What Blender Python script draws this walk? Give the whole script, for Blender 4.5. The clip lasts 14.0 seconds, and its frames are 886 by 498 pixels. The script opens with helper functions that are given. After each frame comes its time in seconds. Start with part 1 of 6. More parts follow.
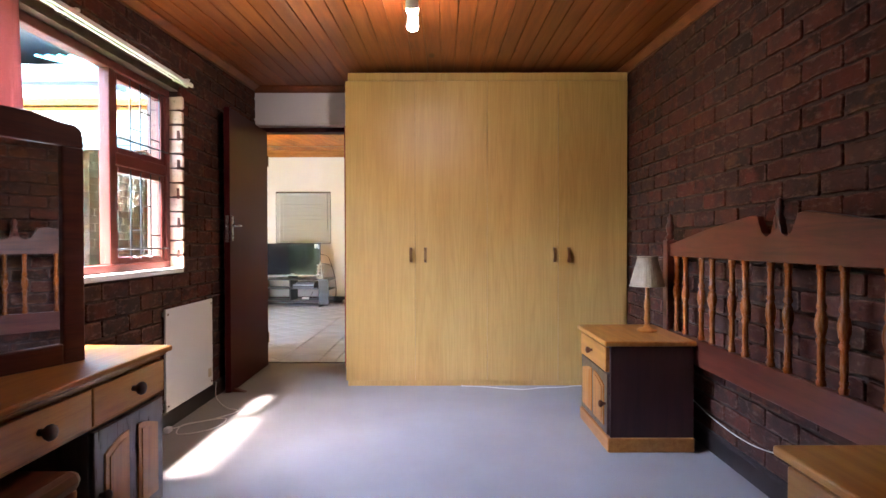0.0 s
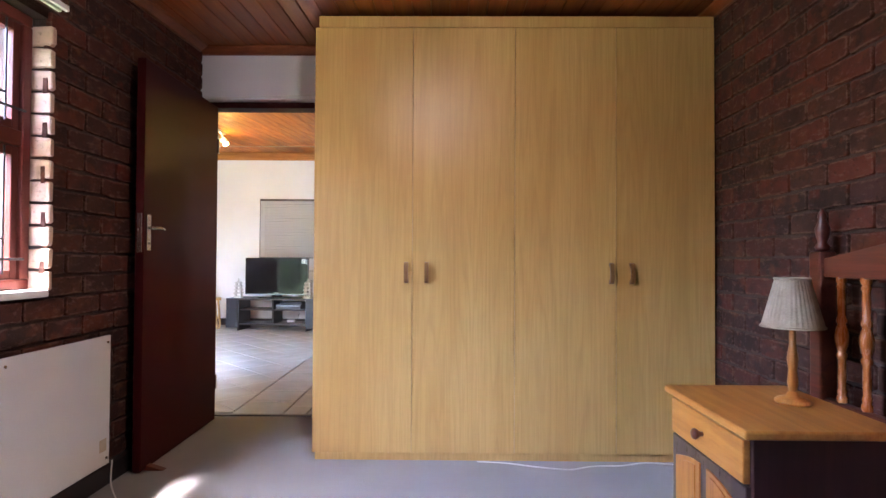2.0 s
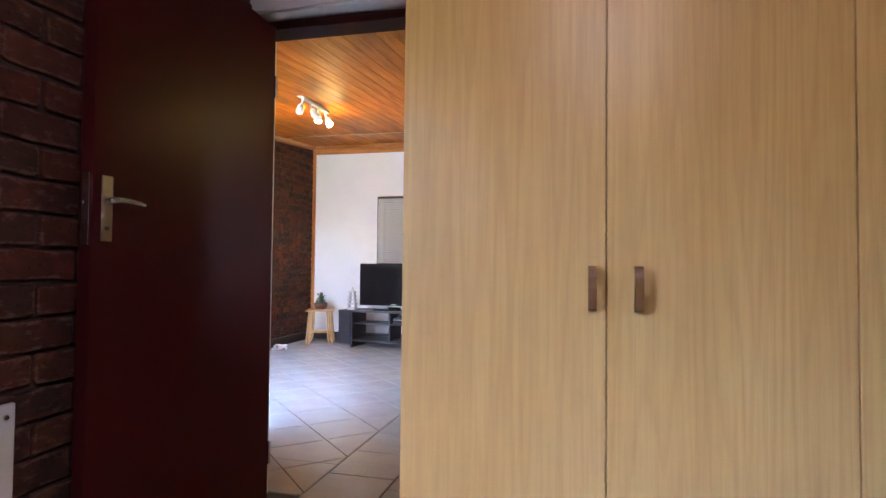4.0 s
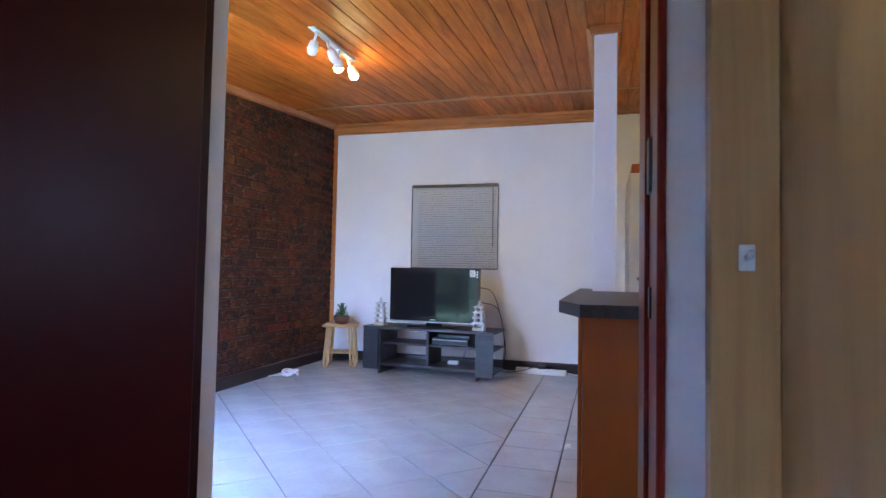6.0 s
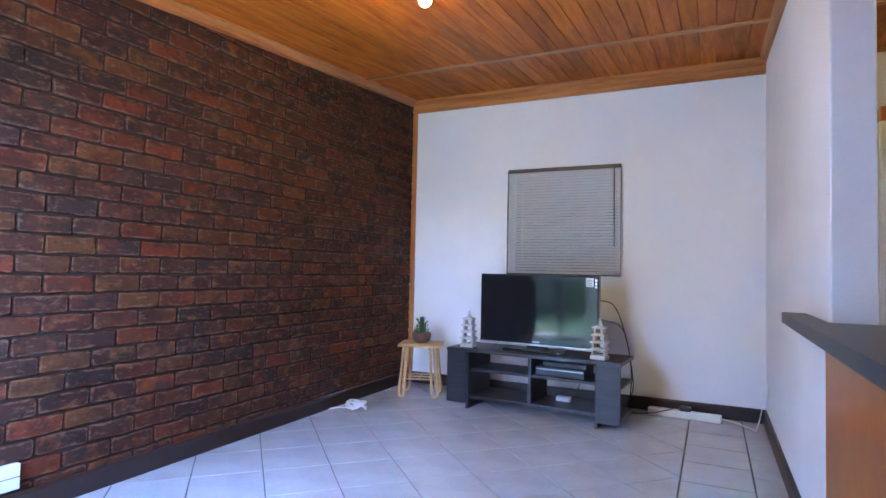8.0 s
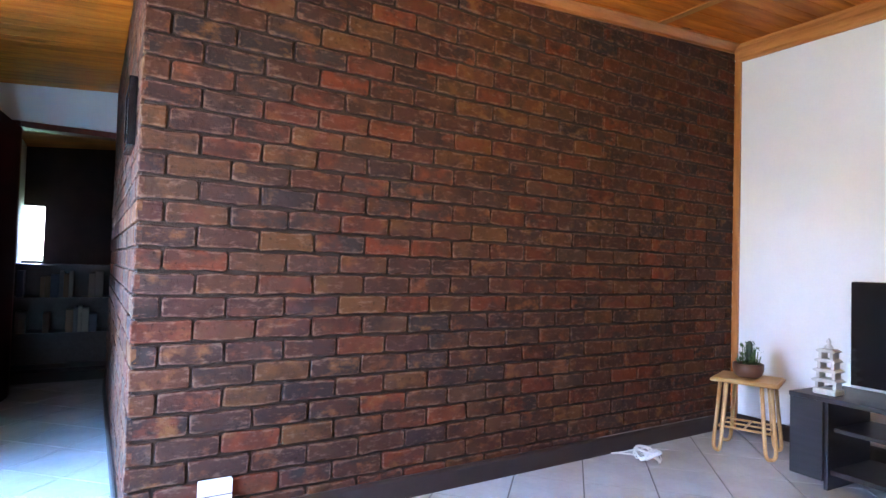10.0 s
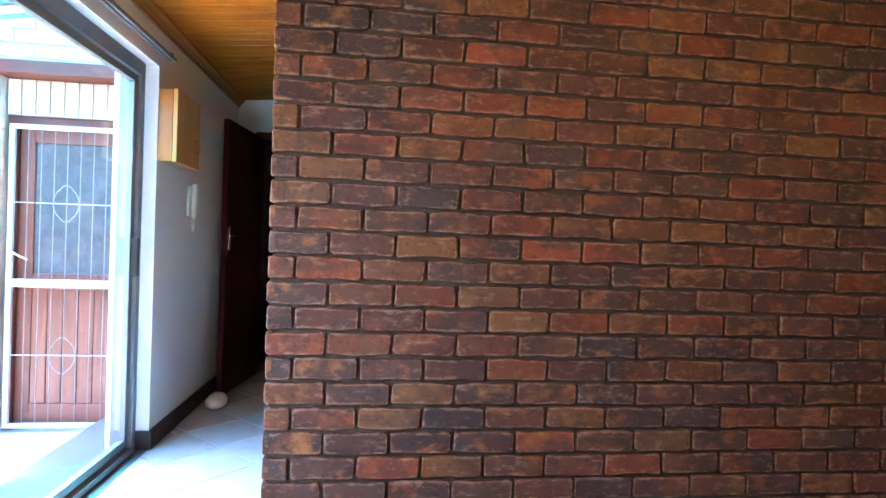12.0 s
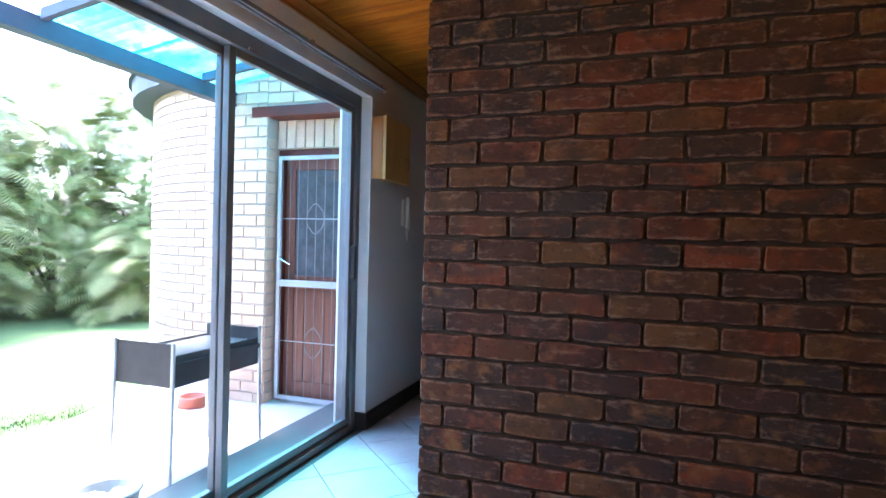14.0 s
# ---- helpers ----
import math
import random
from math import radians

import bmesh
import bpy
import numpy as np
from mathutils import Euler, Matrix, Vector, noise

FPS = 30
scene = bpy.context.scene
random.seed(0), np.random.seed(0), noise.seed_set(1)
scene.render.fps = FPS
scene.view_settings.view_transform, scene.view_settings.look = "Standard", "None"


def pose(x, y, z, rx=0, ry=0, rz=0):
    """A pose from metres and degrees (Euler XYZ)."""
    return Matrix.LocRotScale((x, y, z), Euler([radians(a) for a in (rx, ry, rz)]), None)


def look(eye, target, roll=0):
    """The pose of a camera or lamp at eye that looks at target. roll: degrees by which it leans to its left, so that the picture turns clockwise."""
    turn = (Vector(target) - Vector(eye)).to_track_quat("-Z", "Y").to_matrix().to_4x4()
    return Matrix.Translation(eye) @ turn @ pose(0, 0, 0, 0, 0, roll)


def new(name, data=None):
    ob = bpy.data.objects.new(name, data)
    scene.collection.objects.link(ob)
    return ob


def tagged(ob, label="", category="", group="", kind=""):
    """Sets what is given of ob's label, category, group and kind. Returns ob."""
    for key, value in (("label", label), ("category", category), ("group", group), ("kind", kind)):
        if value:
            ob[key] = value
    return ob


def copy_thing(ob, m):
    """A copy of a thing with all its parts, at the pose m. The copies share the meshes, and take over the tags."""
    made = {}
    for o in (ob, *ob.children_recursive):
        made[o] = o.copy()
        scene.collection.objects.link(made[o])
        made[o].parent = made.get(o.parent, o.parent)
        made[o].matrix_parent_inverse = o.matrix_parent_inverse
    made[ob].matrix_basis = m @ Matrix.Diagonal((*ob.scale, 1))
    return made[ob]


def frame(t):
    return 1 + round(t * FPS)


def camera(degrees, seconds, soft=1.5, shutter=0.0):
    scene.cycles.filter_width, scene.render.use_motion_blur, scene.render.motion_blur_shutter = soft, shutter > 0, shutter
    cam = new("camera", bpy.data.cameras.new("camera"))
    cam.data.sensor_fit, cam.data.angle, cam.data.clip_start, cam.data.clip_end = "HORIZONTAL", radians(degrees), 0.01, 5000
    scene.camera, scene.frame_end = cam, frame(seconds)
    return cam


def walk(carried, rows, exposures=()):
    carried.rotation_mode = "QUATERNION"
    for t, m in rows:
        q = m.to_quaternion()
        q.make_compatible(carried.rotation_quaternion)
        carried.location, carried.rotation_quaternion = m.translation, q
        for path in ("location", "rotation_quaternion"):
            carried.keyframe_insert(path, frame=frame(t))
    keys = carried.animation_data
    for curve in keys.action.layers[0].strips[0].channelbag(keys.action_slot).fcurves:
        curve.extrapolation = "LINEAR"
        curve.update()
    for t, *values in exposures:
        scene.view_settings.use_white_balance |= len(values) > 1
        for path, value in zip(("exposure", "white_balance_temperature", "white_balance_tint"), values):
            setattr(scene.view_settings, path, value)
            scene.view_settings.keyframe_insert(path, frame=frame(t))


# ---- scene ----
cam = camera(76.5, 14.0)
PATH = [
    (0, (0.514, 0.141, 1.063), (0.515, 2.141, 1.037), -0.1),
    (0.5, (0.511, 0.398, 1.048), (0.522, 2.398, 1.036), -0.1),
    (1, (0.496, 0.701, 1.051), (0.508, 2.701, 1.055), 0.0),
    (1.5, (0.499, 1.004, 1.045), (0.506, 3.004, 1.064), 0.2),
    (2, (0.497, 1.366, 1.037), (0.479, 3.366, 1.072), 0.3),
    (2.5, (0.477, 1.738, 1.025), (0.383, 3.736, 1.07), 0.4),
    (3, (0.446, 2.12, 1.038), (0.235, 4.108, 1.089), 0.4),
    (3.5, (0.367, 2.521, 1.034), (0.022, 4.49, 1.092), 0.6),
    (4, (0.254, 2.863, 1.015), (-0.221, 4.805, 1.076), 0.6),
    (6.3, (-0.443, 4.397, 1.01), (-0.998, 6.317, 1.09), 1.1),
    (6.5, (-0.482, 4.519, 1.016), (-1.034, 6.44, 1.096), 1.2),
    (7, (-0.552, 4.807, 1.04), (-1.116, 6.724, 1.12), 1.0),
    (7.5, (-0.657, 5.101, 1.039), (-1.311, 6.99, 1.12), 1.0),
    (8, (-0.792, 5.349, 1.058), (-1.657, 7.151, 1.133), 1.2),
    (8.5, (-0.835, 5.614, 1.056), (-1.963, 7.264, 1.127), 1.3),
    (9, (-0.924, 5.822, 1.035), (-2.268, 7.301, 1.107), 1.3),
    (9.2, (-0.964, 5.914, 1.031), (-2.389, 7.314, 1.108), 1.3),
    (11.3, (-1.335, 6.586, 1.129), (-3.272, 7.083, 1.123), 2.2),
    (11.5, (-1.358, 6.629, 1.136), (-3.313, 7.048, 1.127), 2.2),
    (12, (-1.412, 6.721, 1.145), (-3.398, 6.961, 1.13), 1.9),
    (12.5, (-1.441, 6.807, 1.149), (-3.441, 6.784, 1.127), 1.8),
    (13, (-1.447, 6.884, 1.145), (-3.432, 6.639, 1.125), 1.7),
    (13.5, (-1.43, 6.986, 1.152), (-3.376, 6.523, 1.135), 1.5),
    (14, (-1.445, 7.099, 1.155), (-3.338, 6.454, 1.137), 1.4),
]
EXPOSURES = [(0, 6.5, 6850, 24), (2, 6.45, 6300, 26), (4, 6.2, 5800, 28), (6.3, 5.6, 4900, 28), (9, 5.9, 5050, 27), (11.5, 6.35, 6250, 25), (12.5, 5.85, 6100, 26), (14, 4.65, 6100, 24)]
walk(cam, [(t, look(eye, target, roll)) for t, eye, target, roll in PATH], EXPOSURES)

# ---- sky, sun and lamps ----
world = bpy.data.worlds.new("sky")
scene.world = world
world.use_nodes = True
sky = world.node_tree.nodes.new("ShaderNodeTexSky")
sky.sky_type, sky.sun_disc = "NISHITA", False
sky.sun_elevation, sky.sun_rotation = radians(62.7), radians(214)
world.node_tree.links.new(sky.outputs[0], world.node_tree.nodes["Background"].inputs[0])
world.node_tree.nodes["Background"].inputs[1].default_value = 0.15
sun = new("sun", bpy.data.lights.new("sun", "SUN"))
sun.data.energy, sun.data.angle, sun.data.color = 1.4, radians(9), (1.0, 0.95, 0.88)
sun.matrix_world = look((-0.27 * 30, -0.40 * 30, 0.90 * 30), (0, 0, 0))


def bulb_light(name, place, aim, watts, colour, angle=110):
    ob = new(name, bpy.data.lights.new(name, "SPOT"))
    ob.data.energy, ob.data.color, ob.data.spot_size, ob.data.spot_blend = watts, colour, radians(angle), 0.6
    ob.data.shadow_soft_size = 0.03
    ob.matrix_world = look(place, aim)
    return ob


WARM = (1.0, 0.76, 0.20)
COOL = (1.0, 0.93, 0.82)

# area lamp added for daylight, in the sliding door's unseen part beside the pier
daylight = new("door_daylight", bpy.data.lights.new("door_daylight", "AREA"))
daylight.data.shape, daylight.data.size, daylight.data.size_y = "RECTANGLE", 0.5, 1.7
daylight.data.energy, daylight.data.color = 0.6, (0.94, 0.96, 1.0)
daylight.matrix_world = look((-2.48, 5.52, 1.1), (-2.30, 7.5, 0.3))

# ---- geometry helpers ----
def thing(name, x, y, z, label, category, group="", rz=0.0, kind=""):
    ob = new(name)
    ob.matrix_basis = pose(x, y, z, 0, 0, rz)
    ob.empty_display_size = 0.1
    return tagged(ob, label, category, group, kind)


def mesh_of(name, bm, material, smooth=False):
    me = bpy.data.meshes.new(name)
    bmesh.ops.recalc_face_normals(bm, faces=bm.faces)
    bm.to_mesh(me)
    bm.free()
    if smooth:
        for p in me.polygons:
            p.use_smooth = True
    for m in (material if isinstance(material, (list, tuple)) else [material]):
        me.materials.append(m)
    return me


def part(name, bm, material, parent=None, label="", smooth=False):
    """One mesh under a thing or part; its numbers are those of the thing's own frame."""
    ob = new(name, mesh_of(name, bm, material, smooth))
    if parent:
        ob.parent = parent
    return tagged(ob, label)


def structure(name, bm, material, label, category, smooth=False):
    return tagged(new(name, mesh_of(name, bm, material, smooth)), label, category, "", "structure")


def box(x0, x1, y0, y1, z0, z1, bevel=0.0, bm=None, segments=2):
    made = bmesh.new()
    bmesh.ops.create_cube(made, size=1)
    bmesh.ops.scale(made, vec=(x1 - x0, y1 - y0, z1 - z0), verts=made.verts)
    bmesh.ops.translate(made, vec=((x0 + x1) / 2, (y0 + y1) / 2, (z0 + z1) / 2), verts=made.verts)
    if bevel:
        bmesh.ops.bevel(made, geom=made.edges[:], offset=bevel, segments=segments, affect="EDGES", profile=0.5)
    return joined(bm, made)


def joined(bm, made):
    """Adds made to bm, if there is one."""
    if bm is None:
        return made
    me = bpy.data.meshes.new("tmp")
    made.to_mesh(me)
    made.free()
    bm.from_mesh(me)
    bpy.data.meshes.remove(me)
    return bm


def prism(outline, z0, z1, bevel=0.0, bm=None, axis="z"):
    """An outline drawn out along an axis: z (outline is x, y), y (x, z) or x (y, z)."""
    made = bmesh.new()

    def at(a, b, c):
        return {"z": (a, b, c), "y": (a, c, b), "x": (c, a, b)}[axis]

    low = [made.verts.new(at(a, b, z0)) for a, b in outline]
    top = [made.verts.new(at(a, b, z1)) for a, b in outline]
    made.faces.new(low)
    made.faces.new(top)
    for i in range(len(low)):
        j = (i + 1) % len(low)
        made.faces.new((low[i], low[j], top[j], top[i]))
    if bevel:
        bmesh.ops.bevel(made, geom=made.edges[:], offset=bevel, segments=2, affect="EDGES", profile=0.5)
    return joined(bm, made)


def lathe(profile, x=0.0, y=0.0, z=0.0, n=20, bm=None):
    """Turned about an upright axis; profile rows are radius, height."""
    made = bmesh.new()
    rings = []
    for r, h in profile:
        rings.append([made.verts.new((x + max(r, 1e-4) * math.cos(2 * math.pi * i / n), y + max(r, 1e-4) * math.sin(2 * math.pi * i / n), z + h)) for i in range(n)])
    for a, b in zip(rings, rings[1:]):
        for i in range(n):
            j = (i + 1) % n
            made.faces.new((a[i], a[j], b[j], b[i]))
    made.faces.new(rings[0])
    made.faces.new(rings[-1])
    return joined(bm, made)


def tube(points, r, n=8, bm=None, taper=None):
    """A round rod along points."""
    made = bmesh.new()
    pts = [Vector(p) for p in points]
    rings = []
    side = None
    for i, p in enumerate(pts):
        d = (pts[min(i + 1, len(pts) - 1)] - pts[max(i - 1, 0)]).normalized()
        if side is None:
            side = d.orthogonal().normalized()
        side = (side - d * side.dot(d)).normalized()
        up = d.cross(side)
        rr = r if taper is None else r + (taper - r) * i / (len(pts) - 1)
        rings.append([made.verts.new(p + rr * (math.cos(2 * math.pi * k / n) * side + math.sin(2 * math.pi * k / n) * up)) for k in range(n)])
    for a, b in zip(rings, rings[1:]):
        for k in range(n):
            j = (k + 1) % n
            made.faces.new((a[k], a[j], b[j], b[k]))
    made.faces.new(rings[0])
    made.faces.new(rings[-1])
    return joined(bm, made)


def curve_points(points, steps=8):
    """A smooth line through points (Catmull-Rom)."""
    p = [Vector(q) for q in points]
    p = [2 * p[0] - p[1]] + p + [2 * p[-1] - p[-2]]
    out = []
    for i in range(1, len(p) - 2):
        for s in range(steps):
            t = s / steps
            out.append(0.5 * (2 * p[i] + (p[i + 1] - p[i - 1]) * t + (2 * p[i - 1] - 5 * p[i] + 4 * p[i + 1] - p[i + 2]) * t * t + (3 * p[i] - p[i - 1] - 3 * p[i + 1] + p[i + 2]) * t ** 3))
    out.append(p[-2])
    return out


# ---- materials ----
class Nodes:
    def __init__(self, name):
        self.m = bpy.data.materials.new(name)
        self.m.use_nodes = True
        self.t = self.m.node_tree
        self.shader = self.t.nodes["Principled BSDF"]
        self.coord = self.t.nodes.new("ShaderNodeTexCoord").outputs["Object"]

    def add(self, kind, **inputs):
        n = self.t.nodes.new(kind)
        for k, v in inputs.items():
            self.set(n, k.replace("_", " "), v)
        return n

    def set(self, n, key, v):
        if isinstance(v, bpy.types.NodeSocket):
            self.t.links.new(v, n.inputs[key])
        else:
            n.inputs[key].default_value = v

    def mapped(self, scale, source=None):
        n = self.add("ShaderNodeMapping")
        self.t.links.new(source or self.coord, n.inputs["Vector"])
        n.inputs["Scale"].default_value = scale
        return n.outputs[0]

    def noise(self, scale, vector=None, detail=4.0, rough=0.55, distortion=0.0):
        n = self.add("ShaderNodeTexNoise", Scale=scale, Detail=detail, Roughness=rough, Distortion=distortion)
        self.t.links.new(vector or self.coord, n.inputs["Vector"])
        return n.outputs["Fac"]

    def ramp(self, fac, stops):
        n = self.t.nodes.new("ShaderNodeValToRGB")
        self.t.links.new(fac, n.inputs[0])
        e = n.color_ramp.elements
        while len(e) < len(stops):
            e.new(0.5)
        for k, (at, c) in enumerate(stops):
            e[k].position = at
            e[k].color = (*c, 1) if len(c) == 3 else c
        return n.outputs[0]

    def mix(self, fac, a, b, mode="MIX"):
        n = self.t.nodes.new("ShaderNodeMix")
        n.data_type, n.blend_type = "RGBA", mode
        self.put(n.inputs[0], fac), self.put(n.inputs[6], a), self.put(n.inputs[7], b)
        return n.outputs[2]

    def put(self, socket, v):
        if isinstance(v, bpy.types.NodeSocket):
            self.t.links.new(v, socket)
        else:
            socket.default_value = (*v, 1) if isinstance(v, tuple) and len(v) == 3 else v

    def math(self, op, a, b=0.0):
        n = self.t.nodes.new("ShaderNodeMath")
        n.operation = op
        self.put(n.inputs[0], a), self.put(n.inputs[1], b)
        return n.outputs[0]

    def bump(self, height, strength, distance=0.01):
        n = self.add("ShaderNodeBump", Strength=strength, Distance=distance, Height=height)
        self.t.links.new(n.outputs[0], self.shader.inputs["Normal"])

    def done(self, colour, rough=0.5, metal=0.0, **more):
        self.put(self.shader.inputs["Base Color"], colour)
        self.put(self.shader.inputs["Roughness"], rough)
        self.put(self.shader.inputs["Metallic"], metal)
        for k, v in more.items():
            self.put(self.shader.inputs[k.replace("_", " ")], v)
        return self.m


def mottled(name, a, b, rough, scale=3.0, fine=60.0, bump=0.15, distance=0.002, metal=0.0, spread=0.15, **more):
    """Paint, plaster, plastic, stone: two tones at two scales, fine relief, uneven gloss."""
    n = Nodes(name)
    big, small = n.noise(scale), n.noise(fine, detail=3)
    fac = n.ramp(n.math("ADD", n.math("MULTIPLY", big, 0.7), n.math("MULTIPLY", small, 0.3)), [(0.3, (0, 0, 0)), (0.7, (1, 1, 1))])
    colour = n.mix(fac, a, b)
    if bump:
        n.bump(small, bump, distance)
    gloss = n.math("ADD", rough - spread / 2, n.math("MULTIPLY", big, spread))
    return n.done(colour, gloss, metal, **more)


def timber(name, dark, mid, light, rough, along=(1, 1, 1), grain=30.0, bump=0.08, coat=0.0, vary=0.25, knots=False):
    """Wood; along has a small number on the axis that the grain follows."""
    n = Nodes(name)
    shift = n.add("ShaderNodeObjectInfo").outputs["Random"]
    island = n.add("ShaderNodeNewGeometry").outputs["Random Per Island"]
    pick = n.math("FRACT", n.math("ADD", shift, island))
    moved = n.add("ShaderNodeVectorMath")
    moved.operation = "ADD"
    n.t.links.new(n.coord, moved.inputs[0])
    off = n.add("ShaderNodeCombineXYZ", X=n.math("MULTIPLY", pick, 7.0), Y=n.math("MULTIPLY", pick, 13.0), Z=n.math("MULTIPLY", pick, 9.0))
    n.t.links.new(off.outputs[0], moved.inputs[1])
    base = moved.outputs[0]
    streaks = n.noise(grain, n.mapped(along, base), detail=6, rough=0.6, distortion=0.6)
    fine = n.noise(grain * 6, n.mapped(along, base), detail=2)
    colour = n.ramp(n.math("ADD", n.math("MULTIPLY", streaks, 0.8), n.math("MULTIPLY", fine, 0.2)), [(0.32, dark), (0.5, mid), (0.68, light)])
    tone = n.math("ADD", 1 - vary, n.math("MULTIPLY", pick, 2 * vary))
    colour = n.mix(1.0, colour, n.add("ShaderNodeCombineColor", Red=tone, Green=tone, Blue=tone).outputs[0], "MULTIPLY")
    if knots:
        v = n.add("ShaderNodeTexVoronoi", Scale=3.4)
        n.t.links.new(n.mapped(tuple(0.35 if a < 0.5 else 1.0 for a in along), base), v.inputs["Vector"])
        spot = n.ramp(v.outputs["Distance"], [(0.035, (1, 1, 1)), (0.09, (0, 0, 0))])
        colour = n.mix(n.math("MULTIPLY", spot, 0.75), colour, tuple(c * 0.3 for c in dark))
    n.bump(streaks, bump, 0.003)
    return n.done(colour, n.math("ADD", rough - 0.08, n.math("MULTIPLY", fine, 0.16)), 0.0, Coat_Weight=coat, Coat_Roughness=0.15)


def brickwork(name, tones, dusk, ember, rough=0.85):
    """Fired clay faces: each brick takes a tone of its own, with burnt patches and pale scuffs."""
    n = Nodes(name)
    pick = n.math("FRACT", n.math("ADD", n.add("ShaderNodeObjectInfo").outputs["Random"], n.add("ShaderNodeNewGeometry").outputs["Random Per Island"]))
    moved = n.add("ShaderNodeVectorMath")
    moved.operation = "ADD"
    n.t.links.new(n.coord, moved.inputs[0])
    off = n.add("ShaderNodeCombineXYZ", X=n.math("MULTIPLY", pick, 17.0), Y=n.math("MULTIPLY", pick, 31.0), Z=n.math("MULTIPLY", pick, 23.0))
    n.t.links.new(off.outputs[0], moved.inputs[1])
    p = moved.outputs[0]
    base = n.ramp(pick, [((k + 0.5) / len(tones), c) for k, c in enumerate(tones)])
    # mask is highest on each brick's outer edge, where the colour turns paler
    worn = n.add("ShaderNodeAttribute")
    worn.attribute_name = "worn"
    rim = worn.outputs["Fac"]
    other = n.math("FRACT", n.math("MULTIPLY", pick, 37.0))
    second = n.ramp(n.math("FRACT", n.math("MULTIPLY", pick, 11.3)), [((k + 0.5) / len(tones), c) for k, c in enumerate(tones)])
    blotch = n.ramp(n.noise(8, n.mapped((1, 1, 1.5), p), 3, 0.55), [(0.44, (0, 0, 0)), (0.58, (1, 1, 1))])
    colour = n.mix(n.math("MULTIPLY", blotch, 0.8), base, second)
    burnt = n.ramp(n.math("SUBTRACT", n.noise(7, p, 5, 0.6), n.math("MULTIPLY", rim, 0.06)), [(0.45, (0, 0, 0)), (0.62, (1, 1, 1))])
    colour = n.mix(n.math("MULTIPLY", burnt, n.math("MULTIPLY", other, 0.8)), colour, dusk)
    glow = n.ramp(n.noise(10, n.mapped((1, 1, 1.5), p), 5, 0.6), [(0.54, (0, 0, 0)), (0.66, (1, 1, 1))])
    fire = n.mix(other, tuple(c * w for c, w in zip(ember, (1.0, 1.25, 1.0))), tuple(c * w for c, w in zip(ember, (1.0, 0.7, 0.8))))
    colour = n.mix(n.math("MULTIPLY", glow, n.math("SUBTRACT", 0.8, n.math("MULTIPLY", pick, 0.5))), colour, fire)
    pale = tuple(0.55 * c + 0.13 * w for c, w in zip(ember, (1.0, 0.74, 0.60)))
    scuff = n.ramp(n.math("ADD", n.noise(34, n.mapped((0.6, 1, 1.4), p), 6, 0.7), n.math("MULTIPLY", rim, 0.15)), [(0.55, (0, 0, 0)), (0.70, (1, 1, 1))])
    colour = n.mix(n.math("MULTIPLY", scuff, 0.5), colour, pale)
    pits = n.ramp(n.noise(55, p, 3, 0.6), [(0.28, (0, 0, 0)), (0.40, (1, 1, 1))])
    colour = n.mix(n.math("MULTIPLY", n.math("SUBTRACT", 1.0, pits), 0.5), colour, tuple(c * 0.35 for c in tones[0]))
    n.bump(n.math("ADD", n.math("ADD", n.noise(26, p, 6, 0.65), n.math("MULTIPLY", n.noise(8, p, 3), 1.4)), n.math("MULTIPLY", pits, 0.2)), 0.6, 0.006)
    return n.done(colour, rough, 0.0, Specular_IOR_Level=0.18)


def oak_laminate():
    """Printed oak: cathedral figure drawn up each door, with fine dark pores."""
    n = Nodes("oak_laminate")
    pick = n.math("FRACT", n.math("ADD", n.add("ShaderNodeObjectInfo").outputs["Random"], n.add("ShaderNodeNewGeometry").outputs["Random Per Island"]))
    moved = n.add("ShaderNodeVectorMath")
    moved.operation = "ADD"
    n.t.links.new(n.coord, moved.inputs[0])
    off = n.add("ShaderNodeCombineXYZ", X=n.math("MULTIPLY", pick, 7.0), Y=0.0, Z=n.math("MULTIPLY", pick, 9.0))
    n.t.links.new(off.outputs[0], moved.inputs[1])
    p = moved.outputs[0]
    hill = n.noise(5.0, n.mapped((1, 0.2, 0.05), p), 2, 0.5)
    rings = n.math("FRACT", n.math("MULTIPLY", hill, 18.0))
    line = n.ramp(rings, [(0.0, (1, 1, 1)), (0.22, (0.35, 0.35, 0.35)), (0.5, (0, 0, 0)), (0.88, (0.15, 0.15, 0.15)), (1.0, (1, 1, 1))])
    fine = n.noise(120, n.mapped((1, 0.2, 0.03), p), 3, 0.6)
    pores = n.ramp(fine, [(0.42, (0, 0, 0)), (0.62, (1, 1, 1))])
    broad = n.noise(5, n.mapped((1, 0.2, 0.12), p), 3)
    colour = n.mix(n.ramp(broad, [(0.35, (0, 0, 0)), (0.65, (1, 1, 1))]), (0.57, 0.325, 0.096), (0.63, 0.385, 0.128))
    colour = n.mix(n.math("MULTIPLY", line, 0.26), colour, (0.42, 0.22, 0.055))
    colour = n.mix(n.math("MULTIPLY", pores, 0.30), colour, (0.44, 0.235, 0.062))
    return n.done(colour, n.math("ADD", 0.36, n.math("MULTIPLY", fine, 0.12)))


def glowing(name, colour, strength):
    n = Nodes(name)
    return n.done((0.9, 0.9, 0.9), 0.4, 0.0, Emission_Color=colour, Emission_Strength=strength)


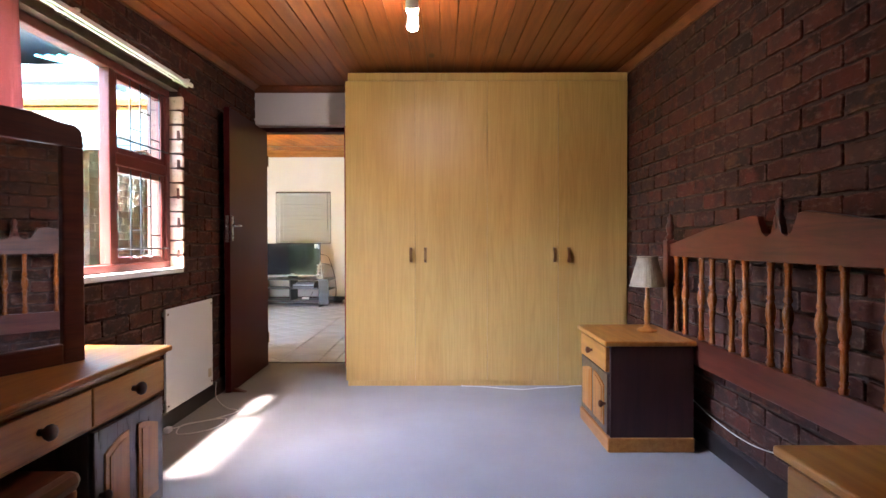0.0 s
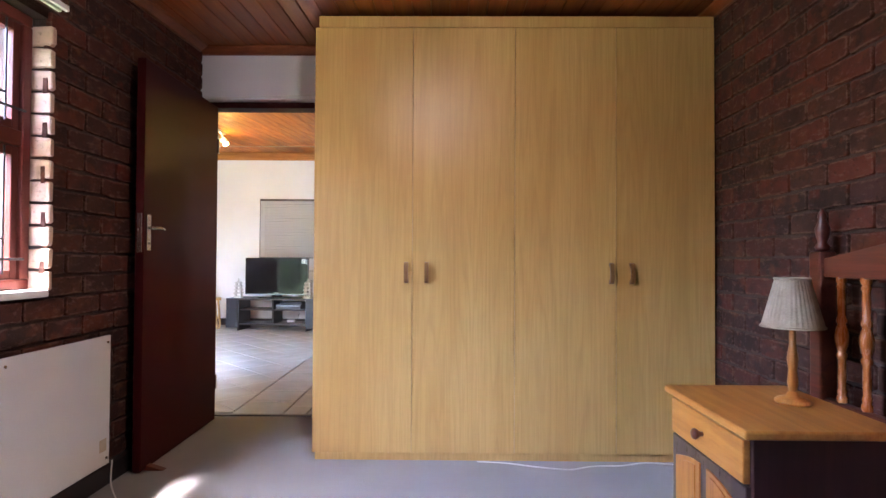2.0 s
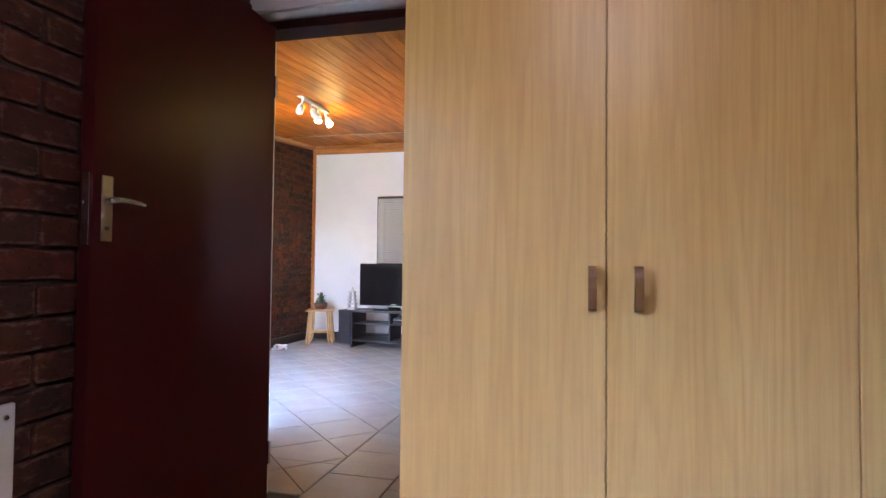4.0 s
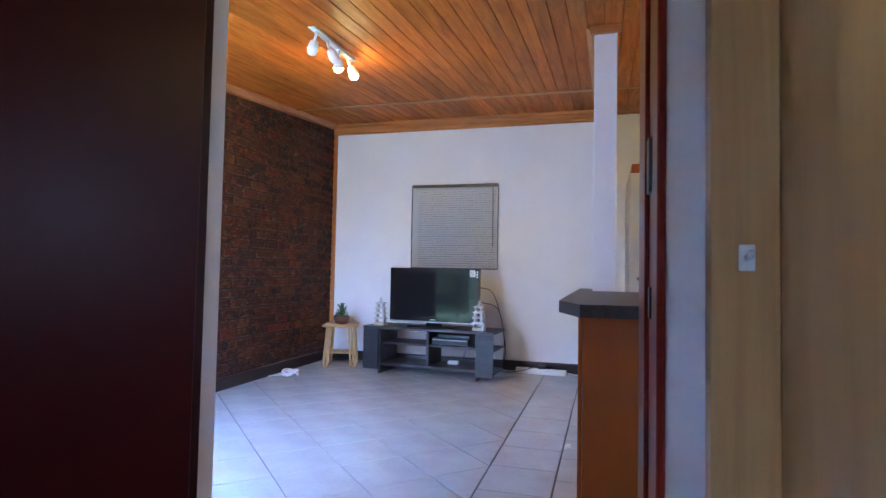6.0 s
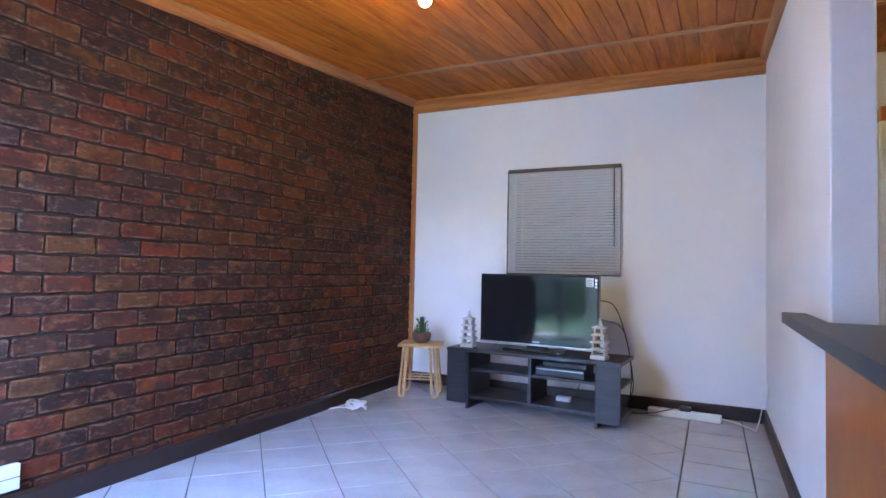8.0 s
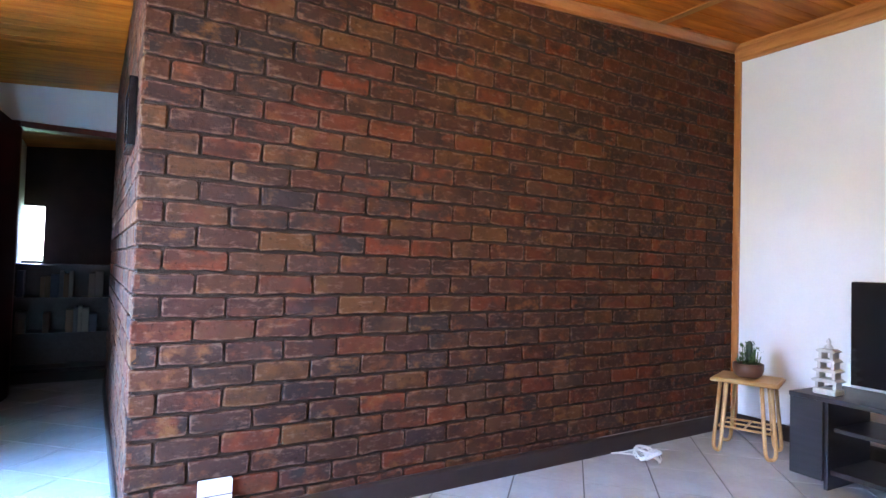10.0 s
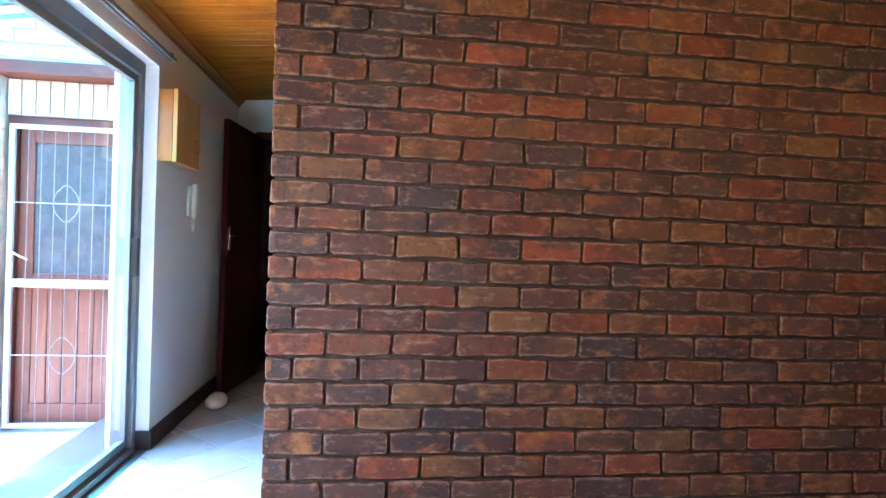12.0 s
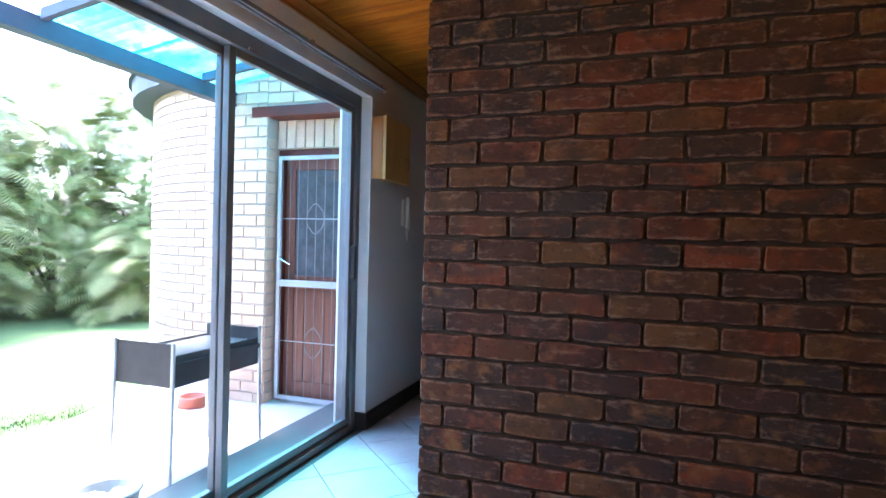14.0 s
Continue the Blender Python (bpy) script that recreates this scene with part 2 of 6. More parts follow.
def pane_material(name, tint=(1, 1, 1), gloss=1.0):
    n = Nodes(name)
    clear = n.add("ShaderNodeBsdfTransparent", Color=(*tint, 1))
    shine = n.add("ShaderNodeBsdfGlossy", Roughness=0.03)
    facing = n.add("ShaderNodeLayerWeight", Blend=0.5).outputs["Facing"]
    both = n.t.nodes.new("ShaderNodeMixShader")
    n.put(both.inputs[0], n.math("ADD", 0.03, n.math("MULTIPLY", n.math("POWER", facing, 4.0), 0.6 * gloss)))
    n.t.links.new(clear.outputs[0], both.inputs[1])
    n.t.links.new(shine.outputs[0], both.inputs[2])
    n.t.links.new(both.outputs[0], n.t.nodes["Material Output"].inputs["Surface"])
    return n.m


M_WHITE = mottled("white_plaster", (0.74, 0.73, 0.74), (0.82, 0.81, 0.81), 0.75, 1.5, 90, 0.25, 0.002)
M_BRICK_DARK = brickwork("clinker_brick", [(0.031, 0.022, 0.021), (0.064, 0.024, 0.016), (0.089, 0.035, 0.017), (0.035, 0.024, 0.024), (0.105, 0.027, 0.014), (0.051, 0.024, 0.018), (0.142, 0.034, 0.015), (0.030, 0.021, 0.022), (0.112, 0.049, 0.018), (0.057, 0.023, 0.017)], (0.021, 0.015, 0.015), (0.171, 0.068, 0.027))
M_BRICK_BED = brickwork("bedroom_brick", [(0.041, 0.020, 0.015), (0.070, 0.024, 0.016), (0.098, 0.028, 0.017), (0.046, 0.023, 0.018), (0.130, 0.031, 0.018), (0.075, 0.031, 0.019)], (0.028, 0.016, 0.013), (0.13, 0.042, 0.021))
M_BRICK_PALE = brickwork("pale_face_brick", [(0.56, 0.39, 0.29), (0.64, 0.46, 0.34), (0.60, 0.41, 0.30), (0.67, 0.50, 0.38), (0.62, 0.44, 0.34)], (0.50, 0.33, 0.24), (0.68, 0.49, 0.37))
M_MORTAR = mottled("dark_mortar", (0.026, 0.017, 0.013), (0.048, 0.032, 0.024), 0.95, 6, 120, 0.8, 0.006)
# bedroom mortar, also the painted shade of far-room and light-blocking walls
M_MORTAR_AND_DIM = mottled("mortar_and_dim_wall", (0.050, 0.027, 0.021), (0.078, 0.043, 0.034), 0.95, 6, 120, 0.8, 0.006)
M_MORTAR_PALE = mottled("grey_mortar", (0.40, 0.33, 0.28), (0.48, 0.41, 0.35), 0.95, 6, 120, 0.6, 0.004)
M_SKIRT = mottled("dark_skirting", (0.022, 0.014, 0.013), (0.035, 0.022, 0.02), 0.4, 5, 80, 0.1)
M_CARPET = mottled("grey_carpet", (0.285, 0.275, 0.265), (0.37, 0.36, 0.35), 0.97, 1.2, 260, 0.9, 0.006, spread=0.03)
M_TILE = mottled("grey_floor_tile", (0.38, 0.38, 0.395), (0.48, 0.48, 0.495), 0.24, 4, 40, 0.05, 0.001, spread=0.16)
M_GROUT = mottled("dark_grout", (0.07, 0.07, 0.075), (0.11, 0.11, 0.115), 0.95, 6, 140, 0.4)
M_PINE_CEIL = timber("varnished_pine_boards", (0.26, 0.056, 0.003), (0.46, 0.122, 0.006), (0.60, 0.19, 0.012), 0.5, (1, 0.05, 1), 22, 0.05, 0.0, 0.22, True)
M_PINE_CEIL.node_tree.nodes["Principled BSDF"].inputs["Specular IOR Level"].default_value = 0.22
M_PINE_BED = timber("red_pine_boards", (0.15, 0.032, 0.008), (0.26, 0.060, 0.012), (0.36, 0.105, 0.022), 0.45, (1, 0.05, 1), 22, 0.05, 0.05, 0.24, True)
M_CORNICE = timber("pine_cornice", (0.26, 0.09, 0.02), (0.42, 0.165, 0.04), (0.52, 0.23, 0.06), 0.34, (0.05, 0.6, 1), 20, 0.05, 0.25, 0.1)
M_CORNICE_Y = timber("pine_cornice_along", (0.26, 0.085, 0.02), (0.40, 0.15, 0.036), (0.50, 0.22, 0.06), 0.34, (0.6, 0.05, 1), 20, 0.05, 0.25, 0.1)
M_CORNICE_BED = timber("red_pine_cornice", (0.14, 0.036, 0.012), (0.24, 0.065, 0.018), (0.31, 0.10, 0.03), 0.36, (0.2, 0.2, 1), 20, 0.05, 0.2, 0.1)
M_BEECH = oak_laminate()
M_PINE = timber("honey_pine", (0.34, 0.110, 0.020), (0.47, 0.180, 0.034), (0.55, 0.235, 0.055), 0.36, (1, 0.07, 1), 26, 0.05, 0.12, 0.1)
M_PINE_UP = timber("honey_pine_upright", (0.32, 0.105, 0.020), (0.45, 0.170, 0.034), (0.53, 0.225, 0.055), 0.36, (1, 1, 0.07), 26, 0.05, 0.12, 0.1)
M_MAHOGANY = timber("dark_mahogany_stain", (0.055, 0.012, 0.008), (0.115, 0.024, 0.013), (0.16, 0.038, 0.019), 0.34, (1, 0.08, 1), 24, 0.03, 0.12, 0.08)
M_DARKSTAIN = timber("near_black_stain", (0.034, 0.009, 0.008), (0.048, 0.013, 0.011), (0.062, 0.018, 0.015), 0.5, (1, 1, 0.08), 24, 0.02, 0.0, 0.1)
M_SPINDLE = timber("amber_turned_wood", (0.23, 0.060, 0.011), (0.36, 0.100, 0.020), (0.46, 0.155, 0.035), 0.27, (1, 1, 0.1), 30, 0.02, 0.25, 0.12)
M_MAROON = mottled("maroon_gloss_paint", (0.046, 0.0062, 0.0065), (0.056, 0.0082, 0.0085), 0.34, 2.5, 30, 0.0, 0.001, spread=0.06, Specular_IOR_Level=0.05)
# one oxblood frame: shade put into the first colour, light into the second
M_FRAME_SHADED = mottled("shaded_oxblood_paint", (0.030, 0.005, 0.0045), (0.045, 0.009, 0.008), 0.55, 4, 80, 0.05, Specular_IOR_Level=0.1)
M_FRAME_LIT = mottled("lit_oxblood_gloss", (0.16, 0.010, 0.005), (0.30, 0.026, 0.010), 0.34, 7, 60, 0.1, Specular_IOR_Level=0.3)
M_FRAME_RED = mottled("oxblood_paint", (0.10, 0.020, 0.014), (0.15, 0.034, 0.024), 0.42, 4, 80, 0.08, Specular_IOR_Level=0.25)
M_CHROME = mottled("satin_chrome", (0.60, 0.60, 0.60), (0.72, 0.72, 0.72), 0.25, 8, 90, 0.03, metal=1.0)
M_ALU = mottled("anodised_aluminium", (0.17, 0.18, 0.20), (0.23, 0.24, 0.26), 0.55, 5, 120, 0.05, metal=0.3)
M_BLACK = mottled("black_plastic", (0.010, 0.010, 0.012), (0.018, 0.018, 0.02), 0.35, 6, 120, 0.05)
M_WHITE_PLASTIC = mottled("white_plastic", (0.74, 0.74, 0.72), (0.80, 0.80, 0.78), 0.4, 5, 120, 0.03)
M_ENAMEL = mottled("white_enamel", (0.66, 0.67, 0.70), (0.72, 0.73, 0.76), 0.3, 2, 90, 0.03)
M_HEATER = mottled("cream_heater_panel", (0.62, 0.60, 0.57), (0.70, 0.68, 0.65), 0.55, 2, 140, 0.1)
M_GLASS = pane_material("window_glass", (0.97, 0.99, 0.99))

# ---- structure: bedroom ----
BX0, BX1, BY0, BY1 = -1.065, 1.88, -1.0, 4.90     # bedroom inner faces
LY0, LY1, LX0 = 5.15, 10.06, -3.39               # living room inner faces
EAST = 3.0                                        # kitchen's east wall


def bed_ceiling(y):
    return 2.375 + 0.045 * (y - 4.90)


def living_ceiling(y):
    return 2.30 + 0.084 * (y - 5.6)


def slope_boards(x0, x1, y0, y1, height, width, material, name, label, thick=0.02):
    """A boarded ceiling: tongued boards along y, grooves between, one mesh."""
    bm = bmesh.new()
    x = x0
    while x < x1 - 1e-4:
        a, b = x, min(x + width, x1)
        g, d = 0.0035, 0.004
        prof = [(a + 0.001, d + thick), (a + 0.001, d), (a + g, 0), (b - g, 0), (b - 0.001, d), (b - 0.001, d + thick)]
        rows = []
        for y in (y0, y1):
            rows.append([bm.verts.new((px, y, height(y) + pz)) for px, pz in prof])
        for i in range(len(prof) - 1):
            bm.faces.new((rows[0][i], rows[0][i + 1], rows[1][i + 1], rows[1][i]))
        x += width
    top = [bm.verts.new((px, py, height(py) + thick)) for px, py in ((x0, y0), (x1, y0), (x1, y1), (x0, y1))]
    up = [bm.verts.new((v.co.x, v.co.y, v.co.z + 0.06)) for v in top]
    bm.faces.new(top), bm.faces.new(up)
    for i in range(4):
        bm.faces.new((top[i], top[(i + 1) % 4], up[(i + 1) % 4], up[i]))
    return structure(name, bm, material, label, "ceiling")


def moulding(name, p, q, out, profile, material, label, category="cornice"):
    """A moulded strip from p to q; profile rows are (distance out of the wall, height)."""
    bm = bmesh.new()
    p, q, out = Vector(p), Vector(q), Vector(out)
    rows = [[bm.verts.new(e + out * a + Vector((0, 0, b))) for a, b in profile] for e in (p, q)]
    n = len(profile)
    for i in range(n):
        bm.faces.new((rows[0][i], rows[0][(i + 1) % n], rows[1][(i + 1) % n], rows[1][i]))
    bm.faces.new(rows[0]), bm.faces.new(rows[1])
    return structure(name, bm, material, label, category)


structure("floor_bedroom", box(BX0 - 0.2, BX1 + 0.2, BY0 - 0.2, 5.07, -0.15, 0.0), M_CARPET, "worn blue-grey carpet on the bedroom floor", "carpet")
slope_boards(BX0 - 0.1, BX1 + 0.1, BY0 - 0.1, BY1 + 0.02, bed_ceiling, 0.098, M_PINE_BED, "ceiling_bedroom", "varnished reddish pine board ceiling")
# west wall with the window opening
WY0, WY1, WZ0, WZ1 = 1.75, 3.53, 0.90, 1.97
bm = box(-1.27, BX0 - 0.012, BY0 - 0.2, WY0, -0.15, 2.6)
box(-1.27, BX0 - 0.012, WY1 + 0.012, BY1, -0.15, 2.6, bm=bm)
box(-1.27, BX0 - 0.012, WY0, WY1 + 0.012, -0.15, WZ0 - 0.02, bm=bm)
box(-1.27, BX0 - 0.012, WY0, WY1 + 0.012, WZ1, 2.6, bm=bm)
wall_bed_west = structure("wall_bedroom_west", bm, M_MORTAR_AND_DIM, "dark clinker brick wall with a window", "wall")
wall_bed_east = structure("wall_bedroom_east", box(BX1 + 0.012, BX1 + 0.23, BY0 - 0.2, BY1 + 0.2, -0.15, 2.6), M_MORTAR_AND_DIM, "dark red-brown brick wall behind the headboard", "wall")
structure("wall_bedroom_south", box(-1.27, BX1 + 0.012, BY0 - 0.2, BY0, -0.15, 2.6), M_WHITE, "plain white plastered wall", "wall")
# north wall with the doorway
DX0, DX1, DZ = -1.07, -0.30, 2.045
bm = box(-1.27, DX0 - 0.03, BY1, LY0, -0.15, 2.9)
box(DX1 - 0.003, EAST + 0.2, BY1, LY0, -0.15, 2.9, bm=bm)
box(DX0 - 0.03, DX1 - 0.003, BY1, LY0, DZ, 2.9, bm=bm)
structure("wall_between", bm, M_WHITE, "white plastered wall with a doorway", "wall")
# head and hinge side carry painted shade, the striking jamb painted light
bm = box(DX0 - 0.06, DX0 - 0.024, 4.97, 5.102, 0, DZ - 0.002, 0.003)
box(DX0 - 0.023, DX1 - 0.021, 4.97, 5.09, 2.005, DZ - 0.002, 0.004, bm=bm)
structure("door_frame_1", bm, M_FRAME_SHADED, "oxblood-painted timber door frame with shade put into its colour", "door frame")
structure("door_jamb_1", box(DX1 - 0.020, DX1 - 0.004, 5.0, 5.125, 0, DZ - 0.002, 0.003, box(DX1 - 0.014, DX1 - 0.004, 4.885, 4.9995, 0, DZ - 0.002, 0.003)), M_FRAME_LIT, "glossy oxblood striking jamb of the doorway with light put into its red", "door frame")
structure("strike_plate", box(DX1 - 0.0185, DX1 - 0.0135, 4.955, 4.985, 1.115, 1.185, 0.001), M_ALU, "steel strike plate let into the door frame", "strike plate")
# solid black box in place of the shade inside the bolt hole
structure("strike_recess_shade", box(DX1 - 0.0165, DX1 - 0.0137, 4.958, 4.982, 0.955, 0.995, 0.001), M_BLACK, "black piece standing in for the shade of the jamb's bolt hole", "strike plate")
structure("threshold_strip", box(DX0 + 0.02, DX1 - 0.02, 5.05, 5.085, 0.0, 0.008, 0.003), M_SKIRT, "dark strip between carpet and tiles", "threshold")
C_BED = [(0, 0), (0, 0.05), (0.05, 0.05), (0.05, 0.035), (0.03, 0.02), (0.012, 0.008), (0.012, 0)]
moulding("cornice_bed_north", (BX0, BY1, bed_ceiling(BY1) - 0.055), (BX1, BY1, bed_ceiling(BY1) - 0.055), (0, -1, 0), C_BED, M_CORNICE_BED, "reddish pine cornice under the ceiling")
moulding("cornice_bed_west", (BX0, BY0, bed_ceiling(BY0) - 0.05), (BX0, BY1 - 0.05, bed_ceiling(BY1) - 0.05), (1, 0, 0), C_BED, M_CORNICE_BED, "reddish pine cornice under the ceiling")
moulding("cornice_bed_east", (BX1, BY0, bed_ceiling(BY0) - 0.05), (BX1, BY1 - 0.05, bed_ceiling(BY1) - 0.05), (-1, 0, 0), C_BED, M_CORNICE_BED, "reddish pine cornice under the ceiling")
S_PROF = [(0, 0), (0, 0.1), (0.012, 0.1), (0.018, 0.085), (0.018, 0)]
moulding("skirting_bed_west", (BX0 - 0.004, BY0, 0), (BX0 - 0.004, BY1, 0), (1, 0, 0), S_PROF, M_SKIRT, "dark-stained skirting board", "skirting")
moulding("skirting_bed_east", (BX1 + 0.004, BY0, 0), (BX1 + 0.004, 4.2, 0), (-1, 0, 0), S_PROF, M_SKIRT, "dark-stained skirting board", "skirting")

# ---- structure: living room, kitchen and hall ----
CY = 6.36      # corner of the brick wall, hall north face
HX = -6.30     # end of the hall
SY = 5.55      # hall and living south face
structure("floor_living", box(HX - 3.0, EAST + 0.2, 5.07, LY1 + 0.2, -0.15, -0.006), M_GROUT, "dark grout bed under the floor tiles", "floor")
slope_boards(HX - 3.0, EAST, LY0, LY1, living_ceiling, 0.098, M_PINE_CEIL, "ceiling_living", "varnished orange pine board ceiling, gently sloping")
structure("ceiling_strip", prism([(9.13, living_ceiling(9.13) - 0.008), (9.19, living_ceiling(9.19) - 0.008), (9.19, living_ceiling(9.19) + 0.004), (9.13, living_ceiling(9.13) + 0.004)], LX0, -0.44, axis="x"), M_CORNICE, "flat pine cover strip across the ceiling boards", "trim")
structure("ceiling_strip_kitchen", prism([(9.13, living_ceiling(9.13) - 0.008), (9.19, living_ceiling(9.19) - 0.008), (9.19, living_ceiling(9.19) + 0.004), (9.13, living_ceiling(9.13) + 0.004)], -0.31, EAST, axis="x"), M_CORNICE, "flat pine cover strip across the ceiling boards", "trim")
wall_brick = structure("wall_living_west", box(LX0 - 0.23, LX0 - 0.012, CY + 0.012, LY1, -0.15, 2.85), M_MORTAR, "dark face-brick living room wall", "wall")
wall_return = structure("wall_hall_north", box(HX - 0.1, LX0 - 0.2305, CY + 0.012, CY + 0.23, -0.15, 2.85), M_MORTAR, "face-brick wall along the hall", "wall")
# north wall with the blind's window
NX0, NX1, NZ0, NZ1 = -2.38, -1.49, 1.06, 1.90
bm = box(LX0 - 0.23, NX0, LY1, LY1 + 0.22, -0.15, 2.9)
box(NX1, EAST + 0.2, LY1, LY1 + 0.22, -0.15, 2.9, bm=bm)
box(NX0, NX1, LY1, LY1 + 0.22, -0.15, NZ0, bm=bm)
box(NX0, NX1, LY1, LY1 + 0.22, NZ1, 2.9, bm=bm)
structure("wall_north", bm, M_WHITE, "white plastered wall with a small window", "wall")
PY = 7.58      # south end of the wall between living room and kitchen
structure("wall_partition", box(-0.44, -0.31, PY, LY1, -0.01, 2.85, 0.006), M_WHITE, "white plastered partition between living room and kitchen", "wall")
structure("wall_low", box(-0.44, -0.31, 6.17, PY, -0.01, 0.868), M_WHITE, "low white wall under the breakfast counter", "wall")
# opening added in this unseen wall to let daylight into the kitchen
bm = box(EAST, EAST + 0.2, LY0, 7.9, -0.15, 2.9)
box(EAST, EAST + 0.2, 8.6, LY1, -0.15, 2.9, bm=bm)
box(EAST, EAST + 0.2, 7.9, 8.6, -0.15, 1.1, bm=bm)
box(EAST, EAST + 0.2, 7.9, 8.6, 1.9, 2.9, bm=bm)
structure("wall_kitchen_east", bm, M_WHITE, "white plastered kitchen wall", "wall")
# south wall: sliding door opening
GX0, GX1, GZ = -4.545, -2.15, 2.045
bm = box(GX1, -1.65, 5.33, SY, -0.15, 2.7)
box(HX - 3.0, GX0 - 0.03, 5.33, SY, -0.15, 2.7, bm=bm)
box(GX0 - 0.03, GX1, 5.33, SY, GZ, 2.7, bm=bm)
structure("wall_south", bm, M_WHITE, "white plastered wall round the sliding door", "wall")
structure("wall_south_jog", box(-1.87, -1.272, 4.95, LY0, -0.15, 2.7, bm=box(-1.87, -1.65, LY0, 5.33, -0.15, 2.7)), M_WHITE, "short white return wall beside the doorway", "wall")
# hall's end wall with a doorway into a dark room
bm = box(HX - 0.15, HX, SY, 5.70, -0.15, 2.7)
box(HX - 0.15, HX, 5.70, CY, 2.04, 2.7, bm=bm)
structure("wall_hall_end", bm, M_WHITE, "white wall over the hall doorway", "wall")
bm = box(HX - 0.12, HX + 0.012, 5.70, 5.75, 0, 2.04, 0.004)
box(HX - 0.12, HX + 0.012, 5.75, CY, 1.995, 2.04, 0.004, bm=bm)
structure("door_frame_2", bm, M_FRAME_RED, "oxblood-painted door frame at the hall's end", "door frame")
# dark colour on these walls puts the unlit room's shade into them
bm = box(-9.3, -9.15, 4.4, 5.33, -0.15, 1.0)
box(-9.3, -9.15, 5.33, 8.0, -0.15, 0.98, bm=bm)
box(-9.3, -9.15, 4.4, 8.0, 1.62, 2.7, bm=bm)
box(-9.3, -9.15, 5.75, 8.0, 0.98, 1.62, bm=bm)
structure("wall_far_room", bm, M_MORTAR_AND_DIM, "far wall with the room's shade put into its colour and a small bright window", "wall")
structure("wall_far_room_north", box(-9.3, HX - 0.1, 8.0, 8.15, -0.15, 2.7), M_MORTAR_AND_DIM, "plain wall of the unlit room, its shade put into the colour", "wall")
structure("wall_far_room_east", box(HX - 0.25, HX - 0.1, CY + 0.23, 8.0, -0.15, 2.7), M_MORTAR_AND_DIM, "plain wall of the unlit room, its shade put into the colour", "wall")
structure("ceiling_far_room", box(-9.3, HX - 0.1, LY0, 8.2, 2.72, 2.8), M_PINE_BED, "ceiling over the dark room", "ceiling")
# timber trims
C_BIG = [(0, 0), (0, 0.125), (0.045, 0.125), (0.045, 0.105), (0.034, 0.095), (0.034, 0.07), (0.022, 0.06), (0.022, 0.03), (0.012, 0.02), (0.012, 0)]
moulding("cornice_north", (LX0, LY1, living_ceiling(LY1) - 0.122), (-0.44, LY1, living_ceiling(LY1) - 0.122), (0, -1, 0), C_BIG, M_CORNICE, "stepped pine cornice on the white wall")
C_SMALL = [(0, 0), (0, 0.06), (0.05, 0.06), (0.05, 0.05), (0.03, 0.035), (0.014, 0.015), (0.014, 0)]
moulding("cornice_brick", (LX0, CY, living_ceiling(CY) - 0.06), (LX0, LY1 - 0.045, living_ceiling(LY1) - 0.06), (1, 0, 0), C_SMALL, M_CORNICE_Y, "pine cornice along the brick wall")
moulding("cornice_hall_south", (HX, SY, living_ceiling(SY) - 0.06), (-1.65, SY, living_ceiling(SY) - 0.06), (0, 1, 0), C_SMALL, M_CORNICE, "dark pine cornice over the sliding door")
moulding("cornice_kitchen", (-0.31, LY1, living_ceiling(LY1) - 0.06), (EAST, LY1, living_ceiling(LY1) - 0.06), (0, -1, 0), C_SMALL, M_CORNICE, "pine cornice in the kitchen")
moulding("cornice_partition", (-0.44, PY, living_ceiling(PY) - 0.05), (-0.44, LY1 - 0.05, living_ceiling(LY1) - 0.05), (-1, 0, 0), C_SMALL, M_CORNICE_Y, "pine cornice on the partition")
bm = box(-0.465, -0.285, PY - 0.025, PY, living_ceiling(PY) - 0.05, living_ceiling(PY) + 0.01, 0.004)
structure("cornice_pillar", bm, M_CORNICE, "pine collar round the top of the partition's end", "cornice")
structure("corner_trim", box(LX0 + 0.001, LX0 + 0.045, LY1 - 0.022, LY1, 0.0, living_ceiling(LY1) - 0.12, 0.004), M_PINE_UP, "upright pine trim where brick meets plaster", "trim")
moulding("skirting_brick", (LX0 - 0.004, CY - 0.0, 0), (LX0 - 0.004, LY1, 0), (1, 0, 0), S_PROF, M_SKIRT, "dark skirting along the brick wall", "skirting")
moulding("skirting_return", (HX, CY + 0.004, 0), (LX0 + 0.014, CY + 0.004, 0), (0, -1, 0), S_PROF, M_SKIRT, "dark skirting along the hall", "skirting")
moulding("skirting_north", (LX0, LY1, 0), (-0.44, LY1, 0), (0, -1, 0), S_PROF, M_SKIRT, "dark skirting on the white wall", "skirting")
moulding("skirting_partition", (-0.44, 6.17, 0), (-0.44, LY1, 0), (-1, 0, 0), S_PROF, M_SKIRT, "dark skirting on the partition", "skirting")
moulding("skirting_south", (HX + 0.0, SY, 0), (GX0 - 0.03, SY, 0), (0, 1, 0), S_PROF, M_SKIRT, "dark skirting in the hall", "skirting")
structure("skirting_pier", box(GX0 - 0.03, GX0 - 0.012, 5.46, SY + 0.018, 0, 0.1, 0.002), M_SKIRT, "dark skirting round the pier", "skirting")

# ---- bedroom things ----
M_CURTAIN = mottled("dusty_pink_curtain", (0.42, 0.16, 0.14), (0.50, 0.22, 0.19), 0.9, 3, 200, 0.3, Transmission_Weight=0.0, Subsurface_Weight=0.0)
M_MIRROR = mottled("mirror_silver", (0.86, 0.87, 0.87), (0.88, 0.89, 0.89), 0.02, 1, 5, 0.0, metal=1.0, spread=0.01)
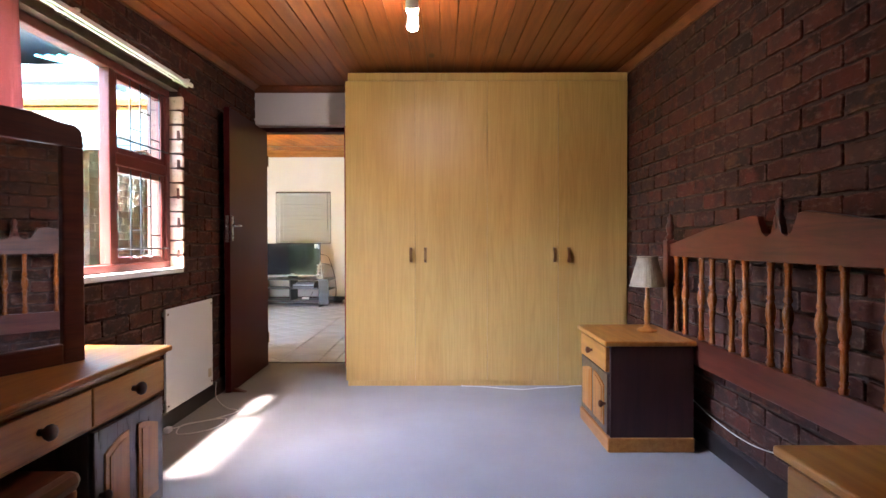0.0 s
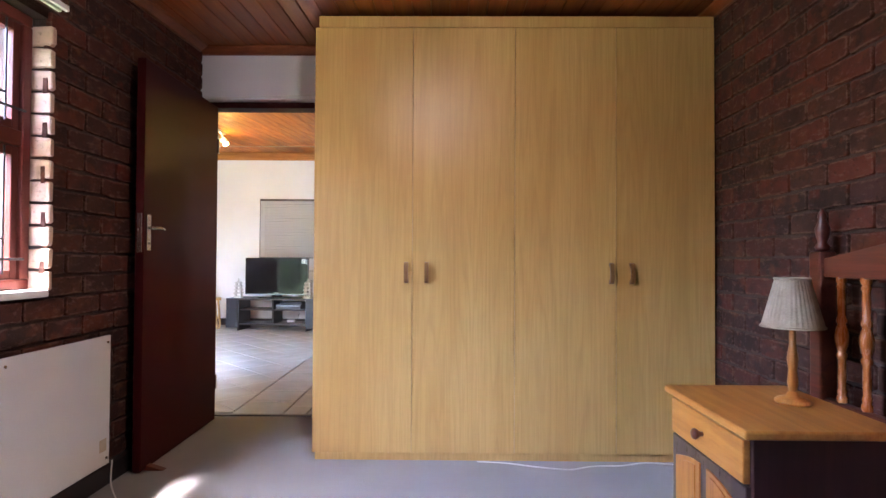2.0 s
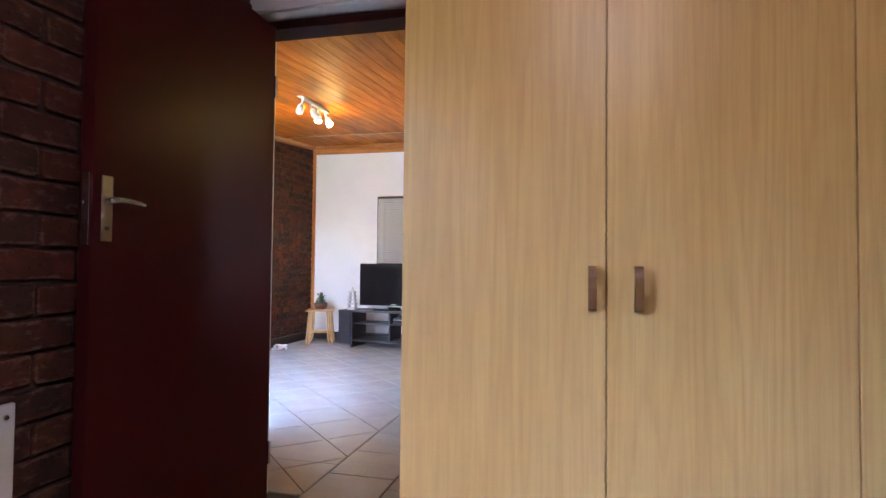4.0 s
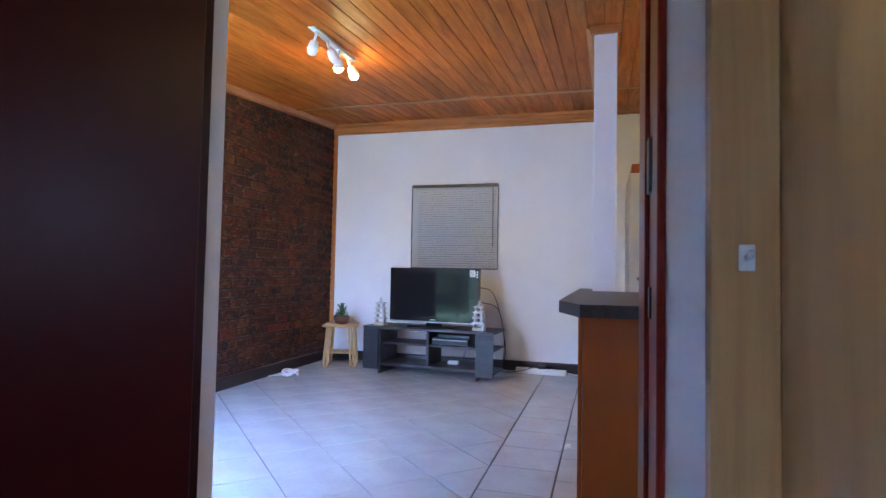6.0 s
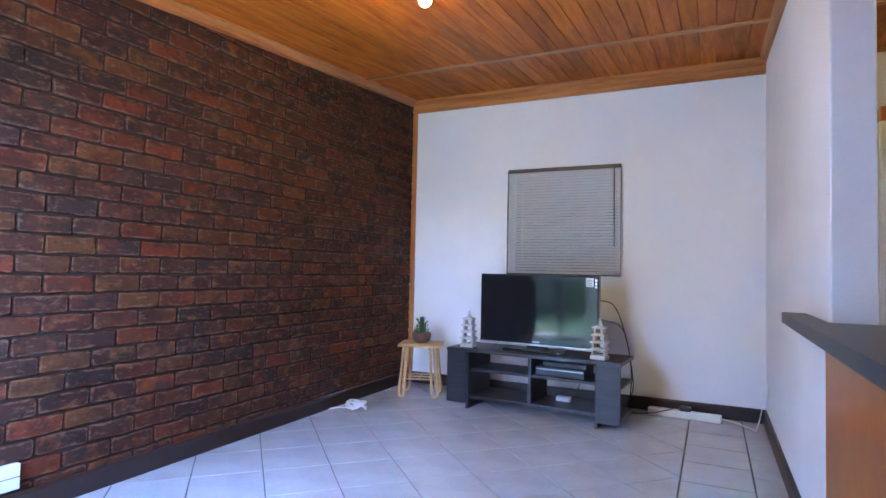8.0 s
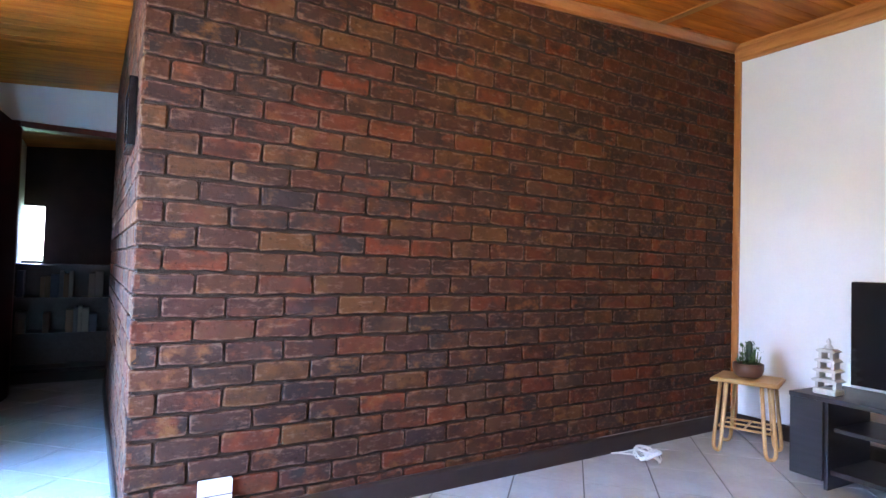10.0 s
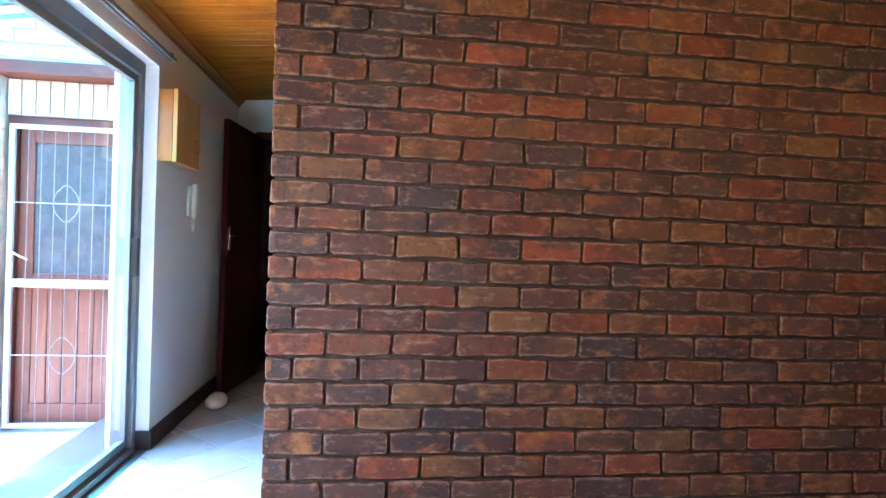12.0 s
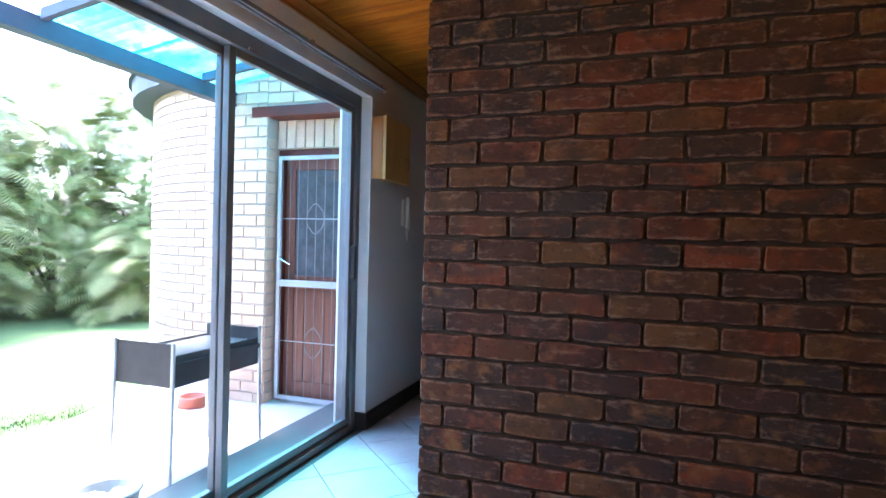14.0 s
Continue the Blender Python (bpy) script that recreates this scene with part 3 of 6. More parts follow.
M_WICKER = mottled("pale_wicker", (0.28, 0.215, 0.145), (0.42, 0.34, 0.245), 0.8, 30, 160, 0.6, 0.003)
M_BRASS = mottled("oak_handle", (0.15, 0.060, 0.013), (0.24, 0.10, 0.024), 0.4, 20, 90, 0.1)
M_CABLE = mottled("white_cable", (0.70, 0.69, 0.66), (0.76, 0.75, 0.72), 0.5, 20, 100, 0.02)
M_STILE = timber("greyish_dark_stile", (0.045, 0.024, 0.022), (0.075, 0.042, 0.040), (0.10, 0.06, 0.055), 0.3, (1, 1, 0.08), 24, 0.04, 0.3, 0.08)
M_BULB_COOL = glowing("lit_cool_bulb", (1.0, 0.96, 0.90, 1), 5.0)
M_BULB_WARM = glowing("lit_warm_bulb", (1.0, 0.74, 0.18, 1), 10.0)

# wardrobe built across the room's end
wardrobe = thing("wardrobe", 0.838, 4.57, 0, "four-door fitted wardrobe in pale oak laminate, doors closed", "wardrobe")


def in_wardrobe(x0, x1, y0, y1, z0, z1, bevel=0.0):
    return box(x0 - 0.838, x1 - 0.838, y0 - 4.57, y1 - 4.57, z0, z1, bevel)


part("carcass", in_wardrobe(-0.195, 1.872, 4.282, 4.895, 0.042, 2.24, 0.002), M_BEECH, wardrobe)
part("plinth", in_wardrobe(-0.185, 1.872, 4.275, 4.88, 0.0, 0.041, 0.002), M_BEECH, wardrobe, "oak laminate plinth")
part("top_filler", in_wardrobe(-0.180, 1.868, 4.268, 4.33, 2.241, 2.30, 0.002), M_BEECH, wardrobe, "filler strip under the ceiling")
part("scribe_strip", in_wardrobe(-0.262, -0.1955, 4.86, 4.896, 0.0, 2.24, 0.002), M_BEECH, wardrobe, "oak strip closing the gap to the wall")
cuts = (-0.198, 0.314, 0.840, 1.361, 1.868)
for k in range(4):
    leaf = part("door", in_wardrobe(cuts[k] + 0.0016, cuts[k + 1] - 0.0016, 4.260, 4.279, 0.043, 2.236, 0.0015), M_BEECH, wardrobe)
    x = (0.282, 0.387, 1.334, 1.438)[k] - 0.838
    turns = [math.pi * (0.5 - i / 12) for i in range(13)]
    outer = [(-0.310 - 0.036 * max(0.0, math.cos(a)) ** 0.55, 0.966 + 0.054 * math.sin(a)) for a in turns]
    inner = [(-0.310 - 0.022 * max(0.0, math.cos(a)) ** 0.55, 0.966 + 0.036 * math.sin(a)) for a in reversed(turns)]
    bm = prism(outer + inner, x - 0.010, x + 0.010, axis="x")
    bmesh.ops.bevel(bm, geom=[e for e in bm.edges if len(e.link_faces) == 2 and e.calc_face_angle(0) > 1.2], offset=0.0025, segments=2, affect="EDGES", profile=0.5)
    part("handle", bm, M_BRASS, leaf, "bowed wooden handle")

# open bedroom door, folded back against the wall
door = thing("door_1", -1.002, 4.945, 0, "dark maroon gloss-painted flush door, standing open against the brick wall", "door", rz=1.2, kind="structure")
part("leaf", box(-0.02, 0.02, -0.90, 0.0, 0.012, 2.0, 0.003), M_MAROON, door)
for side, sgn in (("inner", 1),):
    bm = box(0.0205, 0.0255, -0.875, -0.838, 1.07, 1.245, 0.002)
    part("handle_plate", bm, M_CHROME, door, "satin chrome plate")
    bm = tube([(0.022, -0.857, 1.18), (0.055, -0.857, 1.18)], 0.009, 10)
    tube(curve_points([(0.055, -0.862, 1.18), (0.058, -0.82, 1.181), (0.056, -0.78, 1.179), (0.05, -0.752, 1.176)], 4), 0.0085, 10, bm=bm, taper=0.006)
    part("lever", bm, M_CHROME, door, "chrome lever handle", True)
    part("keyhole", lathe([(0.006, 0), (0.006, 0.0015)], 0, 0, 0, 10), M_BLACK, door).matrix_basis = pose(0.026, -0.857, 1.105, 0, 90, 0)
part("lock_faceplate", box(-0.012, 0.012, -0.9025, -0.8995, 1.06, 1.25, 0.001), M_CHROME, door, "steel lock faceplate")
for z in (0.25, 1.75):
    part("hinge", lathe([(0.007, -0.045), (0.007, 0.045)], 0.026, -0.004, z, 10), M_CHROME, door, "steel hinge")
stop = thing("door_stop", -0.93, 4.12, 0, "small brown wooden wedge holding the door open", "door stop")
part("wedge", prism([(-0.05, 0), (0.05, 0), (-0.05, 0.03)], -0.02, 0.02, 0.003, axis="y"), M_MAHOGANY, stop)

# wall panel heater
heater = thing("panel_heater", -1.045, 3.605, 0.103, "cream flat wall panel heater with a scorched corner", "heater")
part("panel", box(-0.006, 0.006, -0.318, 0.318, 0.0, 0.58, 0.002), M_HEATER, heater)
for y in (-0.295, 0.295):
    for z in (0.03, 0.55):
        part("screw", lathe([(0.007, 0), (0.006, 0.003), (0.002, 0.004)], 0, 0, 0, 10), M_CHROME, heater).matrix_basis = pose(0.006, y, z, 0, 90, 0)
        part("spacer", box(-0.02, -0.006, y - 0.012, y + 0.012, z - 0.012, z + 0.012), M_WHITE_PLASTIC, heater)
part("rating_label", box(0.0062, 0.0068, 0.245, 0.295, 0.065, 0.12), mottled("brown_scorch", (0.45, 0.36, 0.24), (0.55, 0.46, 0.34), 0.6, 20, 60, 0.05), heater, "brownish rating label")
cord = thing("heater_cord", -0.99, 3.62, 0.0, "thin cream heater cord looped on the carpet", "cable")
part("wire", tube(curve_points([(-0.01, 0.26, 0.13), (0.0, 0.24, 0.03), (0.12, 0.10, 0.005), (0.22, 0.02, 0.005), (0.12, -0.14, 0.005), (-0.0, -0.24, 0.005), (0.05, -0.40, 0.005), (0.20, -0.30, 0.006), (0.20, -0.12, 0.005), (0.05, -0.20, 0.006), (-0.03, -0.34, 0.012)], 8), 0.0035, 6), M_CABLE, cord, "", True)
part("plug", box(-0.05, -0.015, -0.38, -0.33, 0.0, 0.03, 0.006), M_WHITE_PLASTIC, cord, "white three-pin plug")


def knob(x, y, z, rx, ry, rz, parent, material, size=1.0):
    s = size
    bm = lathe([(0.008 * s, 0), (0.008 * s, 0.010 * s), (0.016 * s, 0.018 * s), (0.019 * s, 0.026 * s), (0.016 * s, 0.033 * s), (0.006 * s, 0.037 * s)], n=16)
    ob = part("knob", bm, material, parent, "turned dark wooden knob", True)
    ob.matrix_basis = pose(x, y, z, rx, ry, rz)
    return ob


def arch_panel(y0, y1, z0, z1, x, side, lean):
    """A raised and fielded panel with an arched top; side: which way x grows out of the door."""
    pts = [(y0, z0), (y1, z0)]
    n = 6
    for k in range(n + 1):
        t = k / n
        rise = math.sin(t * math.pi / 2) if lean > 0 else math.cos(t * math.pi / 2)
        pts.append((y1 + (y0 - y1) * t, z1 - 0.035 + 0.035 * rise))
    bm = prism(pts, min(x, x + 0.006 * side), max(x, x + 0.006 * side), axis="x")
    inner = [(y0 + (y1 - y0) * 0.5 + (a - (y0 + y1) / 2) * 0.7, z0 + (z1 - z0) * 0.5 + (b - (z0 + z1) / 2) * 0.86) for a, b in pts]
    prism(inner, min(x + 0.006 * side, x + 0.010 * side), max(x + 0.006 * side, x + 0.010 * side), axis="x", bm=bm)
    return bm


# bedside cabinet: its front looks west
nightstand = thing("bedside_cabinet", 1.56, 3.235, 0, "two-tone pine and dark-stained bedside cabinet with one drawer", "bedside cabinet", "bedside cabinets")
part("body", box(-0.20, 0.22, -0.27, 0.27, 0.07, 0.535, 0.003), M_DARKSTAIN, nightstand)
part("top", box(-0.235, 0.225, -0.295, 0.295, 0.536, 0.562, 0.007), M_PINE, nightstand, "honey pine top with a rounded edge")
part("plinth", box(-0.218, 0.22, -0.285, 0.285, 0.0, 0.072, 0.006), M_PINE, nightstand, "pine plinth")
drawer = part("drawer", box(-0.222, -0.2005, -0.255, 0.255, 0.40, 0.525, 0.004), M_PINE, nightstand, "pine drawer front")
knob(-0.222, 0.0, 0.465, 0, -90, 0, drawer, M_MAHOGANY)
leaf = part("door", box(-0.216, -0.2005, -0.258, 0.258, 0.082, 0.392, 0.003), M_STILE, nightstand, "dark-framed door")
part("door_panel", arch_panel(-0.215, -0.025, 0.12, 0.36, -0.2165, -1, -1), M_PINE_UP, leaf, "raised pine panel")
part("door_panel", arch_panel(0.025, 0.215, 0.12, 0.36, -0.2165, -1, 1), M_PINE_UP, leaf, "raised pine panel")
knob(-0.217, -0.235, 0.235, 0, -90, 0, leaf, M_MAHOGANY)
copy_thing(nightstand, pose(1.56, 1.225, 0))

lamp = thing("table_lamp", 1.65, 3.26, 0.562, "small turned-wood table lamp with a pale wicker shade", "lamp")
part("base", lathe([(0.052, 0), (0.055, 0.008), (0.048, 0.016), (0.022, 0.024), (0.014, 0.04)], n=24), M_PINE_UP, lamp, "turned pine base", True)
part("stem", lathe([(0.012, 0.038), (0.017, 0.07), (0.013, 0.11), (0.018, 0.15), (0.011, 0.19), (0.010, 0.27)], n=16), M_PINE_UP, lamp, "turned pine stem", True)
bm = bmesh.new()
skin = []
for inner in (0.0, 0.003):
    skin.append([[bm.verts.new(((r + 0.002 * (k % 2) - inner) * math.cos(math.pi * k / 36), (r + 0.002 * (k % 2) - inner) * math.sin(math.pi * k / 36), z)) for k in range(72)] for r, z in ((0.092, 0.255), (0.071, 0.335), (0.050, 0.415))])
for side in skin:
    for low, top in zip(side, side[1:]):
        for k in range(72):
            bm.faces.new((low[k], low[(k + 1) % 72], top[(k + 1) % 72], top[k]))
for end in (0, 2):
    for k in range(72):
        bm.faces.new((skin[0][end][k], skin[0][end][(k + 1) % 72], skin[1][end][(k + 1) % 72], skin[1][end][k]))
part("shade", bm, M_WICKER, lamp, "pleated wicker shade")
for r, z in ((0.094, 0.255), (0.052, 0.415)):
    bm = tube([((r) * math.cos(a), r * math.sin(a), z) for a in [2 * math.pi * i / 28 for i in range(29)]], 0.004, 6)
    part("shade_rim", bm, M_WICKER, lamp, "", True)

# headboard fixed to the wall
headboard = thing("headboard", 1.84, 2.31, 0.45, "dark mahogany headboard with amber turned spindles", "headboard")
crown = [(1.03, 0.53), (1.03, 0.595), (0.95, 0.605), (0.60, 0.665), (0.17, 0.722), (0.13, 0.715), (0.115, 0.68), (0.10, 0.645), (0.065, 0.625), (0.03, 0.64), (0.018, 0.70)]
crown = crown + [(-y, z) for y, z in reversed(crown)]
part("top_rail", prism(crown, -0.04, -0.012, 0.004, axis="x"), M_MAHOGANY, headboard, "arched mahogany top rail with heart cut-outs")
part("lower_rail", box(-0.04, -0.012, -1.03, 1.03, -0.02, 0.115, 0.005), M_MAHOGANY, headboard)
for y in (-1.045, 1.045):
    post = part("post", box(-0.055, 0.005, y - 0.03, y + 0.03, -0.45, 0.62, 0.006), M_MAHOGANY, headboard)
    bm = lathe([(0.018, 0.62), (0.026, 0.635), (0.014, 0.65), (0.022, 0.68), (0.024, 0.70), (0.012, 0.73), (0.016, 0.745), (0.004, 0.77)], -0.025, y, 0, 16)
    part("finial", bm, M_MAHOGANY, post, "", True)
bm = lathe([(0.014, 0.655), (0.02, 0.70), (0.012, 0.72), (0.018, 0.745), (0.013, 0.756), (0.015, 0.766), (0.004, 0.780)], -0.026, 0.0, 0, 16)
part("centre_finial", bm, M_MAHOGANY, headboard, "", True)
spindle_profile = [(0.011, 0.11), (0.0155, 0.118), (0.0165, 0.132), (0.011, 0.14), (0.015, 0.152), (0.011, 0.162), (0.0125, 0.20), (0.0115, 0.255), (0.0165, 0.268), (0.0165, 0.276), (0.011, 0.284), (0.0165, 0.300), (0.0205, 0.322), (0.0205, 0.340), (0.0165, 0.362), (0.011, 0.376), (0.0165, 0.384), (0.0165, 0.392), (0.0115, 0.405), (0.0125, 0.455), (0.011, 0.490), (0.015, 0.500), (0.011, 0.510), (0.0165, 0.520), (0.0155, 0.532), (0.011, 0.540)]
spindle_mesh = mesh_of("spindle", lathe(spindle_profile, -0.026, 0, 0, 14), M_SPINDLE, True)
for k in range(-3, 4):
    for d in (-0.056, 0.056):
        ob = new("spindle", spindle_mesh)
        ob.location = (0, 0.298 * k + d, 0)
        ob.parent = headboard
cable = thing("bedside_cable", 1.80, 2.93, 0.0, "white cable hanging between the bedside cabinets", "cable")
part("wire", tube(curve_points([(0.03, 0.40, 0.32), (0.05, 0.28, 0.235), (0.058, -0.01, 0.18), (0.058, -0.34, 0.175), (0.055, -0.64, 0.228), (0.045, -0.95, 0.30), (0.01, -1.40, 0.42)], 8), 0.0028, 6), M_CABLE, cable, "", True)
lead = thing("floor_cable", 0.9, 4.2, 0.0, "white cable lying along the wardrobe's plinth", "cable")
part("wire", tube(curve_points([(-0.25, 0.05, 0.005), (-0.1, 0.03, 0.005), (0.05, -0.02, 0.005), (0.2, -0.05, 0.005), (0.32, -0.005, 0.005), (0.48, 0.01, 0.005), (0.62, 0.05, 0.005), (0.86, 0.0, 0.005)], 8), 0.0035, 6), M_CABLE, lead, "", True)

# dressing table under the window
DT = 0.65
dresser = thing("dressing_table", -0.80, 1.46, 0, "pine dressing table with dark knobs and panelled pedestal doors", "dressing table")
part("top", box(-0.21, 0.225, -0.945, 0.945, DT - 0.024, DT, 0.008), M_PINE, dresser, "honey pine top with a moulded edge")
part("top_lip", box(-0.21, 0.205, -0.93, 0.93, DT - 0.036, DT - 0.0245, 0.004), M_PINE, dresser, "")
part("rail_frame", box(-0.20, 0.185, -0.92, 0.92, 0.46, DT - 0.037, 0.002), M_PINE, dresser, "pine drawer carcass")
for a, b in ((0.462, 0.915), (-0.455, 0.455), (-0.915, -0.462)):
    drawer = part("drawer", box(0.186, 0.203, a, b, 0.475, 0.60, 0.005), M_PINE, dresser, "pine drawer front")
    for y in ((a + b) / 2,) if b - a < 0.6 else (-0.22, 0.22):
        knob(0.203, y, 0.54, 0, 90, 0, drawer, M_DARKSTAIN, 1.25)
for a, b in ((0.462, 0.92), (-0.92, -0.462)):
    part("pedestal", box(-0.20, 0.182, a, b, 0.0, 0.459, 0.003), M_STILE, dresser, "dark-stained pedestal")
    leaf = part("door", box(0.183, 0.198, a + 0.01, b - 0.01, 0.05, 0.452, 0.004), M_STILE, dresser, "dark-framed pedestal door")
    mid = (a + b) / 2
    part("door_panel", arch_panel(a + 0.06, mid - 0.03, 0.10, 0.40, 0.1985, 1, -1), M_PINE_UP, leaf, "raised pine panel")
    part("door_panel", arch_panel(mid + 0.03, b - 0.06, 0.10, 0.40, 0.1985, 1, 1), M_PINE_UP, leaf, "raised pine panel")
    knob(0.199, a + 0.035, 0.24, 0, 90, 0, leaf, M_DARKSTAIN)
mirror = thing("dressing_mirror", -0.93, 1.46, DT, "three-panel dressing mirror in dark mahogany frames", "mirror")


def mirror_panel(name, w, m):
    h = 0.74
    bm = box(-0.012, 0.016, 0.0, 0.075, 0.0, h, 0.005)
    box(-0.012, 0.016, w - 0.075, w, 0.0, h, 0.005, bm=bm)
    box(-0.012, 0.016, 0.075, w - 0.075, 0.0, 0.07, 0.005, bm=bm)
    prism([(0, h), (w, h), (w - 0.006, h + 0.06), (w - 0.03, h + 0.075), (w * 0.8, h + 0.075), (w * 0.62, h + 0.095), (w * 0.38, h + 0.095), (w * 0.2, h + 0.075), (0.03, h + 0.075), (0.006, h + 0.06)], -0.012, 0.016, 0.003, axis="x", bm=bm)
    frame_part = part(name, bm, M_MAHOGANY, mirror, "dark mahogany frame")
    frame_part.matrix_basis = m
    part("glass", box(-0.008, 0.004, 0.077, w - 0.077, 0.072, h - 0.002), M_MIRROR, frame_part, "silvered glass")


mirror_panel("centre_panel", 0.44, pose(0, -0.22, 0))
mirror_panel("wing", 0.46, pose(0.005, 0.225, 0, 0, 0, -22))
mirror_panel("wing", 0.46, pose(0.177, -0.651, 0, 0, 0, 22))
stool = thing("dressing_stool", -0.66, 1.55, 0, "low stool with a rounded brown seat under the dressing table", "stool")
part("seat", box(-0.15, 0.15, -0.19, 0.19, 0.36, 0.42, 0.028), M_MAHOGANY, stool)
for x in (-0.12, 0.12):
    for y in (-0.16, 0.16):
        part("leg", lathe([(0.014, 0), (0.02, 0.1), (0.016, 0.2), (0.022, 0.36)], x, y, 0, 12), M_MAHOGANY, stool, "", True)

# window with steel-section frames, burglar bars and rails
window = thing("window_1", -1.15, 2.64, WZ0, "oxblood-painted timber window with black burglar bars", "window", kind="structure")
FX0, FX1 = -0.03, 0.025


def in_window(y0, y1, z0, z1, x0=FX0, x1=FX1, bevel=0.005, bm=None):
    return box(x0, x1, y0 - 2.64, y1 - 2.64, z0 - WZ0, z1 - WZ0, bevel, bm)


bm = in_window(WY0, WY1 - 0.002, WZ0 + 0.012, WZ0 + 0.05)
in_window(WY0, WY1 - 0.002, WZ1 - 0.045, WZ1 - 0.002, bm=bm)
in_window(WY0, WY0 + 0.045, WZ0 + 0.05, WZ1 - 0.045, bm=bm)
in_window(WY1 - 0.047, WY1 - 0.002, WZ0 + 0.05, WZ1 - 0.045, bm=bm)
in_window(2.915, 2.965, WZ0 + 0.05, WZ1 - 0.045, bm=bm)
in_window(2.965, WY1 - 0.047, 1.455, 1.515, bm=bm)
part("window_frame", bm, M_FRAME_RED, window)
for z0, z1 in ((0.952, 1.453), (1.517, 1.923)):
    bm = in_window(2.967, 3.003, z0, z1, -0.02, 0.012, 0.003)
    in_window(3.447, 3.481, z0, z1, -0.02, 0.012, 0.003, bm=bm)
    in_window(3.003, 3.447, z0, z0 + 0.034, -0.02, 0.012, 0.003, bm=bm)
    in_window(3.003, 3.447, z1 - 0.034, z1, -0.02, 0.012, 0.003, bm=bm)
    sash = part("sash", bm, M_FRAME_RED, window, "small opening sash")
    pane = part("pane", in_window(3.004, 3.446, z0 + 0.035, z1 - 0.035, -0.004, 0.0, 0.0), M_GLASS, sash, "clear pane")
    pane.visible_shadow = False
    ys = (3.09, 3.19, 3.29, 3.39)
    for k, y in enumerate(ys):
        part("burglar_bar", tube([(0.03, y - 2.64, z0 - WZ0 + 0.02), (0.03, y - 2.64, z1 - WZ0 - 0.01)], 0.004, 6), M_BLACK, window, "thin black burglar bar")
    h = z1 - z0
    for k in range(3):
        zz = z0 + h * (0.35, 0.62, 0.30)[k]
        part("burglar_bar", tube([(0.03, ys[k] - 2.64, zz - WZ0), (0.03, ys[k + 1] - 2.64, zz - WZ0)], 0.004, 6), M_BLACK, window, "thin black burglar bar")
    part("burglar_bar", tube([(0.03, 2.97 - 2.64, z0 - WZ0 + 0.075), (0.03, 3.49 - 2.64, z0 - WZ0 + 0.075)], 0.005, 6), M_BLACK, window, "thin black burglar bar")
    part("stay", tube(curve_points([(0.02, 0.50, z0 - WZ0 + 0.03), (0.035, 0.56, z0 - WZ0 + 0.04), (0.03, 0.66, z0 - WZ0 + 0.032)], 5), 0.006, 8), M_CHROME, window, "casement stay", True)
pane = part("pane", in_window(WY0 + 0.046, 2.914, WZ0 + 0.051, WZ1 - 0.046, -0.004, 0.0, 0.0), M_GLASS, window, "large clear pane")
pane.visible_shadow = False
part("window_sill", in_window(WY0 - 0.0, WY1 - 0.002, WZ0 - 0.018, WZ0 + 0.011, 0.026, 0.105, 0.004), M_WHITE, window, "white painted inner sill")
part("outer_sill", in_window(WY0, WY1, WZ0 - 0.03, WZ0 + 0.011, -0.16, -0.031, 0.004), M_FRAME_RED, window, "")
rail = thing("curtain_track", -1.0, 2.55, 1.985, "white double curtain track above the window", "curtain rail")
for dx in (-0.012, 0.018):
    part("track", box(dx - 0.008, dx + 0.008, -1.15, 0.965, 0.0, 0.022, 0.003), M_WHITE_PLASTIC, rail)
for y in (-1.1, -0.1, 0.9):
    part("bracket", box(-0.065, 0.03, y - 0.01, y + 0.01, 0.022, 0.034, 0.002), M_WHITE_PLASTIC, rail)
curtain = thing("curtain", -0.985, 1.85, 0.75, "dusty pink gathered curtain drawn to the side of the window", "curtain")
bm = bmesh.new()
grid = []
for i in range(61):
    u = i / 60
    row = []
    for j in range(9):
        z = j / 8
        sway = 0.025 * math.sin(u * 2 * math.pi * 7 + 0.6 * math.sin(4 * z)) * (0.7 + 0.3 * (1 - z))
        row.append(bm.verts.new((sway, -0.30 + 0.60 * u, z * 1.23)))
    grid.append(row)
for i in range(60):
    for j in range(8):
        bm.faces.new((grid[i][j], grid[i + 1][j], grid[i + 1][j + 1], grid[i][j + 1]))
bmesh.ops.solidify(bm, geom=bm.faces[:], thickness=0.003)
part("cloth", bm, M_CURTAIN, curtain, "", True)


def spot_bar(name, x, y, z, length, heads, bulb, colour, watts, label, tilt):
    """A ceiling bar with swivelling spots; heads: (offset along y, aim x, aim y, lit)."""
    fit = thing(name, x, y, z, label, "ceiling light")
    part("bar", box(-0.022, 0.022, -length / 2, length / 2, -0.025, 0.0, 0.006), M_WHITE_PLASTIC, fit)
    for off, ax, ay, lit in heads:
        aim = Vector((ax, ay, -1.0)).normalized()
        at = Vector((0, off, -0.045))
        bm = tube([(0, off, -0.024), at, at + aim * 0.03], 0.009, 10)
        head = part("arm", bm, M_WHITE_PLASTIC, fit, "", True)
        m = Matrix.Translation(at + aim * 0.03) @ aim.to_track_quat("Z", "Y").to_matrix().to_4x4()
        cup = part("cup", lathe([(0.012, 0), (0.024, 0.008), (0.029, 0.03), (0.033, 0.06), (0.031, 0.061), (0.026, 0.03)], n=20), M_WHITE_PLASTIC, head, "white spot cup", True)
        cup.matrix_basis = m
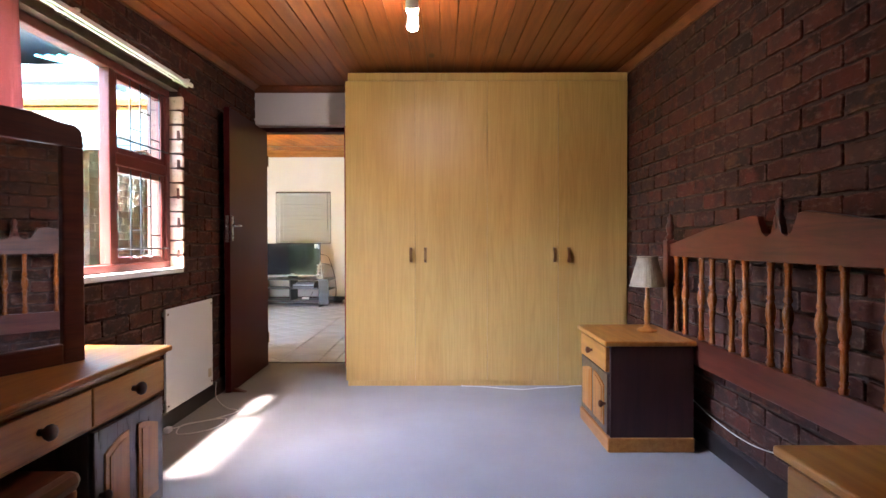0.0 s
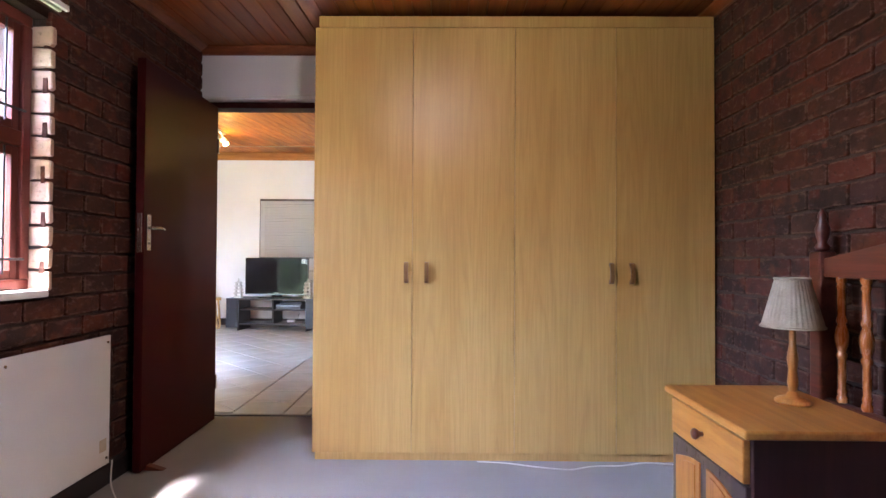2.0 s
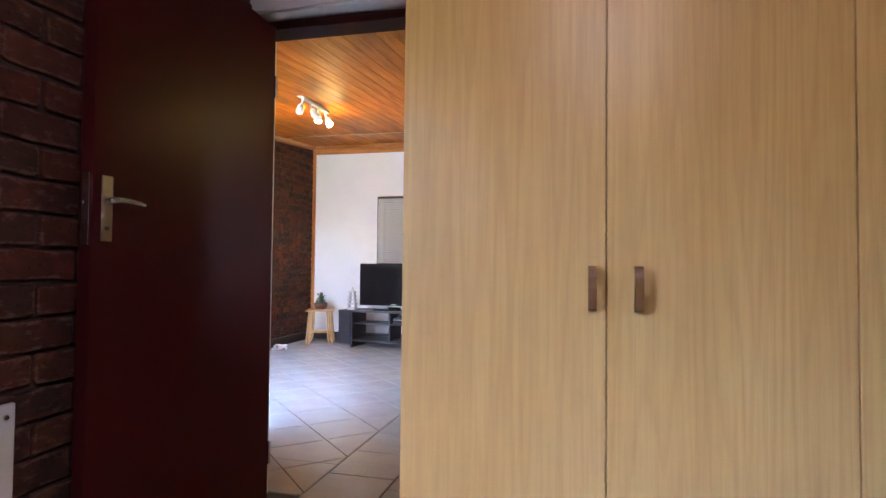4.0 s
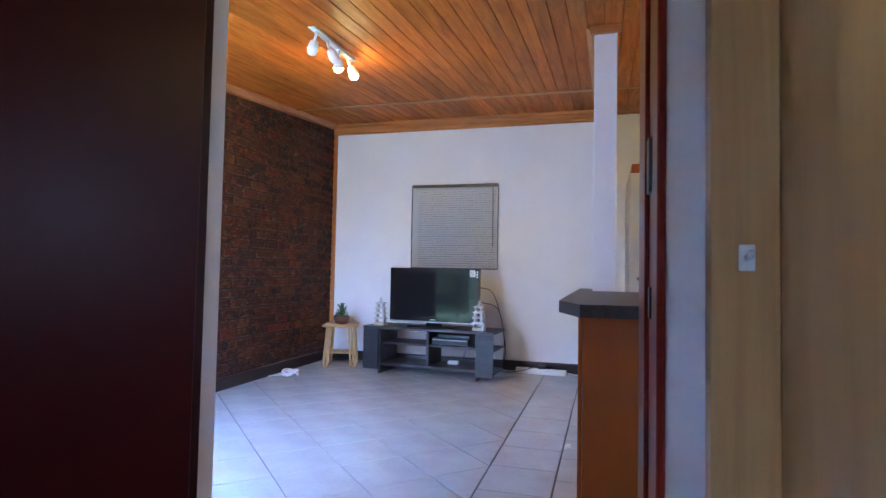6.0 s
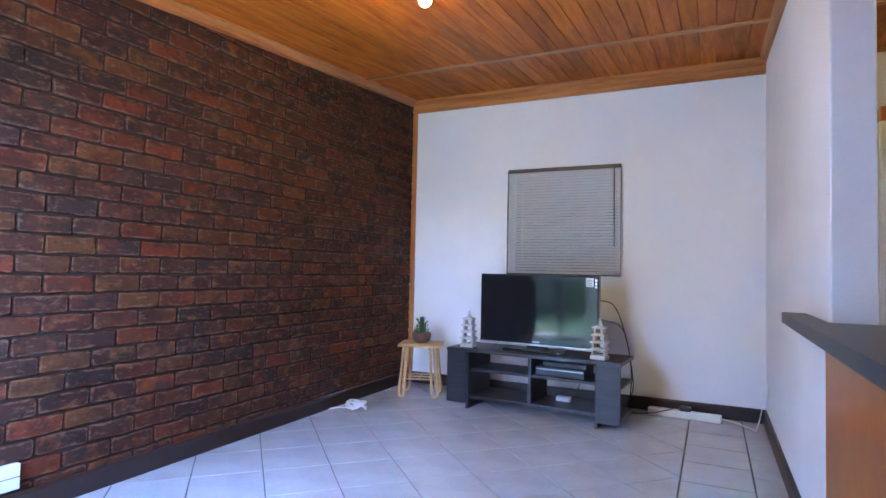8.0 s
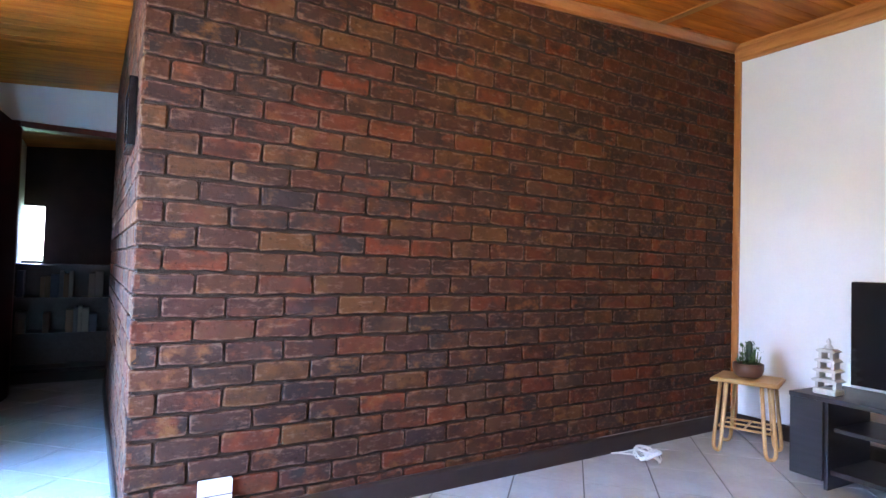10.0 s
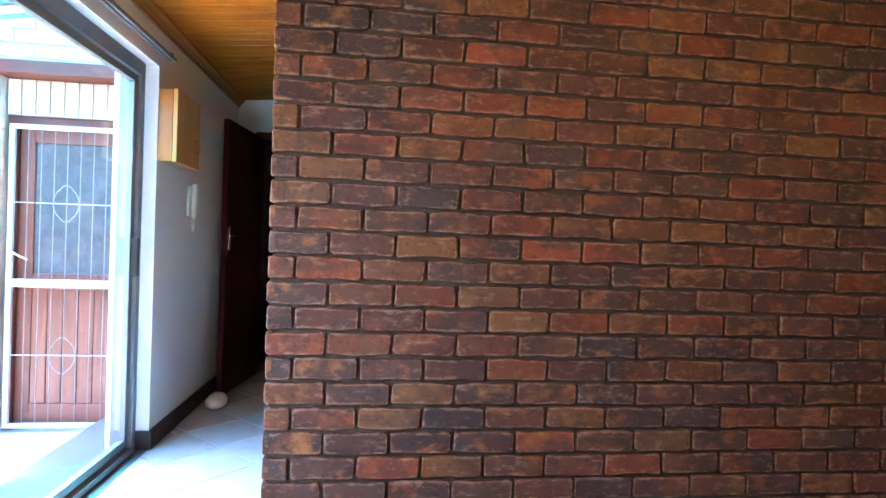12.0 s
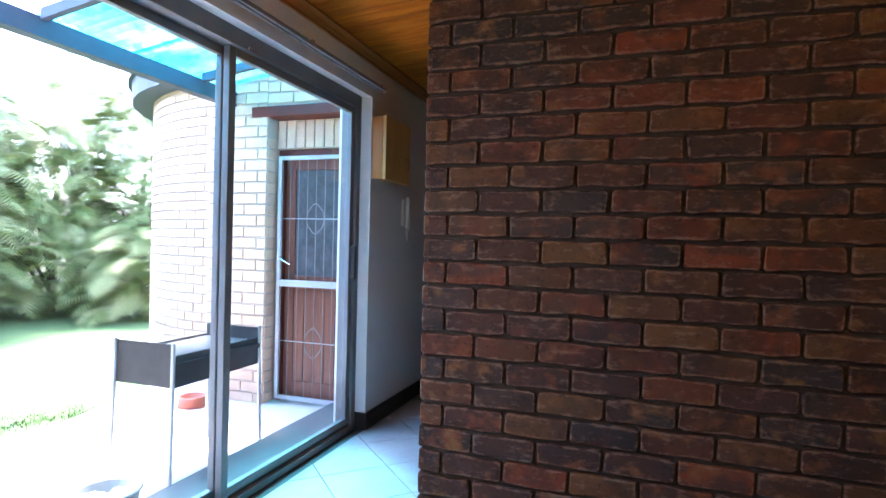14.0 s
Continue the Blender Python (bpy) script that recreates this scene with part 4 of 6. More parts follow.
        globe = part("bulb", lathe([(0.018, 0.02), (0.027, 0.045), (0.030, 0.066), (0.024, 0.084), (0.010, 0.092)], n=20), bulb if lit else M_WHITE_PLASTIC, head, "lit reflector bulb" if lit else "", True)
        globe.matrix_basis = m
        if lit:
            tip = fit.matrix_basis @ (at + aim * 0.135)
            bulb_light("bulb_light", tip, tip + aim, watts, colour)
    return fit


spot_bar("ceiling_spots", 0.37, 2.78, bed_ceiling(2.78) - 0.004, 0.42, [(0.15, -0.05, 0.5, True), (-0.05, 0.05, 0.55, True)], M_BULB_COOL, COOL, 0.03, "white ceiling bar with two lit spotlights", 2)

wire = thing("lintel_wire", -0.7, 4.892, 2.035, "thin grey wire tacked along the door frame's head", "cable")
part("wire", tube(curve_points([(-0.36, 0.0, 0.02), (-0.2, -0.004, 0.012), (0.0, -0.002, 0.022), (0.2, -0.004, 0.026), (0.40, -0.002, 0.034)], 6), 0.003, 6), M_CABLE, wire, "", True)
hook = thing("wall_hook", -0.228, 4.86, 1.03, "small white plastic hook on the wardrobe's edge strip", "hook")
part("plate", box(-0.008, 0.008, -0.004, 0.0, -0.014, 0.014, 0.0015), M_WHITE_PLASTIC, hook)
part("peg", tube([(0, -0.004, 0), (0, -0.018, 0.001), (0, -0.022, 0.006)], 0.003, 8), M_WHITE_PLASTIC, hook, "", True)

# ---- living room things ----
M_EBONY = timber("black_brown_veneer", (0.010, 0.009, 0.011), (0.018, 0.016, 0.019), (0.026, 0.023, 0.027), 0.42, (0.1, 1, 1), 30, 0.03, 0.06, 0.05)
M_SCREEN = mottled("television_glass", (0.006, 0.007, 0.009), (0.009, 0.010, 0.012), 0.08, 2, 30, 0.0, spread=0.02)
M_BEZEL = mottled("gloss_black_bezel", (0.008, 0.008, 0.009), (0.012, 0.012, 0.013), 0.15, 3, 60, 0.0)
M_SILVER = mottled("silver_plastic", (0.45, 0.46, 0.48), (0.55, 0.56, 0.58), 0.3, 6, 80, 0.02, metal=0.6)
M_STONE = mottled("pale_cast_stone", (0.46, 0.45, 0.43), (0.60, 0.59, 0.56), 0.85, 18, 120, 0.5, 0.003)
M_RATTAN = mottled("yellow_rattan", (0.46, 0.26, 0.09), (0.60, 0.38, 0.15), 0.42, 14, 90, 0.2)
M_LEAF = mottled("plant_green", (0.035, 0.085, 0.020), (0.075, 0.14, 0.035), 0.5, 25, 90, 0.1)
M_CLAY = mottled("brown_glazed_pot", (0.085, 0.038, 0.022), (0.13, 0.06, 0.035), 0.35, 10, 90, 0.1)
M_POT_DARK = mottled("slate_glazed_pot", (0.030, 0.030, 0.036), (0.050, 0.048, 0.055), 0.3, 10, 90, 0.1)
M_SOIL = mottled("dark_soil", (0.025, 0.018, 0.012), (0.05, 0.035, 0.024), 0.95, 20, 120, 0.9, 0.006)
M_BARK = mottled("grey_brown_bark", (0.10, 0.075, 0.055), (0.19, 0.145, 0.105), 0.85, 18, 110, 0.6, 0.004)
M_TWIG = mottled("dark_twig", (0.035, 0.026, 0.02), (0.07, 0.05, 0.038), 0.85, 30, 120, 0.5)
M_SLAT = mottled("cream_blind_slat", (0.84, 0.82, 0.78), (0.89, 0.87, 0.83), 0.45, 4, 60, 0.03)
M_SLAT_EDGE = mottled("dark_blind_rail", (0.06, 0.045, 0.04), (0.09, 0.07, 0.06), 0.4, 6, 60, 0.03)
M_COUNTER = mottled("dark_speckled_worktop", (0.022, 0.023, 0.028), (0.072, 0.075, 0.088), 0.40, 55, 190, 0.0, 0.001, spread=0.05)
M_CHERRY = timber("orange_cherry_laminate", (0.35, 0.094, 0.009), (0.37, 0.104, 0.011), (0.39, 0.114, 0.013), 0.32, (1, 1, 0.12), 18, 0.0, 0.12, 0.02)
M_WALLTILE = mottled("white_wall_tile", (0.70, 0.71, 0.73), (0.76, 0.77, 0.79), 0.15, 3, 60, 0.02)
M_BUCKET = mottled("whitewashed_wood", (0.60, 0.56, 0.47), (0.70, 0.66, 0.57), 0.6, 12, 90, 0.2)
M_PAN = mottled("black_enamel", (0.012, 0.012, 0.013), (0.02, 0.02, 0.022), 0.25, 8, 90, 0.05)

TX, TY, TR = -1.985, 9.52, -4.0
unit = thing("tv_stand", TX, TY, 0, "low black-brown television stand with open shelves", "tv stand", rz=TR)
part("top", box(-0.665, 0.665, -0.215, 0.22, 0.436, 0.46, 0.003), M_EBONY, unit)
part("base_shelf", box(-0.50, 0.50, -0.17, 0.21, 0.075, 0.10, 0.002), M_EBONY, unit)
part("middle_shelf", box(-0.48, -0.012, -0.15, 0.20, 0.285, 0.305, 0.002), M_EBONY, unit)
part("middle_shelf", box(0.012, 0.50, -0.15, 0.20, 0.285, 0.305, 0.002), M_EBONY, unit)
part("divider", box(-0.012, 0.012, -0.16, 0.20, 0.10, 0.436, 0.002), M_EBONY, unit)
for s in (-1, 1):
    part("front_panel", box(min(s * 0.50, s * 0.66), max(s * 0.50, s * 0.66), -0.213, -0.195, 0.045, 0.436, 0.002), M_EBONY, unit)
    part("side_support", box(min(s * 0.485, s * 0.505), max(s * 0.485, s * 0.505), -0.19, 0.21, 0.0, 0.436, 0.002), M_EBONY, unit)
    for z in (0.06, 0.275):
        part("side_shelf", box(min(s * 0.505, s * 0.655), max(s * 0.505, s * 0.655), -0.195, 0.21, z, z + 0.018, 0.002), M_EBONY, unit)

tv = thing("television", TX + 0.0, TY - 0.0, 0.46, "black flat-screen television, switched off, with a sticker on its corner", "television", rz=TR)
part("stand_foot", prism([(-0.24, -0.11), (0.24, -0.11), (0.20, 0.09), (-0.20, 0.09)], 0.0, 0.018, 0.004), M_BEZEL, tv)
part("neck", box(-0.08, 0.08, -0.02, 0.02, 0.016, 0.09, 0.005), M_BEZEL, tv)
body = part("bezel", box(-0.465, 0.465, -0.035, 0.035, 0.045, 0.578, 0.008), M_BEZEL, tv)
part("screen", box(-0.365, 0.365, -0.0368, -0.0352, 0.10, 0.53), M_SCREEN, tv, "dark glass screen")
part("trim", box(-0.462, 0.462, -0.037, -0.0, 0.042, 0.056, 0.003), M_SILVER, tv, "silver strip under the screen")
part("back_hump", box(-0.30, 0.30, 0.035, 0.085, 0.10, 0.50, 0.02), M_BLACK, tv)
part("sticker", box(0.375, 0.428, -0.0372, -0.0353, 0.50, 0.562), M_WHITE_PLASTIC, tv, "white energy sticker")
for k in range(4):
    part("print_bar", box(0.379 + 0.004 * (k % 2), 0.420, -0.0378, -0.0372, 0.509 + 0.012 * k, 0.514 + 0.012 * k), M_BEZEL, tv)
for k in range(3):
    part("badge", box(0.44, 0.455, -0.0362, -0.0352, 0.49 + 0.024 * k, 0.505 + 0.024 * k), M_SILVER, tv)
part("maker_mark", box(-0.03, 0.03, -0.0362, -0.0352, 0.068, 0.076), M_SILVER, tv, "plain silver maker's mark")

recorder = thing("video_recorder", TX + 0.20, TY + 0.0, 0.305, "black disc recorder on the stand's shelf", "disc player", rz=TR)
part("case", box(-0.17, 0.19, -0.13, 0.13, 0.0, 0.065, 0.004), M_BLACK, recorder)
part("front_strip", box(-0.165, 0.185, -0.1325, -0.1295, 0.044, 0.052), M_SILVER, recorder, "grey front strip")
box2 = thing("set_top_box", TX + 0.24, TY + 0.01, 0.37, "slim black decoder stacked on the recorder", "decoder", rz=TR)
part("case", box(-0.16, 0.16, -0.12, 0.12, 0.0, 0.035, 0.004), M_BLACK, box2)
adaptor = thing("plug_adaptor", TX + 0.2, TY + 0.05, 0.10, "small white plug adaptor on the bottom shelf", "adaptor")
part("case", box(-0.06, 0.05, -0.03, 0.03, 0, 0.035, 0.008), M_WHITE_PLASTIC, adaptor)
part("wire", tube(curve_points([(0.05, 0, 0.02), (0.08, 0.02, 0.05), (0.09, 0.1, 0.12)], 5), 0.003, 6), M_BLACK, adaptor, "", True)


def pagoda(x, y, turn):
    t = thing("pagoda_ornament", x, y, 0.46, "small pale stone pagoda lantern on the television stand", "ornament", "pagoda lanterns", rz=turn)
    part("foot", box(-0.055, 0.055, -0.045, 0.045, 0.0, 0.03, 0.006), M_STONE, t)
    for k in range(4):
        z, w = 0.03 + 0.05 * k, 0.042 - 0.005 * k
        for a in (-1, 1):
            part("pillar", box(a * w - 0.008, a * w + 0.008, -0.03, 0.03, z, z + 0.032, 0.003), M_STONE, t)
        bm = prism([(-w - 0.022, z + 0.040), (-w - 0.012, z + 0.032), (w + 0.012, z + 0.032), (w + 0.022, z + 0.040), (w + 0.004, z + 0.05), (-w - 0.004, z + 0.05)], -0.045 + 0.004 * k, 0.045 - 0.004 * k, 0.002, axis="y")
        part("roof", bm, M_STONE, t)
    part("spire", lathe([(0.016, 0.23), (0.02, 0.24), (0.008, 0.255), (0.012, 0.265), (0.002, 0.285)], n=12), M_STONE, t, "", True)


pagoda(-2.52, 9.45, -4), pagoda(-1.50, 9.38, -10)

side = thing("rattan_stool", -3.03, 9.62, 0, "small yellow rattan plant stool with looped legs", "plant stool", rz=20)
part("seat", box(-0.17, 0.17, -0.15, 0.15, 0.425, 0.44, 0.006), M_RATTAN, side, "flat cane top")
for z, w in ((0.425, 0.172), (0.15, 0.135)):
    ring = [(w, -w * 0.88, z), (w, w * 0.88, z), (-w, w * 0.88, z), (-w, -w * 0.88, z), (w, -w * 0.88, z)]
    part("ring", tube(ring, 0.010 if z > 0.3 else 0.007, 8), M_RATTAN, side, "", True)
for k in range(4):
    a = math.radians(45 + 90 * k)
    cx, cy = 0.20 * math.cos(a), 0.18 * math.sin(a)
    tx, ty = -math.sin(a) * 0.032, math.cos(a) * 0.032
    loop = [(cx * 0.8 - tx, cy * 0.8 - ty, 0.425), (cx * 0.9 - tx, cy * 0.9 - ty, 0.22), (cx - tx, cy - ty, 0.04), (cx, cy, 0.008), (cx + tx, cy + ty, 0.04), (cx * 0.9 + tx, cy * 0.9 + ty, 0.22), (cx * 0.8 + tx, cy * 0.8 + ty, 0.425)]
    part("leg", tube(curve_points(loop, 5), 0.011, 8), M_RATTAN, side, "bent cane leg", True)
for a, b in (((-0.14, 0, 0.15), (0.14, 0, 0.15)), ((0, -0.12, 0.15), (0, 0.12, 0.15))):
    part("stretcher", tube([a, b], 0.006, 8), M_RATTAN, side)


def leaf_blade(bm, base, tip, width, droop=0.0):
    """A thin leaf with a fold down its middle."""
    base, tip = Vector(base), Vector(tip)
    d = tip - base
    s = d.cross(Vector((0, 0, 1)))
    s = (s.normalized() if s.length > 1e-6 else Vector((1, 0, 0))) * width / 2
    mid = base + d * 0.5 + Vector((0, 0, droop))
    up = Vector((0, 0, width * 0.15))
    v = [bm.verts.new(p) for p in (base, mid + s + up, tip, mid - s + up, mid)]
    bm.faces.new((v[0], v[1], v[4])), bm.faces.new((v[1], v[2], v[4])), bm.faces.new((v[2], v[3], v[4])), bm.faces.new((v[3], v[0], v[4]))


plant = thing("potted_succulent", -3.03, 9.62, 0.442, "green succulents and a cactus in a round brown pot", "pot plant")
part("pot", lathe([(0.055, 0), (0.075, 0.015), (0.085, 0.045), (0.085, 0.08), (0.078, 0.084), (0.075, 0.07)], n=24), M_CLAY, plant, "", True)
part("soil", lathe([(0.074, 0.066), (0.074, 0.072)], n=20), M_SOIL, plant)
part("cactus", lathe([(0.014, 0.07), (0.019, 0.10), (0.020, 0.16), (0.016, 0.205), (0.004, 0.215)], -0.005, 0.02, 0, 8), mottled("cactus_green", (0.03, 0.055, 0.03), (0.05, 0.085, 0.045), 0.6, 30, 100, 0.4), plant, "dark green cactus", True)
bm = bmesh.new()
rng = random.Random(11)
for k in range(90):
    a, r = rng.uniform(0, 6.28), rng.uniform(0.01, 0.07)
    h = rng.uniform(0.09, 0.20)
    b = Vector((r * math.cos(a), r * math.sin(a), 0.07 + (h - 0.07) * rng.random()))
    leaf_blade(bm, b, b + Vector((rng.uniform(-0.03, 0.03), rng.uniform(-0.03, 0.03), rng.uniform(0.005, 0.04))), 0.014)
for k in range(12):
    a, r = rng.uniform(0, 6.28), rng.uniform(0.02, 0.06)
    tube([(r * math.cos(a), r * math.sin(a), 0.07), (1.2 * r * math.cos(a), 1.2 * r * math.sin(a), rng.uniform(0.12, 0.19))], 0.003, 5, bm=bm)
part("leaves", bm, M_LEAF, plant, "small fleshy leaves")

coil = thing("cable_coil", -3.20, 8.92, 0.0, "coiled white cable lying on the tiles", "cable")
pts = []
for k in range(110):
    a = k * 0.42
    pts.append((0.075 * math.cos(a) * (1 + 0.15 * math.sin(k * 0.9)), 0.045 * math.sin(a) * (1 + 0.2 * math.cos(k * 0.7)), 0.006 + 0.055 * abs(math.sin(k * 0.31))))
bm = tube(pts, 0.004, 5)
tube(curve_points([(-0.06, 0.0, 0.01), (-0.14, -0.05, 0.005), (-0.17, -0.1, 0.005), (-0.15, 0.0, 0.006), (-0.13, 0.2, 0.01)], 6), 0.004, 5, bm=bm)
part("wire", bm, M_CABLE, coil, "", True)
M_GREY_WIRE = mottled("grey_wire", (0.20, 0.18, 0.16), (0.26, 0.24, 0.22), 0.6, 20, 100, 0.02)
skirt_wire = thing("skirting_cable", LX0 + 0.02, 8.0, 0.108, "thin grey cable along the skirting top", "cable")
part("wire", tube([(0, 0.7, 0.0), (0.001, 1.2, 0.001), (0.0, 1.75, 0.0)], 0.002, 6), M_GREY_WIRE, skirt_wire, "", True)

strip = thing("power_strip", -0.98, 9.93, 0.0, "long white multi-plug power strip on the floor by the wall", "power strip", rz=-4)
part("case", box(-0.25, 0.25, -0.04, 0.04, 0.0, 0.05, 0.006), M_WHITE_PLASTIC, strip)
for k in range(5):
    part("socket", lathe([(0.02, 0), (0.02, 0.0015)], -0.18 + 0.085 * k, 0, 0.05, 14), M_HEATER, strip)
part("plug", box(-0.03, 0.05, -0.025, 0.025, 0.05, 0.085, 0.008), M_BLACK, strip, "black plug")
part("wire", tube(curve_points([(0.25, 0, 0.03), (0.34, -0.02, 0.02), (0.44, -0.10, 0.01), (0.47, -0.16, 0.02), (0.50, -0.05, 0.12), (0.52, 0.0, 0.26)], 6), 0.004, 6), M_CABLE, strip, "", True)
part("tv_wire", tube(curve_points([(-0.02, 0, 0.08), (-0.2, -0.10, 0.03), (-0.36, -0.08, 0.006), (-0.42, 0.04, 0.03), (-0.36, -0.02, 0.2), (-0.42, 0.0, 0.55), (-0.50, -0.05, 0.8), (-0.62, -0.1, 0.85)], 6), 0.004, 6), M_BLACK, strip, "black cables to the television", True)
part("tv_wire", tube(curve_points([(-0.40, 0.02, 0.01), (-0.38, 0.0, 0.3), (-0.45, 0.02, 0.62), (-0.6, -0.1, 0.7)], 6), 0.004, 6), M_BLACK, strip, "black cables to the television", True)
outlet = thing("wall_socket", -0.445, 9.86, 0.27, "white wall socket on the partition", "socket")
part("plate", box(-0.008, 0.0, -0.055, 0.055, -0.04, 0.04, 0.003), M_WHITE_PLASTIC, outlet)
part("rocker", box(-0.011, -0.008, -0.03, -0.01, -0.015, 0.015, 0.001), M_WHITE_PLASTIC, outlet)
outlet2 = thing("wall_socket", LX0 + 0.0, 6.66, 0.125, "white surface-mounted double socket on the brick wall", "socket")
part("plate", box(0.002, 0.035, -0.06, 0.06, 0.0, 0.105, 0.004), M_WHITE_PLASTIC, outlet2)
part("groove", box(0.0352, 0.036, -0.059, 0.059, 0.050, 0.053), M_BLACK, outlet2)
part("rocker", box(0.035, 0.038, -0.02, 0.0, 0.07, 0.09, 0.001), M_WHITE_PLASTIC, outlet2)
part("wire", tube(curve_points([(0.02, -0.06, 0.02), (0.03, -0.15, -0.005), (0.025, -0.3, -0.012)], 6), 0.004, 6), M_CABLE, outlet2, "", True)

picture = thing("picture_frame", -3.74, CY - 0.002, 1.49, "small dark blue-black picture frame on the hall's brick wall", "picture")
bm = box(-0.14, -0.11, -0.03, 0.0, 0, 0.27, 0.003)
box(0.11, 0.14, -0.03, 0.0, 0, 0.27, 0.003, bm=bm)
box(-0.11, 0.11, -0.03, 0.0, 0, 0.03, 0.003, bm=bm)
box(-0.11, 0.11, -0.03, 0.0, 0.24, 0.27, 0.003, bm=bm)
part("frame", bm, M_BEZEL, picture)
part("print", box(-0.11, 0.11, -0.012, -0.002, 0.03, 0.24), mottled("blue_grey_print", (0.10, 0.13, 0.20), (0.30, 0.34, 0.42), 0.3, 14, 40, 0.0), picture, "blue-grey picture")

blind = thing("venetian_blind", (-2.41 - 1.46) / 2, 10.035, 1.035, "cream slatted venetian blind let down over a window", "blind")
part("head_rail", box(-0.475, 0.475, -0.022, 0.018, 0.885, 0.912, 0.003), M_SLAT_EDGE, blind, "dark head rail")
part("bottom_rail", box(-0.475, 0.475, -0.012, 0.012, 0.0, 0.012, 0.003), M_SLAT_EDGE, blind, "dark bottom rail")
slat = bmesh.new()
rows = []
for x in (-0.472, 0.472):
    rows.append([slat.verts.new((x, -0.0125 * math.cos(math.radians(56)) * u, 0.0125 * math.sin(math.radians(56)) * u + 0.0012 * (1 - u * u))) for u in (-1, -0.5, 0, 0.5, 1)])
for i in range(4):
    slat.faces.new((rows[0][i], rows[0][i + 1], rows[1][i + 1], rows[1][i]))
bmesh.ops.solidify(slat, geom=slat.faces[:], thickness=0.0006)
slat_mesh = mesh_of("slat", slat, M_SLAT)
for k in range(36):
    ob = new("slat", slat_mesh)
    ob.location = (0, -0.002, 0.024 + 0.0241 * k)
    ob.parent = blind
for x in (-0.40, 0.40):
    part("ladder_cord", tube([(x, -0.016, 0.01), (x, -0.016, 0.89)], 0.0015, 5), M_CABLE, blind)
part("wand", tube([(0.425, -0.026, 0.88), (0.43, -0.028, 0.24)], 0.004, 6), M_SLAT_EDGE, blind, "tilt wand")
for x in (-0.479, 0.477):
    part("side_cord", box(x, x + 0.002, -0.02, 0.01, 0.0, 0.9), M_SLAT_EDGE, blind)
window = thing("window_2", (NX0 + NX1) / 2, LY1 + 0.13, NZ0, "small window behind the blind", "window", kind="structure")
w, h = (NX1 - NX0) / 2, NZ1 - NZ0
bm = box(-w, -w + 0.05, -0.03, 0.03, 0, h, 0.004)
box(w - 0.05, w, -0.03, 0.03, 0, h, 0.004, bm=bm)
box(-w + 0.05, w - 0.05, -0.03, 0.03, 0, 0.05, 0.004, bm=bm)
box(-w + 0.05, w - 0.05, -0.03, 0.03, h - 0.05, h, 0.004, bm=bm)
part("window_frame", bm, M_FRAME_RED, window)
pane = part("pane", box(-w + 0.05, w - 0.05, -0.003, 0.003, 0.05, h - 0.05), M_GLASS, window)
pane.visible_shadow = False

spot_bar("ceiling_spots", -2.03, 7.37, living_ceiling(7.37) - 0.006, 0.56, [(-0.22, -0.5, 0.35, False), (-0.08, 0.4, 0.5, False), (0.07, -0.35, 0.75, True), (0.22, 0.15, 0.9, True)], M_BULB_WARM, WARM, 0.115, "white ceiling bar with lit warm spotlights", 5)

spot_bar("ceiling_spots", 1.15, 7.6, living_ceiling(7.6) - 0.006, 0.56, [(-0.2, -0.5, 0.35, True), (0.0, 0.4, 0.5, True), (0.2, -0.1, 0.75, True)], M_BULB_WARM, WARM, 0.028, "white kitchen ceiling bar with lit warm spotlights", 5)

# breakfast counter and kitchen
counter = thing("breakfast_counter", 0.4, 6.6, 0, "breakfast counter with a dark speckled top and cherry laminate panel", "counter")
outline = [(-0.53, 8.10), (-0.53, 6.29), (-0.447, 6.06), (1.40, 6.18), (1.40, 6.85), (0.36, 7.05), (-0.05, 7.572), (-0.445, 7.572), (-0.445, 8.10)]
part("worktop", prism([(x - 0.4, y - 6.6) for x, y in outline], 0.870, 0.912), M_COUNTER, counter, "dark grey speckled worktop with a cut corner")
part("front_panel", box(-0.84, 0.95, -0.455, -0.433, 0.0, 0.868, 0.003), M_CHERRY, counter, "orange cherry laminate panel")
part("side_panel", box(-0.856, -0.842, -0.43, 0.975, 0.0, 0.868, 0.002), M_CHERRY, counter, "orange cherry laminate panel")
part("end_panel", box(0.93, 0.95, -0.432, 0.2, 0.0, 0.868, 0.003), M_CHERRY, counter)
part("back_panel", box(-0.70, 0.93, 0.16, 0.18, 0.0, 0.868, 0.003), M_CHERRY, counter)

fridge = thing("refrigerator", 0.025, 8.24, 0, "tall white refrigerator standing against the partition", "refrigerator")
part("cabinet", box(-0.255, 0.245, -0.30, 0.30, 0.03, 1.655, 0.012), M_ENAMEL, fridge)
for z0, z1 in ((0.06, 1.08), (1.09, 1.655)):
    leaf = part("door", box(0.258, 0.305, -0.30, 0.30, z0, z1, 0.014), M_ENAMEL, fridge)
    part("handle", box(0.306, 0.335, -0.28, -0.255, z0 + 0.15, z0 + 0.45, 0.008), M_SILVER, leaf)
part("door_seal", box(0.2455, 0.2575, -0.29, 0.29, 0.06, 1.645), M_BLACK, fridge, "dark door gasket")
part("maker_mark", box(0.195, 0.21, -0.3015, -0.3, 1.585, 1.61), M_BLACK, fridge, "small dark mark")
for x in (-0.21, 0.2):
    for y in (-0.25, 0.25):
        part("foot", lathe([(0.02, 0), (0.02, 0.032)], x, y, 0, 10), M_BLACK, fridge)
bucket = thing("wooden_bucket", 0.0, 8.06, 1.655, "small whitewashed wooden bucket on the refrigerator", "bucket")
